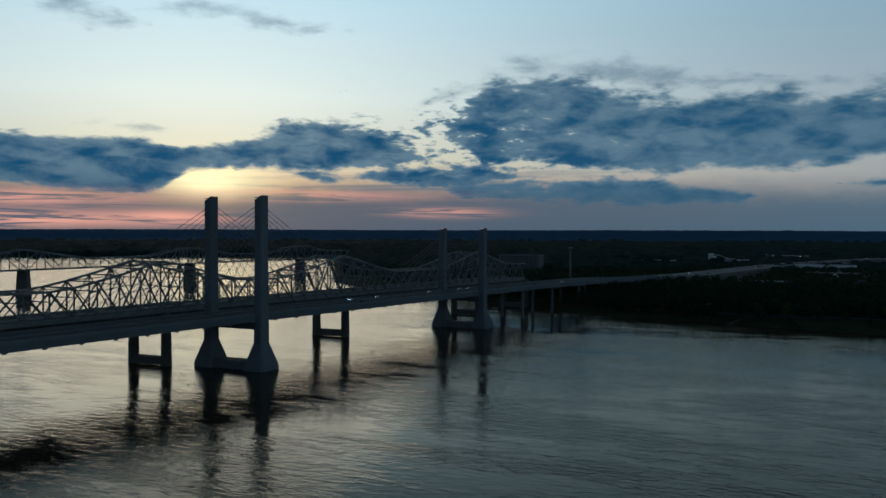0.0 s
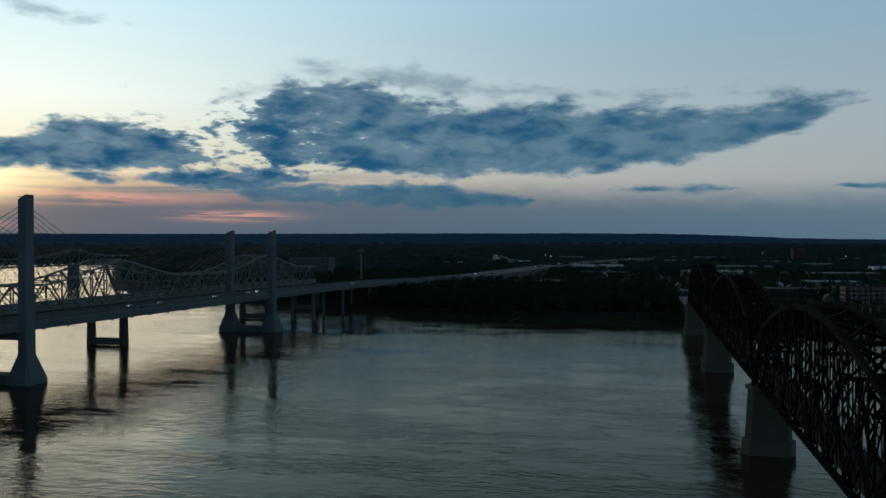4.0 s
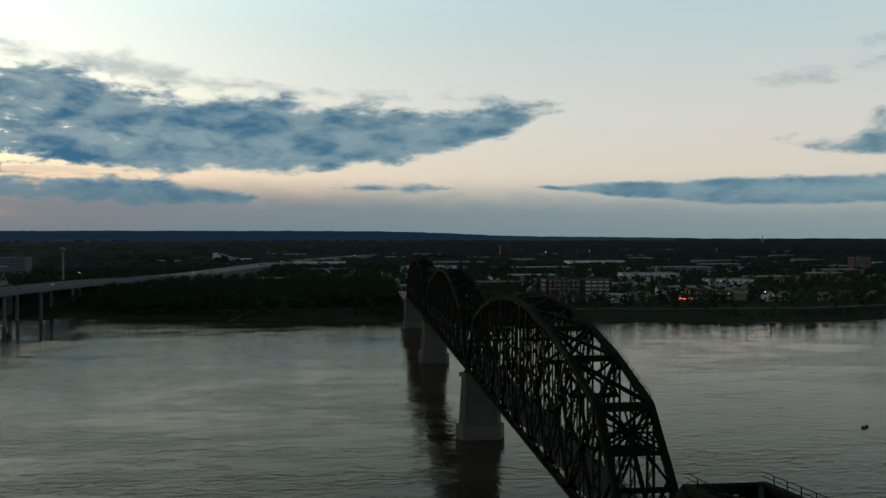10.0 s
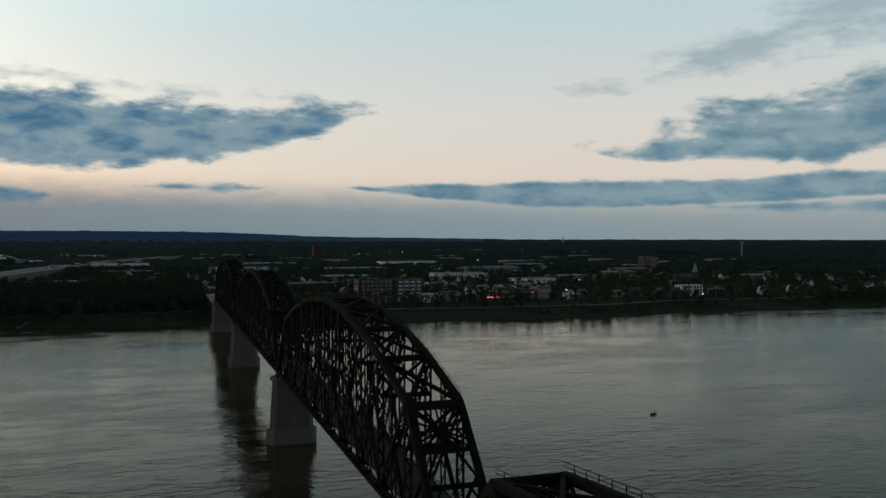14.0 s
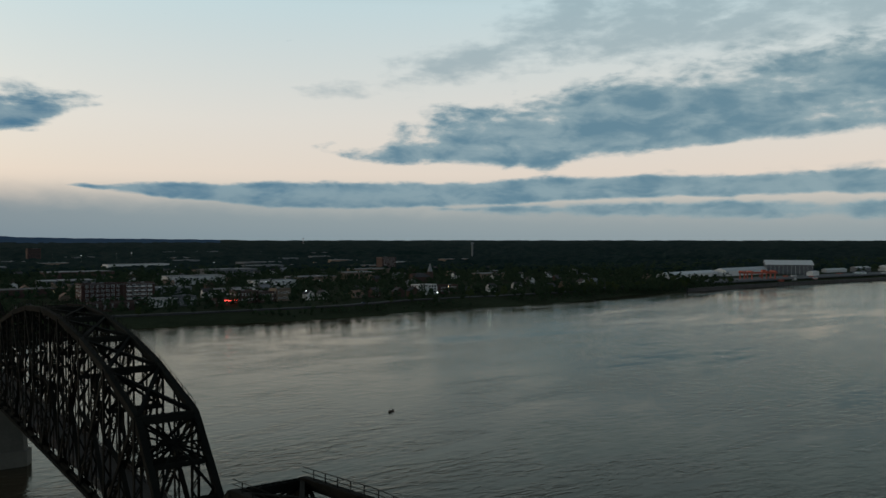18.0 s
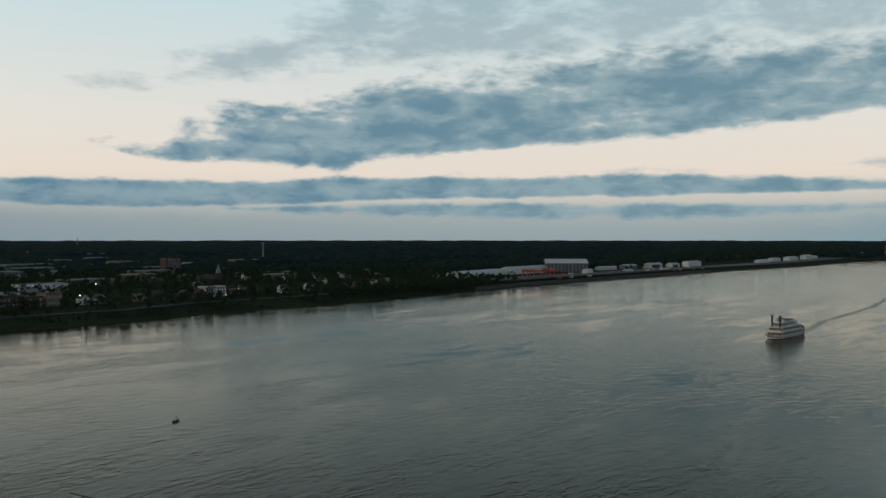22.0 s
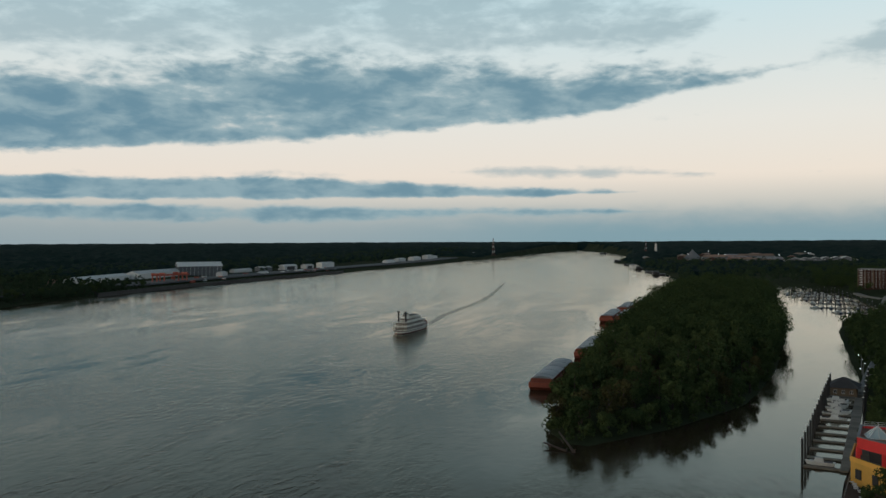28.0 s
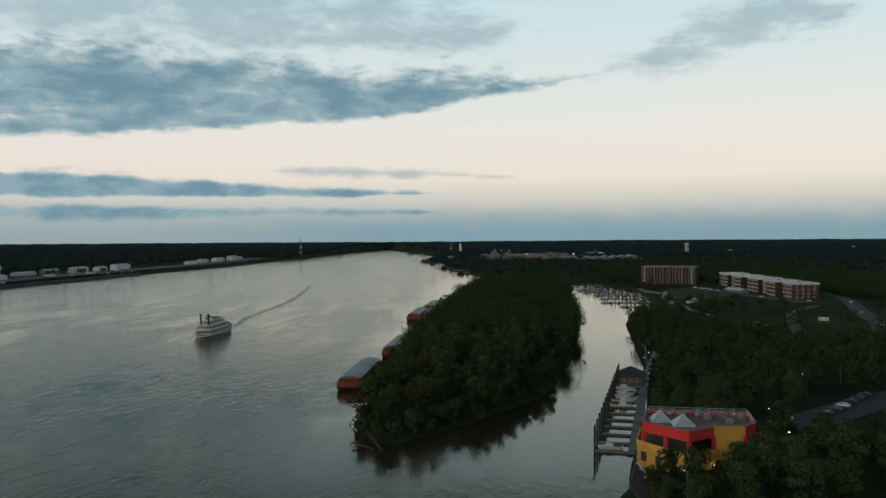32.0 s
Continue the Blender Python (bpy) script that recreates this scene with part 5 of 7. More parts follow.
def water_tower(x, y, base, top, label, stem=2.2, tank=7.0, legs=0, paint=GREY_STEEL):
    t = thing("water_tower", label, "water tower", pose(x, y, base))
    h = top - base
    bm = bmesh.new()
    if legs:
        for i in range(legs):
            a = 6.283 * i / legs
            part("leg", tube(bmesh.new(), (math.cos(a) * tank, math.sin(a) * tank, -1), (math.cos(a) * tank * .85, math.sin(a) * tank * .85, h - tank), .45, .4, 6), paint, t)
        part("riser", tube(bmesh.new(), (0, 0, -1), (0, 0, h - tank), .8, n=8), paint, t)
    else:
        part("stem", tube(bmesh.new(), (0, 0, -1), (0, 0, h - tank * 1.3), stem * 1.2, stem, 12), paint, t)
    tk = bmesh.new()
    prev = None
    prof = [(stem * .9, h - tank * 1.5), (tank * .8, h - tank * 1.15), (tank, h - tank * .75), (tank, h - tank * .4), (tank * .6, h - tank * .1), (.3, h)]
    for r, z in prof:
        ring = [tk.verts.new((r * math.cos(6.283 * i / 16), r * math.sin(6.283 * i / 16), z)) for i in range(16)]
        if prev:
            for i in range(16):
                tk.faces.new((prev[i], prev[(i + 1) % 16], ring[(i + 1) % 16], ring[i]))
        prev = ring
    part("tank", tk, paint, t)
    return t


water_tower(-336, 640, 8.5, 55, "slim grey water tower standing over trees", 0.9, 3.1, 0, GREY_STEEL)
water_tower(1294, 1445, 10, 53, "pale blue-white water tower above the woods", 2.0, 3.6)
water_tower(2500, -836, 14, 48, "white water tower on legs above distant woods", 2, 5.6, 6, WHITE)

BILL = thing("floodlit_sign", "bright floodlit roadside hoarding", "sign", pose(-381, 1194, 10))
part("panel", boxed(-7, -.3, 4, 7, .3, 8, bevel=.1), LAMP_WHITE, BILL)
for x in (-5, 5):
    part("post", tube(bmesh.new(), (x, .6, -1), (x, .6, 7), .3, n=6), GREY_STEEL, BILL)


def mast(x, y, base, h, label):
    t = thing("radio_mast", label, "mast", pose(x, y, base))
    n = 7
    for i in range(n):
        z0, z1 = h * i / n, h * (i + 1) / n
        r0, r1 = 5.0 * (1 - i / n) + .8, 5.0 * (1 - (i + 1) / n) + .8
        bm = bmesh.new()
        for a in range(4):
            u, v = 1.571 * a + .785, 1.571 * (a + 1) + .785
            P, Q = (r0 * math.cos(u), r0 * math.sin(u), z0), (r1 * math.cos(u), r1 * math.sin(u), z1)
            R = (r1 * math.cos(v), r1 * math.sin(v), z1)
            tube(bm, P, Q, .34, n=4), tube(bm, P, R, .18, n=4), tube(bm, Q, R, .18, n=4)
        part("section", bm, MAST_RED if i % 2 == 0 else WHITE, t)
    return t


mast(2700, 351, 10, 56, "red and white lattice mast above the far bank")
mast(2826, -130, 8, 48, "red and white lattice mast by the works")
stack = thing("chimney_stack", "tall pale concrete chimney stack", "chimney", pose(2826, -162, 8))
part("shaft", tube(bmesh.new(), (0, 0, -1), (0, 0, 40), 4.2, 3.4, 14), WHITE, stack)
part("rim", tube(bmesh.new(), (0, 0, 39), (0, 0, 41), 3.9, 3.9, 14), DARK_CONCRETE, stack)
mast(1627, 3078, 30, 34, "thin mast on the far horizon")

# boat yard: assembly hall, sheds, gantry crane and quay
hall = thing("assembly_hall", "very large white steel-clad assembly hall", "hall", Matrix.LocRotScale((1226, 520, 7), Euler((0, 0, radians(-54))), (1.2, 1.2, 1.0)))
part("wall", boxed(-29, -33, -1, 29, 33, 15.5), GREYWALL, hall)
rf = bmesh.new()
for s in (-1, 1):
    vs = [rf.verts.new(v) for v in ((-30, s * 34, 15.3), (30, s * 34, 15.3), (30, 0, 21.5), (-30, 0, 21.5))]
    us = [rf.verts.new(v.co + Vector((0, 0, .4))) for v in vs]
    rf.faces.new(vs), rf.faces.new(us)
    for i in range(4):
        rf.faces.new((vs[i], vs[(i + 1) % 4], us[(i + 1) % 4], us[i]))
part("roof", rf, WHITE, hall)
for s in (-29, 29):
    g = bmesh.new()
    a = [g.verts.new((s - .3, y, z)) for y, z in ((-33, 15.5), (33, 15.5), (0, 21.4))]
    b = [g.verts.new((s + .3, y, z)) for y, z in ((-33, 15.5), (33, 15.5), (0, 21.4))]
    g.faces.new(a), g.faces.new(b)
    for i in range(3):
        g.faces.new((a[i], a[(i + 1) % 3], b[(i + 1) % 3], b[i]))
    part("gable", g, GREYWALL, hall)
part("door", boxed(-29.3, -9, -.5, -29.0, 9, 12), DARK, hall)
for i in range(12):
    part("rib", boxed(-28 + i * 5.05, -33.2, 0, -27.7 + i * 5.05, -33, 15.3), WHITE, hall)


def shed(x, y, w, d, h, turn, wall, roof, label, door=False):
    t = thing("shed", label + (", standing apart" if len(label.split()) < 4 else ""), "shed", pose(x, y, lh(x, y) + .1, 0, 0, turn), "boat yard sheds")
    part("wall", prism_gable(w, d, h, 0.16), wall, t)
    bm = bmesh.new()
    k = d * 0.16
    for s in (-1, 1):
        vs = [bm.verts.new(v) for v in ((-w / 2 - .4, s * (d / 2 + .4), h - .1), (w / 2 + .4, s * (d / 2 + .4), h - .1), (w / 2 + .4, 0, h + k + .2), (-w / 2 - .4, 0, h + k + .2))]
        us = [bm.verts.new(v.co + Vector((0, 0, .25))) for v in vs]
        bm.faces.new(vs), bm.faces.new(us)
        for i in range(4):
            bm.faces.new((vs[i], vs[(i + 1) % 4], us[(i + 1) % 4], us[i]))
    part("roof", bm, roof, t)
    if door:
        part("door", boxed(-w * .3, -d / 2 - .2, 0, w * .3, -d / 2 - .02, h * .85), DARK, t)
    BUILT.append((x, y, math.hypot(w, d) / 2))
    return t


shed(975, 520, 140, 20, 5.5, 9, WHITE, WHITE, "long low white shed at the yard's edge")
shed(1115, 528, 130, 22, 7.5, 6, WHITE, WHITE, "long white plate shop roof")
shed(1185, 452, 24, 10, 6, 10, WHITE, WHITE, "white tent-roofed store")
for x, y, w, d, h, dr in ((1330, 500, 46, 10, 7, False), (1395, 490, 34, 12, 10, False), (1470, 478, 40, 14, 12, True), (1540, 470, 26, 12, 10, True), (1610, 462, 44, 14, 14, False), (1300, 440, 20, 7, 4, False), (1420, 430, 22, 6, 4, False), (1940, 440, 40, 14, 8, False), (2050, 450, 36, 14, 10, False), (2140, 440, 44, 16, 12, False), (2260, 440, 36, 16, 15, False), (2330, 445, 30, 12, 9, False), (2700, 430, 60, 14, 8, False)):
    shed(x, y, w * 1.2, d, h * .62, -4, [WHITE, GREYWALL][int(x) % 2], WHITE, "white river-yard workshop with a metal roof", dr)
gantry = thing("gantry_crane", "orange-red gantry cranes standing along the quay", "crane", pose(1030, 440, 6, 0, 0, -20))
for x in (-28, -16, 8, 22):
    for y in (-5, 5):
        part("leg", boxed(x - .8, y - .7, 0, x + .8, y + .7, 11, .8), ORANGE, gantry)
    part("cross_head", boxed(x - 1, -7, 11, x + 1, 7, 13, bevel=.15), ORANGE, gantry)
for y in (-5, 5):
    part("girder", boxed(-30, y - .7, 9.0, 26, y + .7, 11.0, bevel=.1), ORANGE, gantry)
part("cab", boxed(-4, -7, 4, 1, -4, 8, bevel=.2), ORANGE, gantry)
part("hoist", boxed(4, -2, 11, 9, 2, 14, bevel=.2), ORANGE, gantry)
quay = thing("quay_wall", "dark sheet-piled quay along the yard", "quay")
for i in range(60):
    x = 806 + i * 12
    y = float(np.interp(x, [700, 805, 990, 1500, 2000], [388, 388, 400, 388, 352])) - 1.5
    part("sheet_pile", boxed(x, y, -1, x + 11.8, y + 2.2 + (i % 2) * .3, 4.4), DARK, quay)
# moored hull at the quay
rs = np.random.RandomState(4)
for i in range(26):
    x, y = rs.uniform(1010, 1560), rs.uniform(412, 450)
    t = thing("steel_stack", "stacked steel plates and hull blocks", "steel stack", pose(x, y, lh(x, y), 0, 0, rs.uniform(-20, 20)), "yard stock")
    for j in range(3):
        part("plate", boxed(-4 + j * .3, -2, j * 1.1, 4, 2, j * 1.1 + .9, bevel=.05), [WHITE, ORANGE, GREY_STEEL][int(rs.randint(3))], t)

# trees of the town and the banks
bx = np.array(BUILT)


def free(x, y, pad=2.0):
    return not np.any((bx[:, 0] - x) ** 2 + (bx[:, 1] - y) ** 2 < (bx[:, 2] * 0.85 + pad) ** 2)


def on_road(x, y, pad=36):
    return y > 340 and abs(x - float(np.interp(y, [r[0] for r in ROAD], [r[1] for r in ROAD]))) < pad


town = spread_points(22000, -900, 1500, 380, 1380, 10.5, lambda x, y, d: d > 34 and not on_road(x, y) and not (960 < x and y < 560) and free(x, y) and math.hypot(x - EYE[0], y - EYE[1]) < 1480, 51)
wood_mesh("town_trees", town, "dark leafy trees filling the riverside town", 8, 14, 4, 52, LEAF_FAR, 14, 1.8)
front = spread_points(2500, -260, 960, 380, 480, 11, lambda x, y, d: 22 < d < (66 if x < 0 else 44) and not on_road(x, y, 20) and free(x, y, 3) and (x < 20 or x > 500 or (x * 7.3) % 5 < 1.2), 61)
for x, y in front[:50]:
    tree(x, y, random.choice([3, 1, 5, 0]), random.uniform(0.6, 0.85), "dark leafy tree on the grassy north bank", "north bank trees")
willows = spread_points(900, 560, 860, 385, 470, 8, lambda x, y, d: 3 < d < 40, 62)
for x, y in willows[:14]:
    tree(x, y, random.choice([3, 1, 5]), random.uniform(0.5, 0.8), "bushy tree overhanging the river's edge", "north bank trees")

wood_mesh("north_bank_woods", front[50:] + willows[14:], "dark leafy trees along the north bank", 7, 12, 7, 63, LEAF_FAR, 24, 1.3)

west_bank = spread_points(11000, -430, 0, 425, 680, 8.5, lambda x, y, d: d > 11 and not on_road(x, y, 19) and free(x, y, 1), 64)
wood_mesh("west_bank_woods", west_bank, "thick dark trees on the bank between the bridges", 11, 18, 8, 65, LEAF_FAR, 26, 1.3)

bushes = spread_points(5000, -262, 960, 350, 480, 4.0, lambda x, y, d: 3 < d < 26 and (wave(np.array(x), np.array(y), .05, 91) > -.1), 92)
wood_mesh("bank_bushes", bushes, "low dark scrub on the river bank", 2.5, 5.0, 5, 93, LEAF_FAR, 20, 1.1)

# bank path and riverside road
road_pts = [(452, -215), (440, -160), (428, -90), (424, -20), (414, 60), (398, 150), (388, 230), (384, 330), (404, 412), (398, 520), (404, 610), (428, 700), (436, 800)]


def strip(name, rows, half, label, mat):
    bm = bmesh.new()
    prev = None
    for i, (x, y) in enumerate(rows):
        xa, ya = rows[max(0, i - 1)]
        xb, yb = rows[min(len(rows) - 1, i + 1)]
        L = math.hypot(xb - xa, yb - ya)
        nx, ny = (yb - ya) / L * half, -(xb - xa) / L * half
        z = max(lh(x, y), lh(x + nx, y + ny), lh(x - nx, y - ny)) + .35
        ring = [bm.verts.new(v) for v in ((x - nx, y - ny, z - 1.6), (x + nx, y + ny, z - 1.6), (x + nx, y + ny, z), (x - nx, y - ny, z))]
        if prev:
            for a in range(4):
                bm.faces.new((prev[a], prev[(a + 1) % 4], ring[(a + 1) % 4], ring[a]))
        prev = ring
    return tagged(new(name, done(name, bm, mat)), label, "road", kind="structure")


def dense(rows, step=12):
    out = []
    for (xa, ya), (xb, yb) in zip(rows, rows[1:]):
        n = max(1, int(math.hypot(xb - xa, yb - ya) / step))
        out += [(xa + (xb - xa) * i / n, ya + (yb - ya) * i / n) for i in range(n)]
    return out + [rows[-1]]


strip("yard_apron", dense([(900, 445), (1100, 448), (1500, 440), (1800, 425), (2100, 415), (2400, 415)], 20), 26, "worn grey hardstanding of the boat yard", MOTORWAY)
strip("path_bank", dense([(-134, 400), (-122, 418), (-112, 440), (-108, 460)], 6), 1.6, "worn path down the grassy bank", MUD)
strip("road_riverside", dense([(x, y) for y, x in road_pts]), 4.5, "grey riverside road along the bank", ASPHALT)

LAMP_A, LAMP_B = lamp_model(8.5, LAMP_WARM, 0.35), lamp_model(10, LAMP_WHITE, 0.45)
rs = np.random.RandomState(9)
LIGHTS = [(-58, 452, 0), (-228, 560, 1), (-20, 640, 1), (-100, 700, 0), (60, 560, 1), (130, 560, 0), (220, 540, 1), (285, 430, 0), (316, 428, 1), (360, 430, 0), (400, 560, 1), (480, 430, 0), (432, 380, 1)]
LIGHTS += [(rs.uniform(-420, 900), rs.uniform(520, 1300), int(rs.randint(2))) for _ in range(16)]
for i, (x, y, k) in enumerate(LIGHTS):
    base = (LAMP_A, LAMP_B)[k]
    m = pose(x, y, lh(x, y), 0, 0, rs.uniform(0, 360))
    if i in (0, 1):
        (LAMP_A, LAMP_B)[i].matrix_world = m
    else:
        copy_thing(base, m)
high = lamp_model(20, LAMP_WHITE, 0.6)
high.matrix_world = pose(-150, 1400, 11)
for _ in range(9):
    x, y = rs.uniform(-700, 1500), rs.uniform(1350, 2600)
    copy_thing(high, pose(x, y, lh(x, y), 0, 0, rs.uniform(0, 360)))

CARS = [car_model(WHITE, "white saloon car parked on grey asphalt"), car_model(BLUE_CAR, "dark blue saloon car on grey asphalt"), car_model(SILVER_CAR, "silver car with its headlights on", True)]
CARS[0].matrix_world, CARS[1].matrix_world, CARS[2].matrix_world = pose(40, 421, lh(40, 421) + .7), pose(355, 389, lh(355, 389) + .6), pose(lx(-24, 300), 300, deck_z(300) + .02, 0, 0, -85)
for i in range(9):
    y = rs.uniform(100, 700)
    o = -24 if i % 2 else -10
    xr = float(np.interp(y, [r[0] for r in ROAD], [r[1] for r in ROAD])) + (o + 17)
    zr = float(np.interp(y, [r[0] for r in ROAD], [r[2] for r in ROAD])) + .02
    copy_thing(CARS[2 if i % 2 else int(rs.randint(2))], pose(xr, y, zr, 0, 0, -85 if i % 2 else 95))
for i in range(10):
    y = rs.uniform(800, 1900)
    s = 1 if i % 2 else -1
    xr = float(np.interp(y, [r[0] for r in ROAD], [r[1] for r in ROAD])) + s * 8
    zr = float(np.interp(y, [r[0] for r in ROAD], [r[2] for r in ROAD])) + .02
    copy_thing(CARS[2 if s < 0 else int(rs.randint(2))], pose(xr, y, zr, 0, 0, -88 if s < 0 else 90))

# ---- craft and drift on the river ----


def barge(x, y, turn, label, cover=BARGE_COVER, side=BARGE_RED):
    """A covered hopper barge, its near end at the given place."""
    t = thing("barge", label, "barge", pose(x, y, 0, 0, 0, turn), "moored barges")
    L, W = 59.4, 10.7
    bm = bmesh.new()
    prof = [(0, 3.6), (0, 1.6), (5, -1.2), (L - 5, -1.2), (L, 1.6), (L, 3.6)]
    a = [bm.verts.new((px, -W / 2, pz)) for px, pz in prof]
    b = [bm.verts.new((px, W / 2, pz)) for px, pz in prof]
    bm.faces.new(a), bm.faces.new(b[::-1])
    for i in range(6):
        bm.faces.new((a[i], b[i], b[(i + 1) % 6], a[(i + 1) % 6]))
    part("hull", bm, side, t, "rust-streaked red hull" if side is BARGE_RED else "")
    for s in (-1, 1):
        part("coaming", boxed(1.2, s * 4.5 - .15, 3.6, L - 1.2, s * 4.5 + .15, 5.0), side, t)
    part("end_coaming", boxed(1.0, -4.6, 3.6, 1.4, 4.6, 5.3), side, t)
    part("end_coaming", boxed(L - 1.4, -4.6, 3.6, L - 1.0, 4.6, 5.3), side, t)
    n = 9
    w = (L - 2.6) / n
    for i in range(n):
        c = bmesh.new()
        x0, x1, up = 1.3 + i * w + .06, 1.3 + (i + 1) * w - .06, .12 if i % 2 else 0
        rows = [(-4.7, 5.0), (-3.6, 5.7), (-1.9, 6.15), (0, 6.3), (1.9, 6.15), (3.6, 5.7), (4.7, 5.0)]
        p0 = [c.verts.new((x0, yy, zz + up)) for yy, zz in rows]
        p1 = [c.verts.new((x1, yy, zz + up)) for yy, zz in rows]
        for k in range(6):
            c.faces.new((p0[k], p0[k + 1], p1[k + 1], p1[k]))
        c.faces.new(p0[::-1]), c.faces.new(p1)
        part("cover", c, cover, t)
    for px in (3, L - 3):
        for s in (-1, 1):
            part("bollard", tube(bmesh.new(), (px, s * 4.95, 3.6), (px, s * 4.95, 4.3), .25, n=7), DARK, t)
    return t


barge(335, -208.0, -1, "covered hopper barge with a rust-red hull and grey lids")
barge(437, -214.0, -1, "covered hopper barge moored against the wooded island")
barge(640, -207.0, -2, "outer covered barge of a moored pair, faded red hull")
barge(642, -218.4, -2, "inner covered barge of a moored pair, rust red")
barge(724, -213.0, -2, "covered barge moored astern of a pair")
barge(800, -226.0, -2, "rust-red barge by the island trees")
for x, y, a in ((1500, -212, 2), (1760, -168, 4), (2240, -92, 6), (2300, -80, 6), (3450, 60, 20)):
    barge(x, y, a, "low dark barge moored at the far bank", DARK, DARK)

# paddle steamer, bow to the west
boat = thing("paddle_steamer", "white three-deck stern-wheel paddle steamer under way", "steamboat", Matrix.LocRotScale((527, -76, 0), Euler((0, 0, radians(-4))), (.88, .88, .88)))


def hull_outline(L, W, z0, z1, bow=9.0):
    pts = [(0, 0), (2.0, -W * .28), (bow, -W / 2), (L, -W / 2), (L, W / 2), (bow, W / 2), (2.0, W * .28)]
    return prism(bmesh.new(), pts, z0, z1)


part("hull", hull_outline(46, 11.5, .45, 1.4), CREAM, boat)
part("boot_top", hull_outline(45.9, 11.4, -.8, .45), BARGE_RED, boat, "dull red waterline strake")
part("main_deck", hull_outline(48, 13, 1.4, 1.75, 8), WOOD, boat)
LEVELS = [(4.5, 46, 12.0, 1.75, 4.9), (5.5, 45, 11.4, 5.25, 8.2), (11, 40, 8.6, 8.55, 11.0)]
for i, (x0, x1, W, z0, z1) in enumerate(LEVELS):
    cab = part("cabin", boxed(x0 + 2.5, -W / 2 + 1.3, z0, x1 - 1.5, W / 2 - 1.3, z1, bevel=.08), VERANDA_SHADE, boat, "cabin wall coloured dark brown for veranda shade")
    for s in (-1, 1):
        for k in range(int((x1 - x0 - 6) / 2.4)):
            part("cabin_window", boxed(x0 + 4 + k * 2.4, s * (W / 2 - 1.3) - .05, z0 + 1.2, x0 + 5.1 + k * 2.4, s * (W / 2 - 1.3) + .05, z1 - .8), PANE, cab)
    part("deck_roof", boxed(x0 - .6, -W / 2 - .3, z1, x1 + .6, W / 2 + .3, z1 + .35, bevel=.08), CREAM, boat)
    rail = bmesh.new()
    posts = bmesh.new()
    for s in (-1, 1):
        for dz in (.3, .55, .8, 1.1):
            box(rail, x0, s * W / 2 - .06, z0 + dz - .2, x1, s * W / 2 + .06, z0 + dz)
        for k in range(int((x1 - x0) / 2) + 1):
            box(posts, x0 + k * 2 - .11, s * W / 2 - .11, z0, x0 + k * 2 + .11, s * W / 2 + .11, z1)
    for k in range(7):
        box(posts, x0 - .11, -W / 2 + k * W / 6 - .11, z0, x0 + .11, -W / 2 + k * W / 6 + .11, z1)
    for xx in (x0, x1):
        for dz in (.3, .55, .8, 1.1):
            box(rail, xx - .05, -W / 2, z0 + dz - .16, xx + .05, W / 2, z0 + dz)
    part("railing", rail, CREAM, boat)
    part("deck_posts", posts, CREAM, boat)
part("upper_deck_awning", boxed(22, -3.2, 12.6, 37, 3.2, 12.95, bevel=.05), DARK, boat)
for k in range(6):
    for s in (-1, 1):
        part("awning_post", tube(bmesh.new(), (22.5 + k * 2.8, s * 3.0, 11.3), (22.5 + k * 2.8, s * 3.0, 12.65), .1, n=5), CREAM, boat)
part("pilot_house", boxed(15.5, -2, 11.4, 19.5, 2, 14.2, bevel=.1), CREAM, boat)
part("pilot_house_windows", boxed(15.4, -1.7, 12.5, 19.6, 1.7, 13.6), PANE, boat)
part("pilot_house_roof", boxed(15, -2.5, 14.2, 20, 2.5, 14.6, .7), DARK, boat)
for s in (-1, 1):
    f = part("chimney", tube(bmesh.new(), (9.5, s * 3.0, 5), (9.5, s * 3.0, 16.2), .7, .65, 12), DARK, boat, "tall black smokestack")
    part("crown", tube(bmesh.new(), (9.5, s * 3.0, 15.8), (9.5, s * 3.0, 17.0), .75, 1.25, 12), DARK, f)
wheel = part("paddle_wheel", tube(bmesh.new(), (50.5, -4.2, 3.2), (50.5, 4.2, 3.2), .4, n=8), BARGE_RED, boat, "red stern paddle wheel")
for k in range(12):
    a = k * math.pi / 6
    part("paddle", boxed(-.1, -4.2, 2.4, .1, 4.2, 3.6), BARGE_RED, wheel, m=pose(50.5, 0, 3.2) @ pose(0, 0, 0, 0, math.degrees(a), 0))
    for s in (-4.0, 4.0):
        part("spoke", boxed(-.09, s - .1, 0, .09, s + .1, 3.6), BARGE_RED, wheel, m=pose(50.5, 0, 3.2) @ pose(0, 0, 0, 0, math.degrees(a), 0))
for s in (-1, 1):
    part("wheel_beam", boxed(45, s * 5 - .25, 2.4, 52.5, s * 5 + .25, 3.2), CREAM, boat)
part("flag_staff", tube(bmesh.new(), (1.5, 0, 1.7), (1.5, 0, 10), .1, .06, 6), CREAM, boat)
part("stage", boxed(-5, -1, 3.2, 5, 1, 3.5), WOOD, boat)


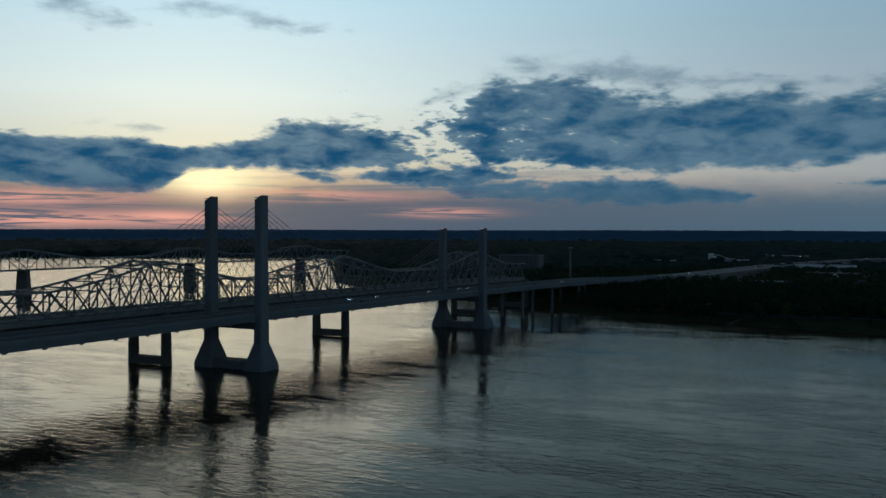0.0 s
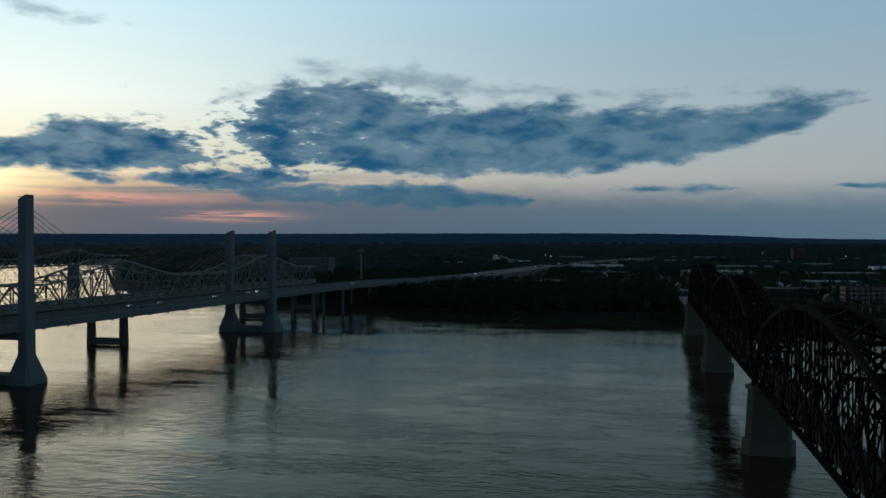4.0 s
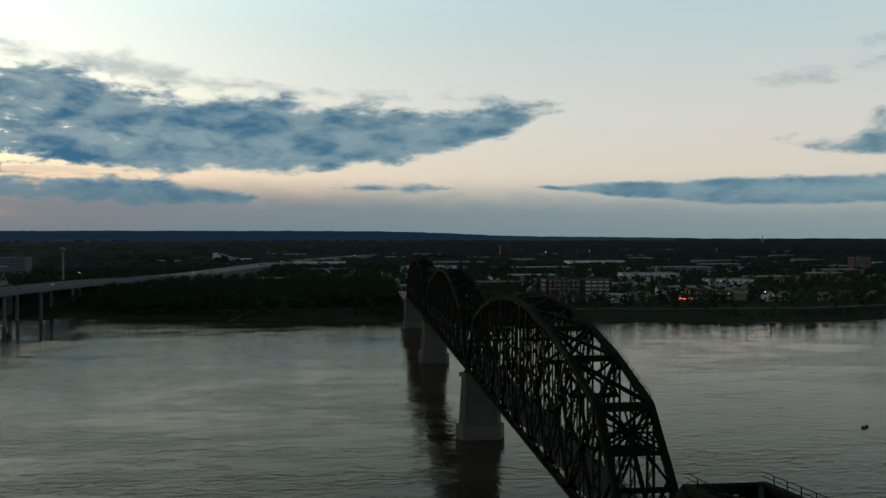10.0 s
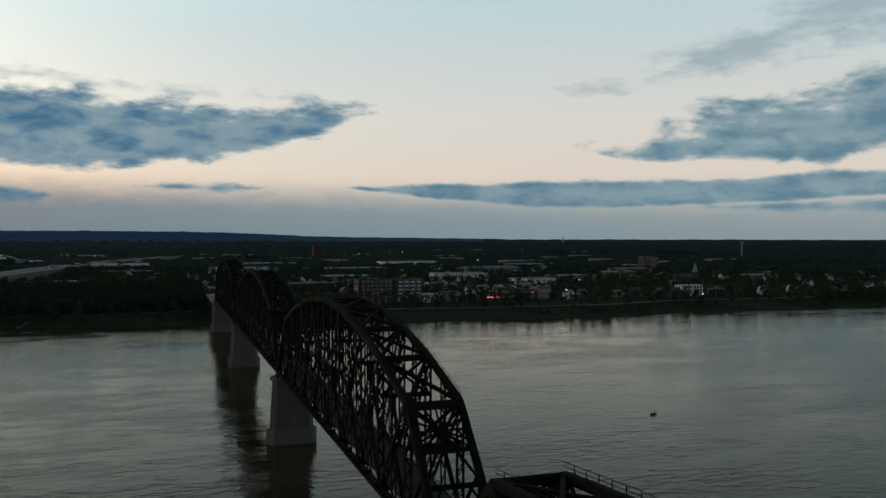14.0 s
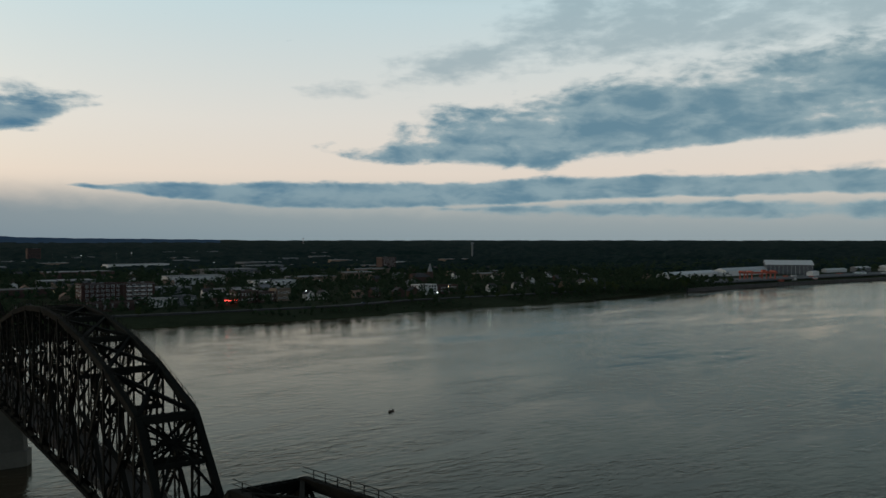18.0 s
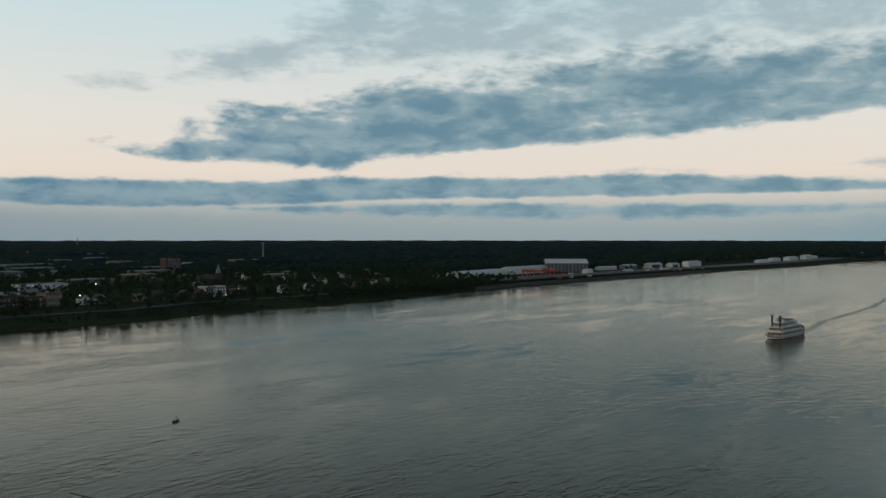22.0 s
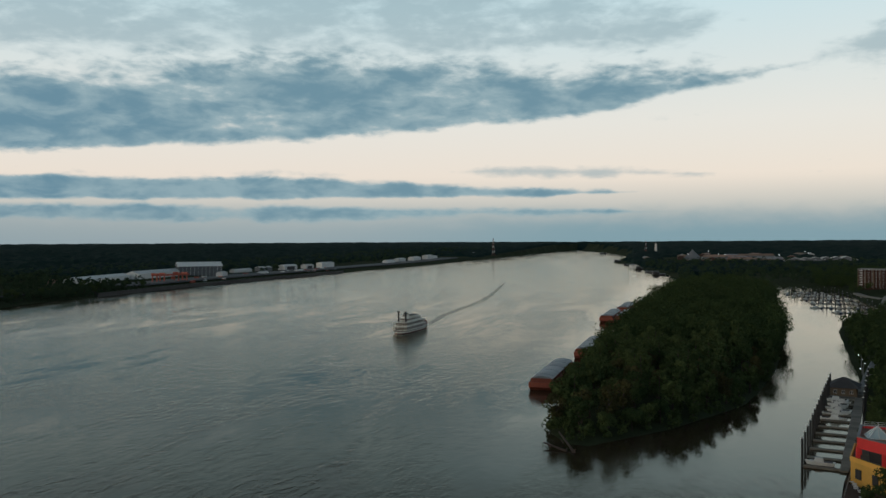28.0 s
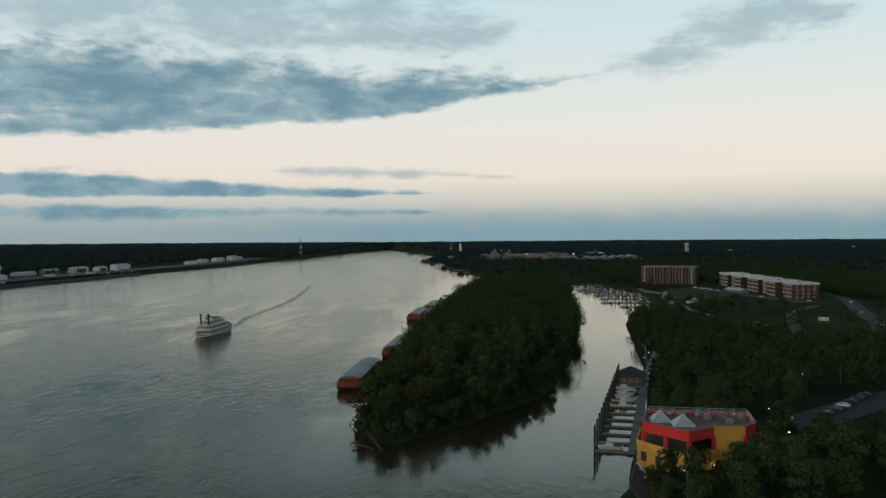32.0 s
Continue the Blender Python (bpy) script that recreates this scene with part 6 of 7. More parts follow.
def swell(name, rows, half, amp, label, mat=WATER):
    """Low ridges that stand on the water along a line."""
    bm = bmesh.new()
    prev = None
    rs_ = np.random.RandomState(3)
    for i, (x, y) in enumerate(rows):
        xb, yb = rows[min(len(rows) - 1, i + 1)]
        xa, ya = rows[max(0, i - 1)]
        L = math.hypot(xb - xa, yb - ya)
        nx, ny = (yb - ya) / L, -(xb - xa) / L
        fade = 1 - i / len(rows)
        ring = []
        for k in range(9):
            o = (k - 4) / 4 * half * (.1 + .5 * fade + 1.2 * fade * (1 - fade))
            z = .02 + (amp * fade * (.5 + .5 * math.cos(k * math.pi)) * rs_.uniform(.6, 1.2) if 0 < k < 8 else -.05)
            ring.append(bm.verts.new((x + nx * o, y + ny * o, z)))
        if prev:
            for k in range(8):
                bm.faces.new((prev[k], prev[k + 1], ring[k + 1], ring[k]))
        prev = ring
    me = done(name, bm, mat)
    me.polygons.foreach_set("use_smooth", [True] * len(me.polygons))
    return tagged(new(name, me), label, "wake", kind="stuff")


swell("wake", [(572 + i * 6, float(np.interp(572 + i * 6, [572, 677, 837, 951, 1300], [-79, -66, -60, -46, 8])) + .8 * math.sin(i * .5)) for i in range(110)], 5.5, .2, "long dark wake trailing behind the steamer", WAKE)
swell("bow_wave_south", [(522 + i * 2.5, -80 - i * .8) for i in range(34)], 1.2, .1, "low bow wave spreading from the steamer")
swell("bow_wave_north", [(522 + i * 2.5, -71 + i * .6) for i in range(34)], 1.2, .1, "low bow wave spreading from the steamer")


def drift_log(x, y, L, turn, label, up=0.0):
    t = thing("driftwood", label, "log", pose(x, y, 0, 0, 0, turn))
    part("trunk", tube(bmesh.new(), (-L / 2, 0, .1), (L / 2, 0, .35 + up), .45, .25, 8), BARK, t)
    part("branch", tube(bmesh.new(), (L * .2, 0, .3), (L * .32, .6, 1.5), .18, .08, 6), BARK, t)
    part("root", tube(bmesh.new(), (-L * .45, 0, .2), (-L * .5, -.4, 1.1), .22, .1, 6), BARK, t)
    return t


drift_log(139.7, 0, 3.2, 20, "dark drifting log in mid river")
drift_log(241, -232, 16, 25, "fallen bare trunk sliding into the river", 2.5)
drift_log(237, -229, 9, 60, "forked dead branch at the island's tip", 1.0)

# ---- the south bank: restaurant, docks, marina, flats, park ----
LAWN_PTS = [(966, -470), (967, -519), (791, -474), (825, -448)]
CLEARINGS = [(214, -325, 24), (250, -372, 24), (275, -395, 24), (285, -408, 18), (232, -366, 14), (535, -432, 26), (800, -482, 40), (880, -485, 60), (950, -490, 60), (560, -500, 34), (500, -480, 26), (620, -520, 40), (690, -560, 45), (740, -545, 60), (840, -535, 55), (930, -525, 50), (1045, -488, 52), (1060, -440, 40), (470, -495, 26), (650, -480, 24), (700, -450, 20), (860, -430, 24), (960, -430, 26)]

# restaurant: yellow ground floor, open red upper terrace, brown roof with glass pyramids
P1, P2, P3, P4, P5, P6, P7 = (213.5, -310.5), (201.5, -320.3), (207.3, -328), (208.3, -336.5), (212.5, -340.5), (225.2, -342.3), (228.4, -313.9)
REST = [P2, P3, P4, P5, P6, P7, P1]
LOWER = [(197.8, -318.7), (204.6, -328.7), (206.5, -338.0), (211.5, -342.5), (227, -344), (230, -312.6), (215.0, -309.0)]
rest = thing("waterfront_restaurant", "red and yellow waterfront restaurant with glass roof pyramids", "restaurant")
part("lower_wall", prism(bmesh.new(), LOWER, 1.5, 7.6), YELLOW, rest, "ochre yellow ground floor wall")
# solid dark core stands in for the shade inside the open terrace
part("upper_core", prism(bmesh.new(), grown(REST, -2.6), 7.8, 13.2), DARK, rest, "solid dark block painting the shade behind the terrace openings")
part("terrace_floor", prism(bmesh.new(), grown(LOWER, -.3), 7.6, 7.85), WOOD, rest)


def band(name, p, q, z0, z1, th, mat, label=""):
    d = Vector((q[0] - p[0], q[1] - p[1])).normalized()
    nx, ny = -d.y * th / 2, d.x * th / 2
    return part(name, prism(bmesh.new(), [(p[0] - nx, p[1] - ny), (q[0] - nx, q[1] - ny), (q[0] + nx, q[1] + ny), (p[0] + nx, p[1] + ny)], z0, z1), mat, rest, label)


EDGE = [P1, P2, P3, P4, P5, P6, P7]
for p, q in zip(LOWER, LOWER[1:] + LOWER[:1]):
    band("terrace_parapet", p, q, 7.5, 8.7, .4, YELLOW)
for i, (p, q) in enumerate(zip(EDGE, EDGE[1:] + EDGE[:1])):
    band("fascia", p, q, 11.2, 14.0, .5, YELLOW if i == 2 else RED, "deep red stucco fascia" if i != 2 else "yellow stucco corner wall")
    n = max(1, int(math.hypot(q[0] - p[0], q[1] - p[1]) / 6.5))
    for k in range(n):
        x, y = p[0] + (q[0] - p[0]) * k / n, p[1] + (q[1] - p[1]) * k / n
        part("post", boxed(x - .5, y - .5, 7.8, x + .5, y + .5, 11.4, bevel=.06), RED, rest, "square red post")
    if i == 2:
        band("corner_wall", p, q, 7.8, 11.2, .6, YELLOW)
    band("coping", p, q, 14.0, 14.25, .7, ROOF_WHITE)
part("roof", prism(bmesh.new(), grown(REST, -.2), 13.0, 13.35), ROOF_BROWN, rest, "brown gravel roof")
for cx, cy, r in ((217.5, -315.8, 2.7), (212.5, -321.0, 2.9)):
    py = bmesh.new()
    base = [py.verts.new((cx + a * r, cy + b * r, 13.4)) for a, b in ((-1, -1), (1, -1), (1, 1), (-1, 1))]
    tip = py.verts.new((cx, cy, 16.2))
    py.faces.new(base[::-1])
    for k in range(4):
        py.faces.new((base[k], base[(k + 1) % 4], tip))
    sky = part("skylight", py, SKYLIGHT, rest, "glass pyramid skylight")
    for k, (a, b) in enumerate(((-1, -1), (1, -1), (1, 1), (-1, 1))):
        part("glazing_bar", tube(bmesh.new(), (cx + a * r, cy + b * r, 13.45), (cx, cy, 16.25), .12, n=5), WHITE, sky)
        c, d = ((-1, -1), (1, -1), (1, 1), (-1, 1))[(k + 1) % 4]
        part("glazing_bar", tube(bmesh.new(), (cx + a * r, cy + b * r, 13.45), (cx + c * r, cy + d * r, 13.45), .12, n=5), WHITE, sky)
        part("glazing_bar", tube(bmesh.new(), (cx + (a + c) / 2 * r, cy + (b + d) / 2 * r, 13.45), (cx, cy, 16.25), .08, n=5), WHITE, sky)
for x, y in ((222, -323), (218, -329), (221, -334), (214, -334), (224, -328), (220, -339)):
    part("roof_unit", boxed(x - 1.1, y - .8, 13.35, x + 1.1, y + .8, 14.7, bevel=.1), GREY_STEEL, rest)
rs = np.random.RandomState(71)
for k in range(9):
    x, y = 226.0 - rs.uniform(0, 2.5) - k * .1, -317.5 - k * 2.5
    bm = tube(bmesh.new(), (x, y, 14.05), (x, y, 14.12), .75, n=9)
    tube(bm, (x, y, 13.35), (x, y, 14.05), .08, n=5)
    part("roof_table", bm, WHITE if k % 3 else GREY_STEEL, rest, "round white roof terrace table")
    part("planter", boxed(x - 1.9, y - 1.2, 13.35, x - 1.2, y - .2, 14.0, bevel=.06), WOOD, rest)
for a, b in (((212.8, -340), (224.8, -341.8)), ((224.8, -341.8), (228, -314.5))):
    rl = bmesh.new()
    for dz in (14.7, 15.2):
        tube(rl, (*a, dz), (*b, dz), .05, n=4)
    for k in range(9):
        x, y = a[0] + (b[0] - a[0]) * k / 8, a[1] + (b[1] - a[1]) * k / 8
        tube(rl, (x, y, 13.3), (x, y, 15.2), .05, n=4)
    part("roof_rail", rl, WHITE, rest)
A1, A2 = LOWER[6], LOWER[0]
d12 = Vector((A2[0] - A1[0], A2[1] - A1[1])).normalized()
for k in range(3):
    x, y = A1[0] + d12.x * (3 + k * 6), A1[1] + d12.y * (3 + k * 6)
    ang = math.degrees(math.atan2(d12.y, d12.x))
    part("door_opening", boxed(-1.0, -.25, 3.4, 1.0, .25, 5.9), DARK, rest, m=pose(x, y, 0, 0, 0, ang))
    part("wall_lamp", boxed(-.16, -.6, 0, .16, -.35, .4, bevel=.06), LAMP_WARM, rest, "lit wall lantern", m=pose(x + d12.x * 2, y + d12.y * 2, 5.2, 0, 0, ang + 180))
for x, y in ((199.6, -322.3), (202.6, -326.8), (205.4, -331.6)):
    part("wall_lamp", boxed(x - .18, y - .18, 4.7, x + .18, y + .18, 5.2, bevel=.06), LAMP_WARM, rest, "lit wall lantern")
part("poster", boxed(-1.4, -.4, 6.3, 1.4, -.28, 7.6), WHITE, rest, m=pose(A1[0] + d12.x * 9, A1[1] + d12.y * 9, 0, 0, 0, math.degrees(math.atan2(d12.y, d12.x)) + 180))

# lower terrace behind the river wall
wall = thing("river_wall", "dark stained concrete river wall with a terrace", "wall")
part("wall_face", prism(bmesh.new(), [(150, -304.5), (150, -312), (190, -313), (194, -318), (212, -307), (229, -312), (236, -316.5), (236, -313.2), (197, -304.0)], -2, 2.6), WALL_BROWN, wall)
rl = bmesh.new()
for k in range(15):
    x, y = 197 + k * 2.75, -304.6 - k * .64
    tube(rl, (x, y, 2.5), (x, y, 3.6), .06, n=4)
tube(rl, (197, -304.6, 3.6), (236, -313.6, 3.6), .05, n=4)
tube(rl, (197, -304.6, 3.1), (236, -313.6, 3.1), .05, n=4)
part("guard_rail", rl, GREY_STEEL, wall)
rs = np.random.RandomState(15)
for i in range(10):
    x, y = 196.5 + i * 1.5, -309.0 + i * .12 + rs.uniform(-1, 1)
    t = thing("terrace_table", "small white cafe table on the river terrace", "table", pose(x, y, 2.6), "terrace tables")
    part("table_top", tube(bmesh.new(), (0, 0, .7), (0, 0, .76), .6, n=10), WHITE, t)
    part("leg", tube(bmesh.new(), (0, 0, 0), (0, 0, .7), .06, n=6), DARK, t)

# floating dock with finger piers and tall mooring piles
DA, DB = Vector((231, -310.5)), Vector((376, -340))
dv = (DB - DA).normalized()
dn = Vector((-dv.y, dv.x))
dock = thing("floating_dock", "grey plank floating dock with finger piers", "dock", pose(DA.x, DA.y, 0, 0, 0, math.degrees(math.atan2(dv.y, dv.x))))
for i in range(36):
    part("dock_plank_section", boxed(i * 4.1, -1.6, .1, i * 4.1 + 4.0, 1.6, .62, bevel=.04), WOOD, dock)
for i in range(11):
    x = 1.0 + i * 11.5
    part("finger_pier", boxed(x, 1.6, .1, x + 1.5, 11.0, .55, bevel=.04), WOOD, dock)
    part("float", boxed(x + .2, 3, -.5, x + 1.3, 10.6, .1), DARK, dock)
for i in range(15):
    p = DA + dv * (1.5 + i * 9.2) + dn * 11.3
    t = thing("mooring_pile", "tall dark steel mooring pile", "pile", pose(p.x, p.y, 0), "mooring piles")
    part("shaft", tube(bmesh.new(), (0, 0, -3), (0, 0, 8.2), .36, .33, 9), DARK, t)
    part("cap", tube(bmesh.new(), (0, 0, 8.2), (0, 0, 8.6), .38, .1, 9), WHITE, t)
for i in range(7):
    p = DA + dv * (70 + i * 13) - dn * 2.6
    t = thing("mooring_pile", "tall dark steel mooring pile", "pile", pose(p.x, p.y, 0), "mooring piles")
    part("shaft", tube(bmesh.new(), (0, 0, -3), (0, 0, 9.4), .36, .33, 9), DARK, t)
    part("cap", tube(bmesh.new(), (0, 0, 9.4), (0, 0, 9.8), .38, .1, 9), WHITE, t)
dh = DA + dv * 128 + dn * 6
hut = thing("dock_house", "tan floating dock house with a dark hipped roof", "dock house", pose(dh.x, dh.y, 0, 0, 0, math.degrees(math.atan2(dv.y, dv.x))))
part("pontoon", boxed(-8, -6.5, -.6, 8, 6.5, .6), DARK_CONCRETE, hut)
part("wall", boxed(-6, -5, .6, 6, 5, 4.0), TAN, hut)
part("roof", boxed(-7.4, -6.4, 4.0, 7.4, 6.4, 7.4, .12), ROOF_DARK, hut)
for s in (-3, 0, 3):
    part("window", window_mesh(1.3, 1.4, WHITE), None, hut, m=pose(-6, s, 1.6, 0, 0, -90))
gang = thing("gangway", "long grey gangway up to the bank", "gangway")
g = bmesh.new()
e = DB + dv * 48
tube(g, (DB.x, DB.y, .7), (e.x, e.y - 4, 6), .25, n=5)
part("deck", prism(bmesh.new(), [(DB.x, DB.y - 1.2), (e.x, e.y - 5.2), (e.x, e.y - 2.8), (DB.x, DB.y + 1.2)], .3, .8, lambda x, y: 5.2 * (x - DB.x) / (e.x - DB.x)), GREY_STEEL, gang)
part("rail", g, GREY_STEEL, gang)


def motor_boat(x, y, turn, L=7.5, label="white moored motor boat", hullm=None):
    t = thing("motor_boat", label, "boat", pose(x, y, 0, 0, 0, turn), "moored boats")
    W = L * .34
    pts = [(L / 2, 0), (L * .28, W * .42), (0, W / 2), (-L / 2, W * .46), (-L / 2, -W * .46), (0, -W / 2), (L * .28, -W * .42)]
    bm = bmesh.new()
    lo = [bm.verts.new((px * .86, py * .7, -.3)) for px, py in pts]
    hi = [bm.verts.new((px, py, .95 + .35 * max(0, px / L))) for px, py in pts]
    for i in range(7):
        bm.faces.new((lo[i], lo[(i + 1) % 7], hi[(i + 1) % 7], hi[i]))
    bm.faces.new(lo[::-1]), bm.faces.new(hi)
    part("hull", bm, hullm or WHITE, t)
    part("cabin", boxed(-L * .12, -W * .32, .95, L * .2, W * .32, 2.0, .8), WHITE, t)
    part("windscreen", boxed(L * .02, -W * .28, 1.45, L * .22, W * .28, 1.85, .8), PANE, t)
    part("cockpit", boxed(-L * .42, -W * .3, .97, -L * .14, W * .3, 1.1), DARK, t)
    return t


ang = math.degrees(math.atan2(dn.y, dn.x))
for i, (d_, o) in enumerate(((6.5, 7), (83, 7), (89, 6), (95, 8), (101, 7), (107, 6), (112, 8), (73, 7))):
    p = DA + dv * d_ + dn * o
    motor_boat(p.x, p.y, ang + 180 * (i % 2), random.uniform(6.5, 9.5), "white motor boat tied to a finger pier")

# marina: boats, slips and piles at the channel's head
slips = thing("marina_docks", "rows of marina docks at the channel's head", "dock")
spots = []
for r in range(6):
    x0, x1 = 770 + r * 52, 0
    yb = float(np.interp(x0, [770, 1080], [-386, -372]))
    part("walkway", boxed(x0, -430, .1, x0 + 2.4, yb, .6), WOOD, slips)
    for k in range(7):
        yy = -426 + k * 7.5
        if yy < yb - 3:
            part("finger", boxed(x0 + 2.4, yy, .1, x0 + 12, yy + 1, .55), WOOD, slips)
            part("finger", boxed(x0 - 10, yy, .1, x0, yy + 1, .55), WOOD, slips)
            spots += [(x0 + 7, yy + 3.8), (x0 - 5, yy + 3.8)]
            for xx in (x0 + 12.5, x0 - 10.5):
                t = thing("mooring_pile", "dark timber marina pile", "pile", pose(xx, yy + .5, 0), "marina piles")
                part("shaft", tube(bmesh.new(), (0, 0, -3), (0, 0, 7.5), .34, .3, 7), DARK, t)
                part("cap", tube(bmesh.new(), (0, 0, 7.5), (0, 0, 7.8), .36, .1, 7), WHITE, t)
rs = np.random.RandomState(8)
base_boats = [motor_boat(770, -390, 10, 9, "white cabin cruiser in the marina"), motor_boat(820, -380, 100, 11, "long white houseboat in the marina"), motor_boat(1005, -374, 170, 8, "blue-hulled cruiser in the marina", BLUE_CAR)]
for x, y in spots:
    if rs.rand() < .75:
        copy_thing(base_boats[int(rs.randint(3))], pose(x, y, 0, 0, 0, rs.choice([0, 180]) + rs.uniform(-3, 3)))

# eight-storey brick apartment slab
slab = block("apartment_tower", "eight-storey brick slab of flats with pale window bays", "apartments", plan(1043, -488, 18, 65, -25 + 0.0), 6.5, 28, DARK_BRICK, WHITE, 8, (3, 1), (2, 1.6), WHITE, units=4, sides=(), rim=False)

part("cornice", prism(bmesh.new(), grown([(x - 1043, y + 488) for x, y in plan(1043, -488, 18, 65, -25)], .4), 21.4, 22.2), ROOF_WHITE, slab, "white roof edge")
corners = [(x - 1043, y + 488) for x, y in plan(1043, -488, 18, 65, -25)]
pw, qw = corners[3], corners[0]
windows_on(slab, pw, qw, 1.0, 8, 2.68, 16, 1.3, 1.5, WHITE, .03)
dwn = Vector((qw[0] - pw[0], qw[1] - pw[1])).normalized()
out = Vector((dwn.y, -dwn.x))
for k in range(9):
    f = (k + .5) / 9
    x, y = pw[0] + (qw[0] - pw[0]) * f, pw[1] + (qw[1] - pw[1]) * f
    for s in range(8):
        part("balcony", boxed(-1.5, -.9, 0, 1.5, .9, .8, bevel=.04), BRICK if k not in (0, 8) else WHITE, slab, m=pose(x + out.x * .9, y + out.y * .9, .9 + s * 2.68, 0, 0, math.degrees(math.atan2(dwn.y, dwn.x))))
for f in (0.004, .12, .25, .37, .5, .63, .75, .88, .996):
    x, y = pw[0] + (qw[0] - pw[0]) * f, pw[1] + (qw[1] - pw[1]) * f
    part("pilaster", boxed(-.3, -.5, -.5, .3, .5, 21.6), TAN, slab, m=pose(x + out.x * .3, y + out.y * .3, 0, 0, 0, math.degrees(math.atan2(dwn.y, dwn.x))))

# long stepped condominium row
cd = Vector((771 - 1014, -552 + 550)).normalized()
cn = Vector((cd.y, -cd.x))
for i in range(9):
    c = Vector((1014, -550)) + cd * (13 + i * 27.0) + Vector((0, (-3, 2, -2, 3)[i % 4]))
    flat_row = block("condominium", "four-storey brick and cream condominium under a white roof", "apartments", plan(c.x, c.y, 27, 24, math.degrees(math.atan2(cd.y, cd.x)) + 180), 7, 21.0 + (i % 2) * .8, (BRICK, DARK_BRICK, TAN, DARK_BRICK)[i % 4], WHITE, 4, (7, 4), (2.2, 1.9), WHITE, "condominium row", 2, sides=(2, 3) if i == 8 else (2,), rim=False)
    part("cornice", prism(bmesh.new(), grown(plan(0, 0, 27, 24, math.degrees(math.atan2(cd.y, cd.x)) + 180), .6), 13.5 + (i % 2) * .8, 15.2 + (i % 2) * .8), WHITE, flat_row, "white overhanging cornice")

# parking strip with cars, clubhouse, billboard, ruin
rs = np.random.RandomState(28)
strip("car_park", dense([(960, -500), (860, -512), (770, -530), (715, -536)], 10), 9, "grey car park in front of the flats", ASPHALT)
strip("path_park", dense([(932, -461), (850, -442), (742, -436), (680, -427), (606, -428)], 8), 2.2, "pale curving park path", PATH_PALE)
strip("path_marina", dense([(1010, -446), (960, -446), (900, -452)], 8), 3.0, "pale marina path", PATH_PALE)
strip("road_south", dense([(430, -470), (470, -491), (545, -520), (605, -536), (735, -578), (900, -610), (1200, -640)], 14), 6, "grey road across the park", ASPHALT)
strip("road_lane", dense([(470, -445), (513, -456), (560, -470), (620, -490), (684, -532)], 10), 3.5, "narrow grey lane", ASPHALT)
strip("car_park_restaurant", dense([(238, -356), (252, -372), (280, -402), (300, -430)], 8), 8, "dark car park behind the restaurant", ASPHALT)
for i in range(18):
    f = rs.rand()
    x, y = 960 - 240 * f, -500 - 35 * f + rs.choice([-6, 6])
    copy_thing(CARS[int(rs.randint(2))], pose(x, y, lh(x, y) + .7, 0, 0, 80 + rs.uniform(-8, 8)))
for i in range(8):
    x, y = 243 + i * 6.2, -361 - i * 5.0 + rs.choice([-5, 5])
    copy_thing(CARS[int(rs.randint(2))], pose(x, y, lh(x, y) + .8, 0, 0, 40 + rs.uniform(-6, 6)))
for x, y, a in ((604, -534, -18), (520, -511, 160), (466, -488, -20), (700, -566, 160)):
    copy_thing(CARS[2], pose(x, y, lh(x, y) + .75, 0, 0, a))
shed(752, -474, 24, 14, 4.5, -25, BRICK, BRICK, "low red-roofed park clubhouse")
shed(868, -520, 34, 9, 2.8, 12, GREYWALL, WHITE, "white flat garage row")
shed(768, -452, 14, 5, 2.6, -40, WHITE, WHITE, "small white pavilion by the path")
bb = thing("billboard", "white roadside billboard on steel posts", "billboard", Matrix.LocRotScale((540, -483, 7.2), Euler((0, 0, radians(65))), (.62, .62, .62)))
part("panel", boxed(-5, -.25, 4.5, 5, .25, 8.2, bevel=.05), WHITE, bb)
for x in (-3, 3):
    part("post", tube(bmesh.new(), (x, .4, -1), (x, .4, 7.5), .25, n=7), GREY_STEEL, bb)
part("faded_print", boxed(-3.6, -.3, 5.6, -1.6, -.24, 7.0), GREYWALL, bb)
part("faded_print", boxed(.6, -.3, 5.4, 2.6, -.24, 7.2), GREYWALL, bb)
ruin = thing("ruined_wall", "pale broken walls of an old ruin", "ruin", pose(540, -434, 6, 0, 0, 60))
for i in range(5):
    part("wall_piece", boxed(-14 + i * 6, -.5, -1, -10 + i * 6, .5, 2.2 + (i * 1.7) % 2, .95), STONE, ruin)

# works on the far side upstream
rs = np.random.RandomState(19)
for i in range(22):
    x, y = rs.uniform(1850, 2500), rs.uniform(-640, -150)
    shed(x, y, rs.uniform(30, 80), rs.uniform(12, 18), rs.uniform(7, 10), rs.uniform(-15, 15), [TAN, BRICK, GREYWALL, WHITE][i % 4], [ROOF_WHITE, ROOF_BROWN, TAN, ROOF_WHITE][i % 4], "works shed in the upstream yards")
for i in range(16):
    x, y = rs.uniform(1900, 2420), rs.uniform(-450, -300)
    shed(x, y, rs.uniform(30, 60), rs.uniform(16, 26), rs.uniform(9, 13), rs.uniform(60, 120), [TAN, PINK, GREYWALL, PINK][i % 4], [ROOF_WHITE, PINK, ROOF_BROWN, PINK][i % 4], "dusty pink-tan plant building in the upstream yards")
for i in range(6):
    shed(1800 + i * 22, -470 - i * 22, 18, 44, 9, -8 + i * 3, GREYWALL, WHITE, "long white-roofed store in the upstream yards")
dome = thing("cement_dome", "grey conical storage dome", "dome", pose(2300, -275, 10))
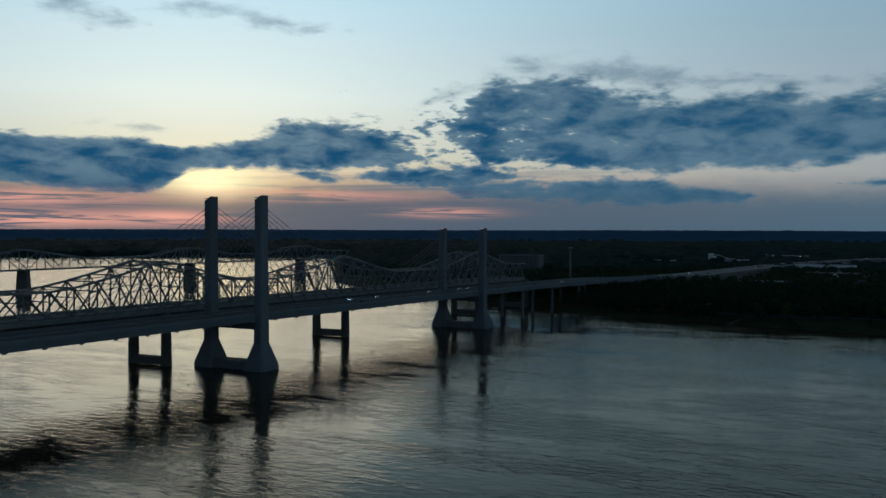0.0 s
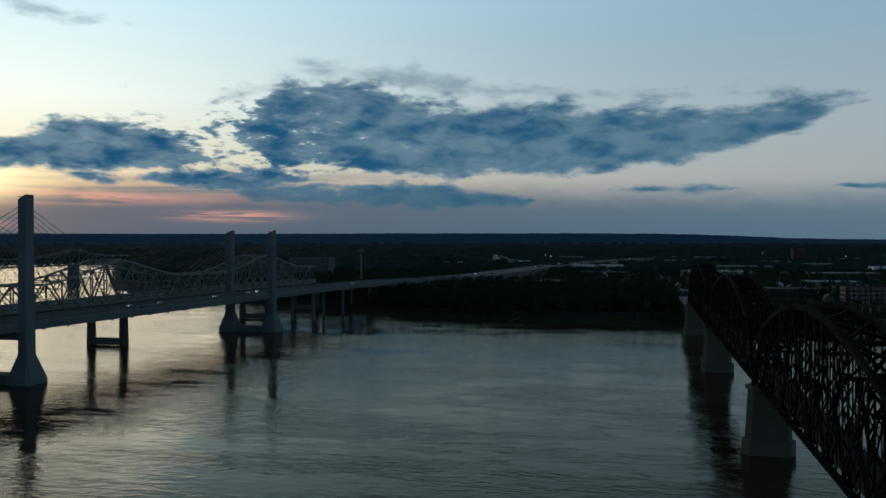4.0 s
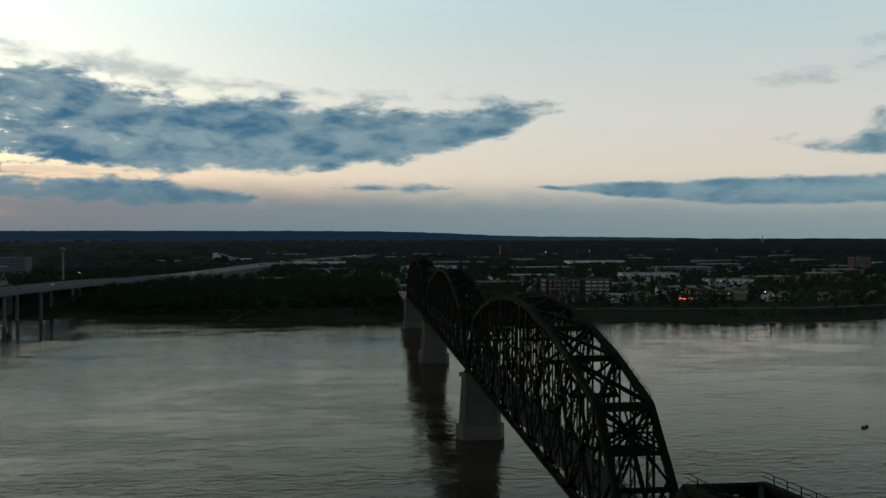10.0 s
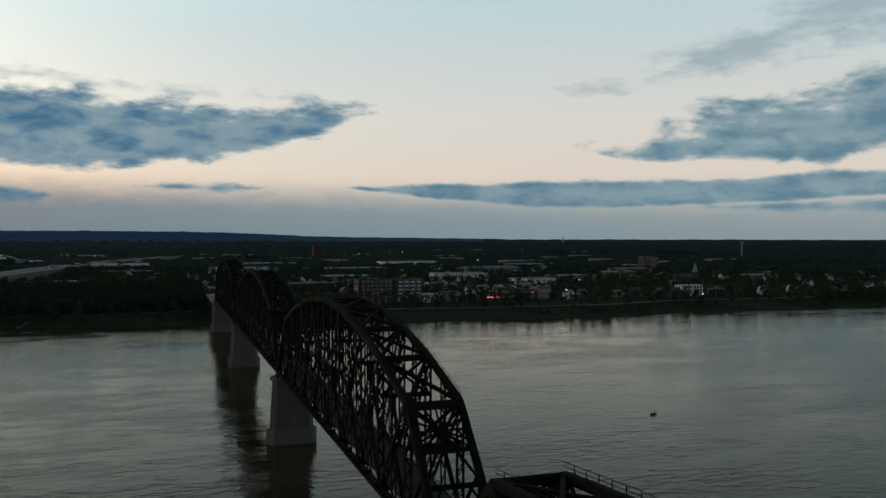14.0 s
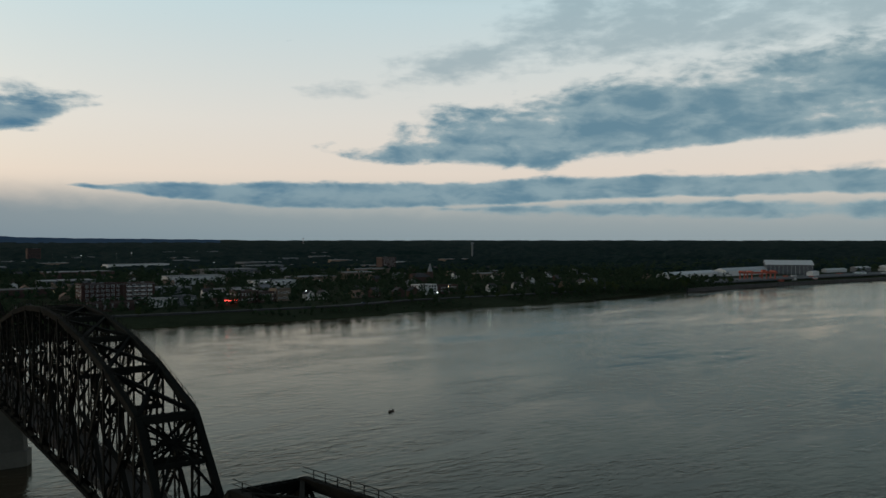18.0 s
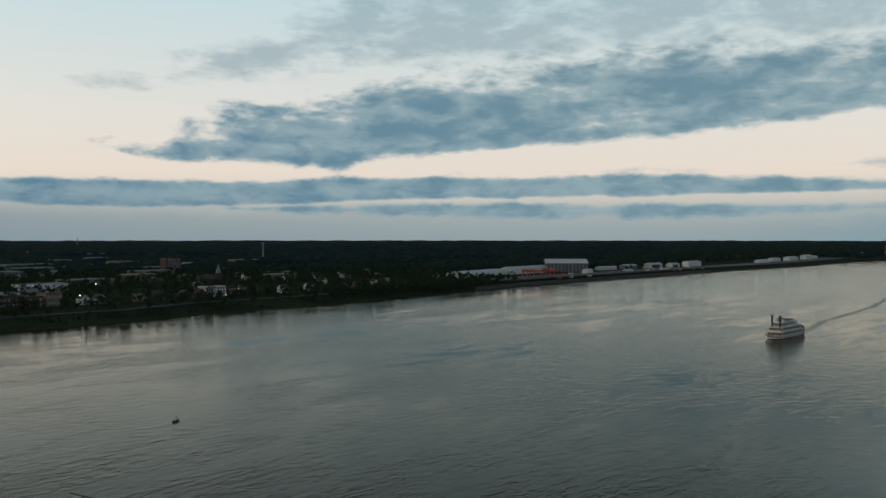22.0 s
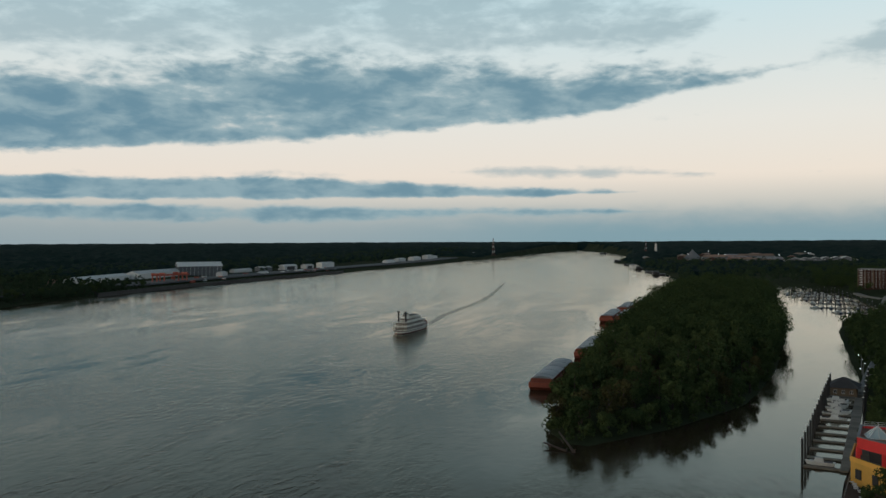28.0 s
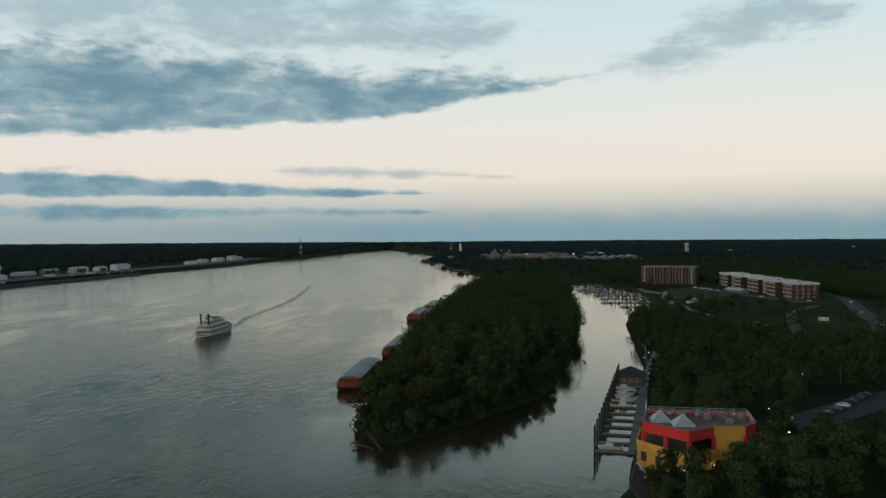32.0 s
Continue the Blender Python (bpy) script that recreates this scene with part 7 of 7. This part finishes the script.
part("cone", tube(bmesh.new(), (0, 0, -1), (0, 0, 22), 26, 2, 20), GREYWALL, dome)
part("cap", tube(bmesh.new(), (0, 0, 22), (0, 0, 25), 2.2, 1.6, 10), GREY_STEEL, dome)
for i in range(10):
    x, y = rs.uniform(1900, 2500), rs.uniform(-600, -180)
    copy_thing(high, pose(x, y, lh(x, y) - 2, 0, 0, rs.uniform(0, 360)))
for i in range(9):
    x, y = rs.uniform(2300, 3000), rs.uniform(-1600, -800)
    shed(x, y, rs.uniform(12, 28), 10, 7, rs.uniform(-40, 40), WHITE, ROOF_WHITE, "pale distant house roof among the woods")
jet = thing("loading_jetty", "dark timber loading jetties on the far bank", "jetty")
for x, y in ((1520, -222), (1640, -196), (1790, -170), (2050, -128), (2280, -90)):
    part("platform", boxed(x - 24, y - 5, .8, x + 24, y + 9, 2.2), DARK, jet)
    for k in range(5):
        part("pile", tube(bmesh.new(), (x - 20 + k * 10, y + 8, -2), (x - 20 + k * 10, y + 8, 5), .6, n=6), DARK, jet)

# park lamps
LAMP_P = lamp_model(7.0, LAMP_WHITE, 0.15)
LAMP_P.matrix_world = pose(236, -352, lh(236, -352))
for x, y in ((428, -349), (415, -347), (400, -345), (385, -342), (382, -412), (298, -385), (315, -404), (200, -351), (176, -314), (320, -409), (205, -346), (470, -430), (560, -470)):
    copy_thing(LAMP_P, pose(x, y, lh(x, y), 0, 0, rs.uniform(0, 360)))

# trees on the south bank
for x, y, k, s in ((188, -315, 5, .45), (192, -321, 5, .42), (196, -328, 5, .5), (198, -333, 5, .9), (202, -339, 3, .8), (207, -344, 3, .85), (184, -325, 5, .8), (178, -319, 5, .75), (174, -311, 5, .7), (188, -333, 3, .75), (194, -341, 3, .85), (178, -330, 3, .75), (168, -316, 5, .9), (182, -341, 3, .9), (214, -349, 5, .7), (222, -353, 5, .65), (200, -349, 3, .7), (232, -346, 5, .7)):
    tree(x, y, k, s, "bushy green tree crowding the restaurant's walls", "park trees")
bx = np.array(BUILT)
cl = np.array(CLEARINGS)


def south_ok(x, y, d):
    edge = float(np.interp(y, [-520, -450, -431, -410, -390, -362], [420, 432, 440, 505, 580, 640]))
    if edge < x < 1000 and -590 < y and (d > 30 or x > 650) and (x * 3.7 + y * 1.9) % 7 > 0.5:
        return False
    if d < 4 or np.any((cl[:, 0] - x) ** 2 + (cl[:, 1] - y) ** 2 < (cl[:, 2] - 3) ** 2):
        return False
    return free(x, y, 3)


sb = spread_points(16000, 120, 1500, -760, -305, 7.0, lambda x, y, d: y < -306 - (x - 190) * .12 and south_ok(x, y, d), 33)
sb.sort(key=lambda p: math.hypot(p[0] - 150, p[1] + 330))
seen_sb = [p for p in sb if math.degrees(math.atan2(p[0] - EYE[0], p[1] - EYE[1])) < 121]
for i, (x, y) in enumerate(seen_sb[:106]):
    k = random.choice([0, 1, 3, 5, 2] if dist1(x, y) > 12 else [3, 5, 1])
    tree(x, y, k, random.uniform(0.6, 0.9), "leafy green tree in the riverside park", "park trees")
wood_mesh("park_woods", seen_sb[106:3200], "dense dark trees of the riverside park", 8, 14, 7, 34, cards=32, size=1.05)
far_sb = spread_points(5000, 1150, 2100, -900, -180, 15, lambda x, y, d: d > 8 and free(x, y, 3) and math.hypot(x - EYE[0], y - EYE[1]) < 2000 and not (y > -360 and x < 1200), 35)
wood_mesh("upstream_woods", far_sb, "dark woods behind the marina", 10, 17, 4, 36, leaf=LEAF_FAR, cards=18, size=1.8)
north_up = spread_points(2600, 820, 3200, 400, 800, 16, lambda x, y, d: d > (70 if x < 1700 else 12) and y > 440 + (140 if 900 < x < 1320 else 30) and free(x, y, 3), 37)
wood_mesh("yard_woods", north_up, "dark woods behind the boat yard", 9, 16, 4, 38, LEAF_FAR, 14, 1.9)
lawn = bmesh.new()
vs = [lawn.verts.new((x, y, lh(x, y) + .45)) for x, y in LAWN_PTS]
us = [lawn.verts.new((v.co.x, v.co.y, v.co.z - 1.5)) for v in vs]
lawn.faces.new(vs), lawn.faces.new(us)
for i in range(4):
    lawn.faces.new((vs[i], vs[(i + 1) % 4], us[(i + 1) % 4], us[i]))
tagged(new("lawn", done("lawn", lawn, LAWN)), "mown green lawn before the flats", "lawn", kind="structure")
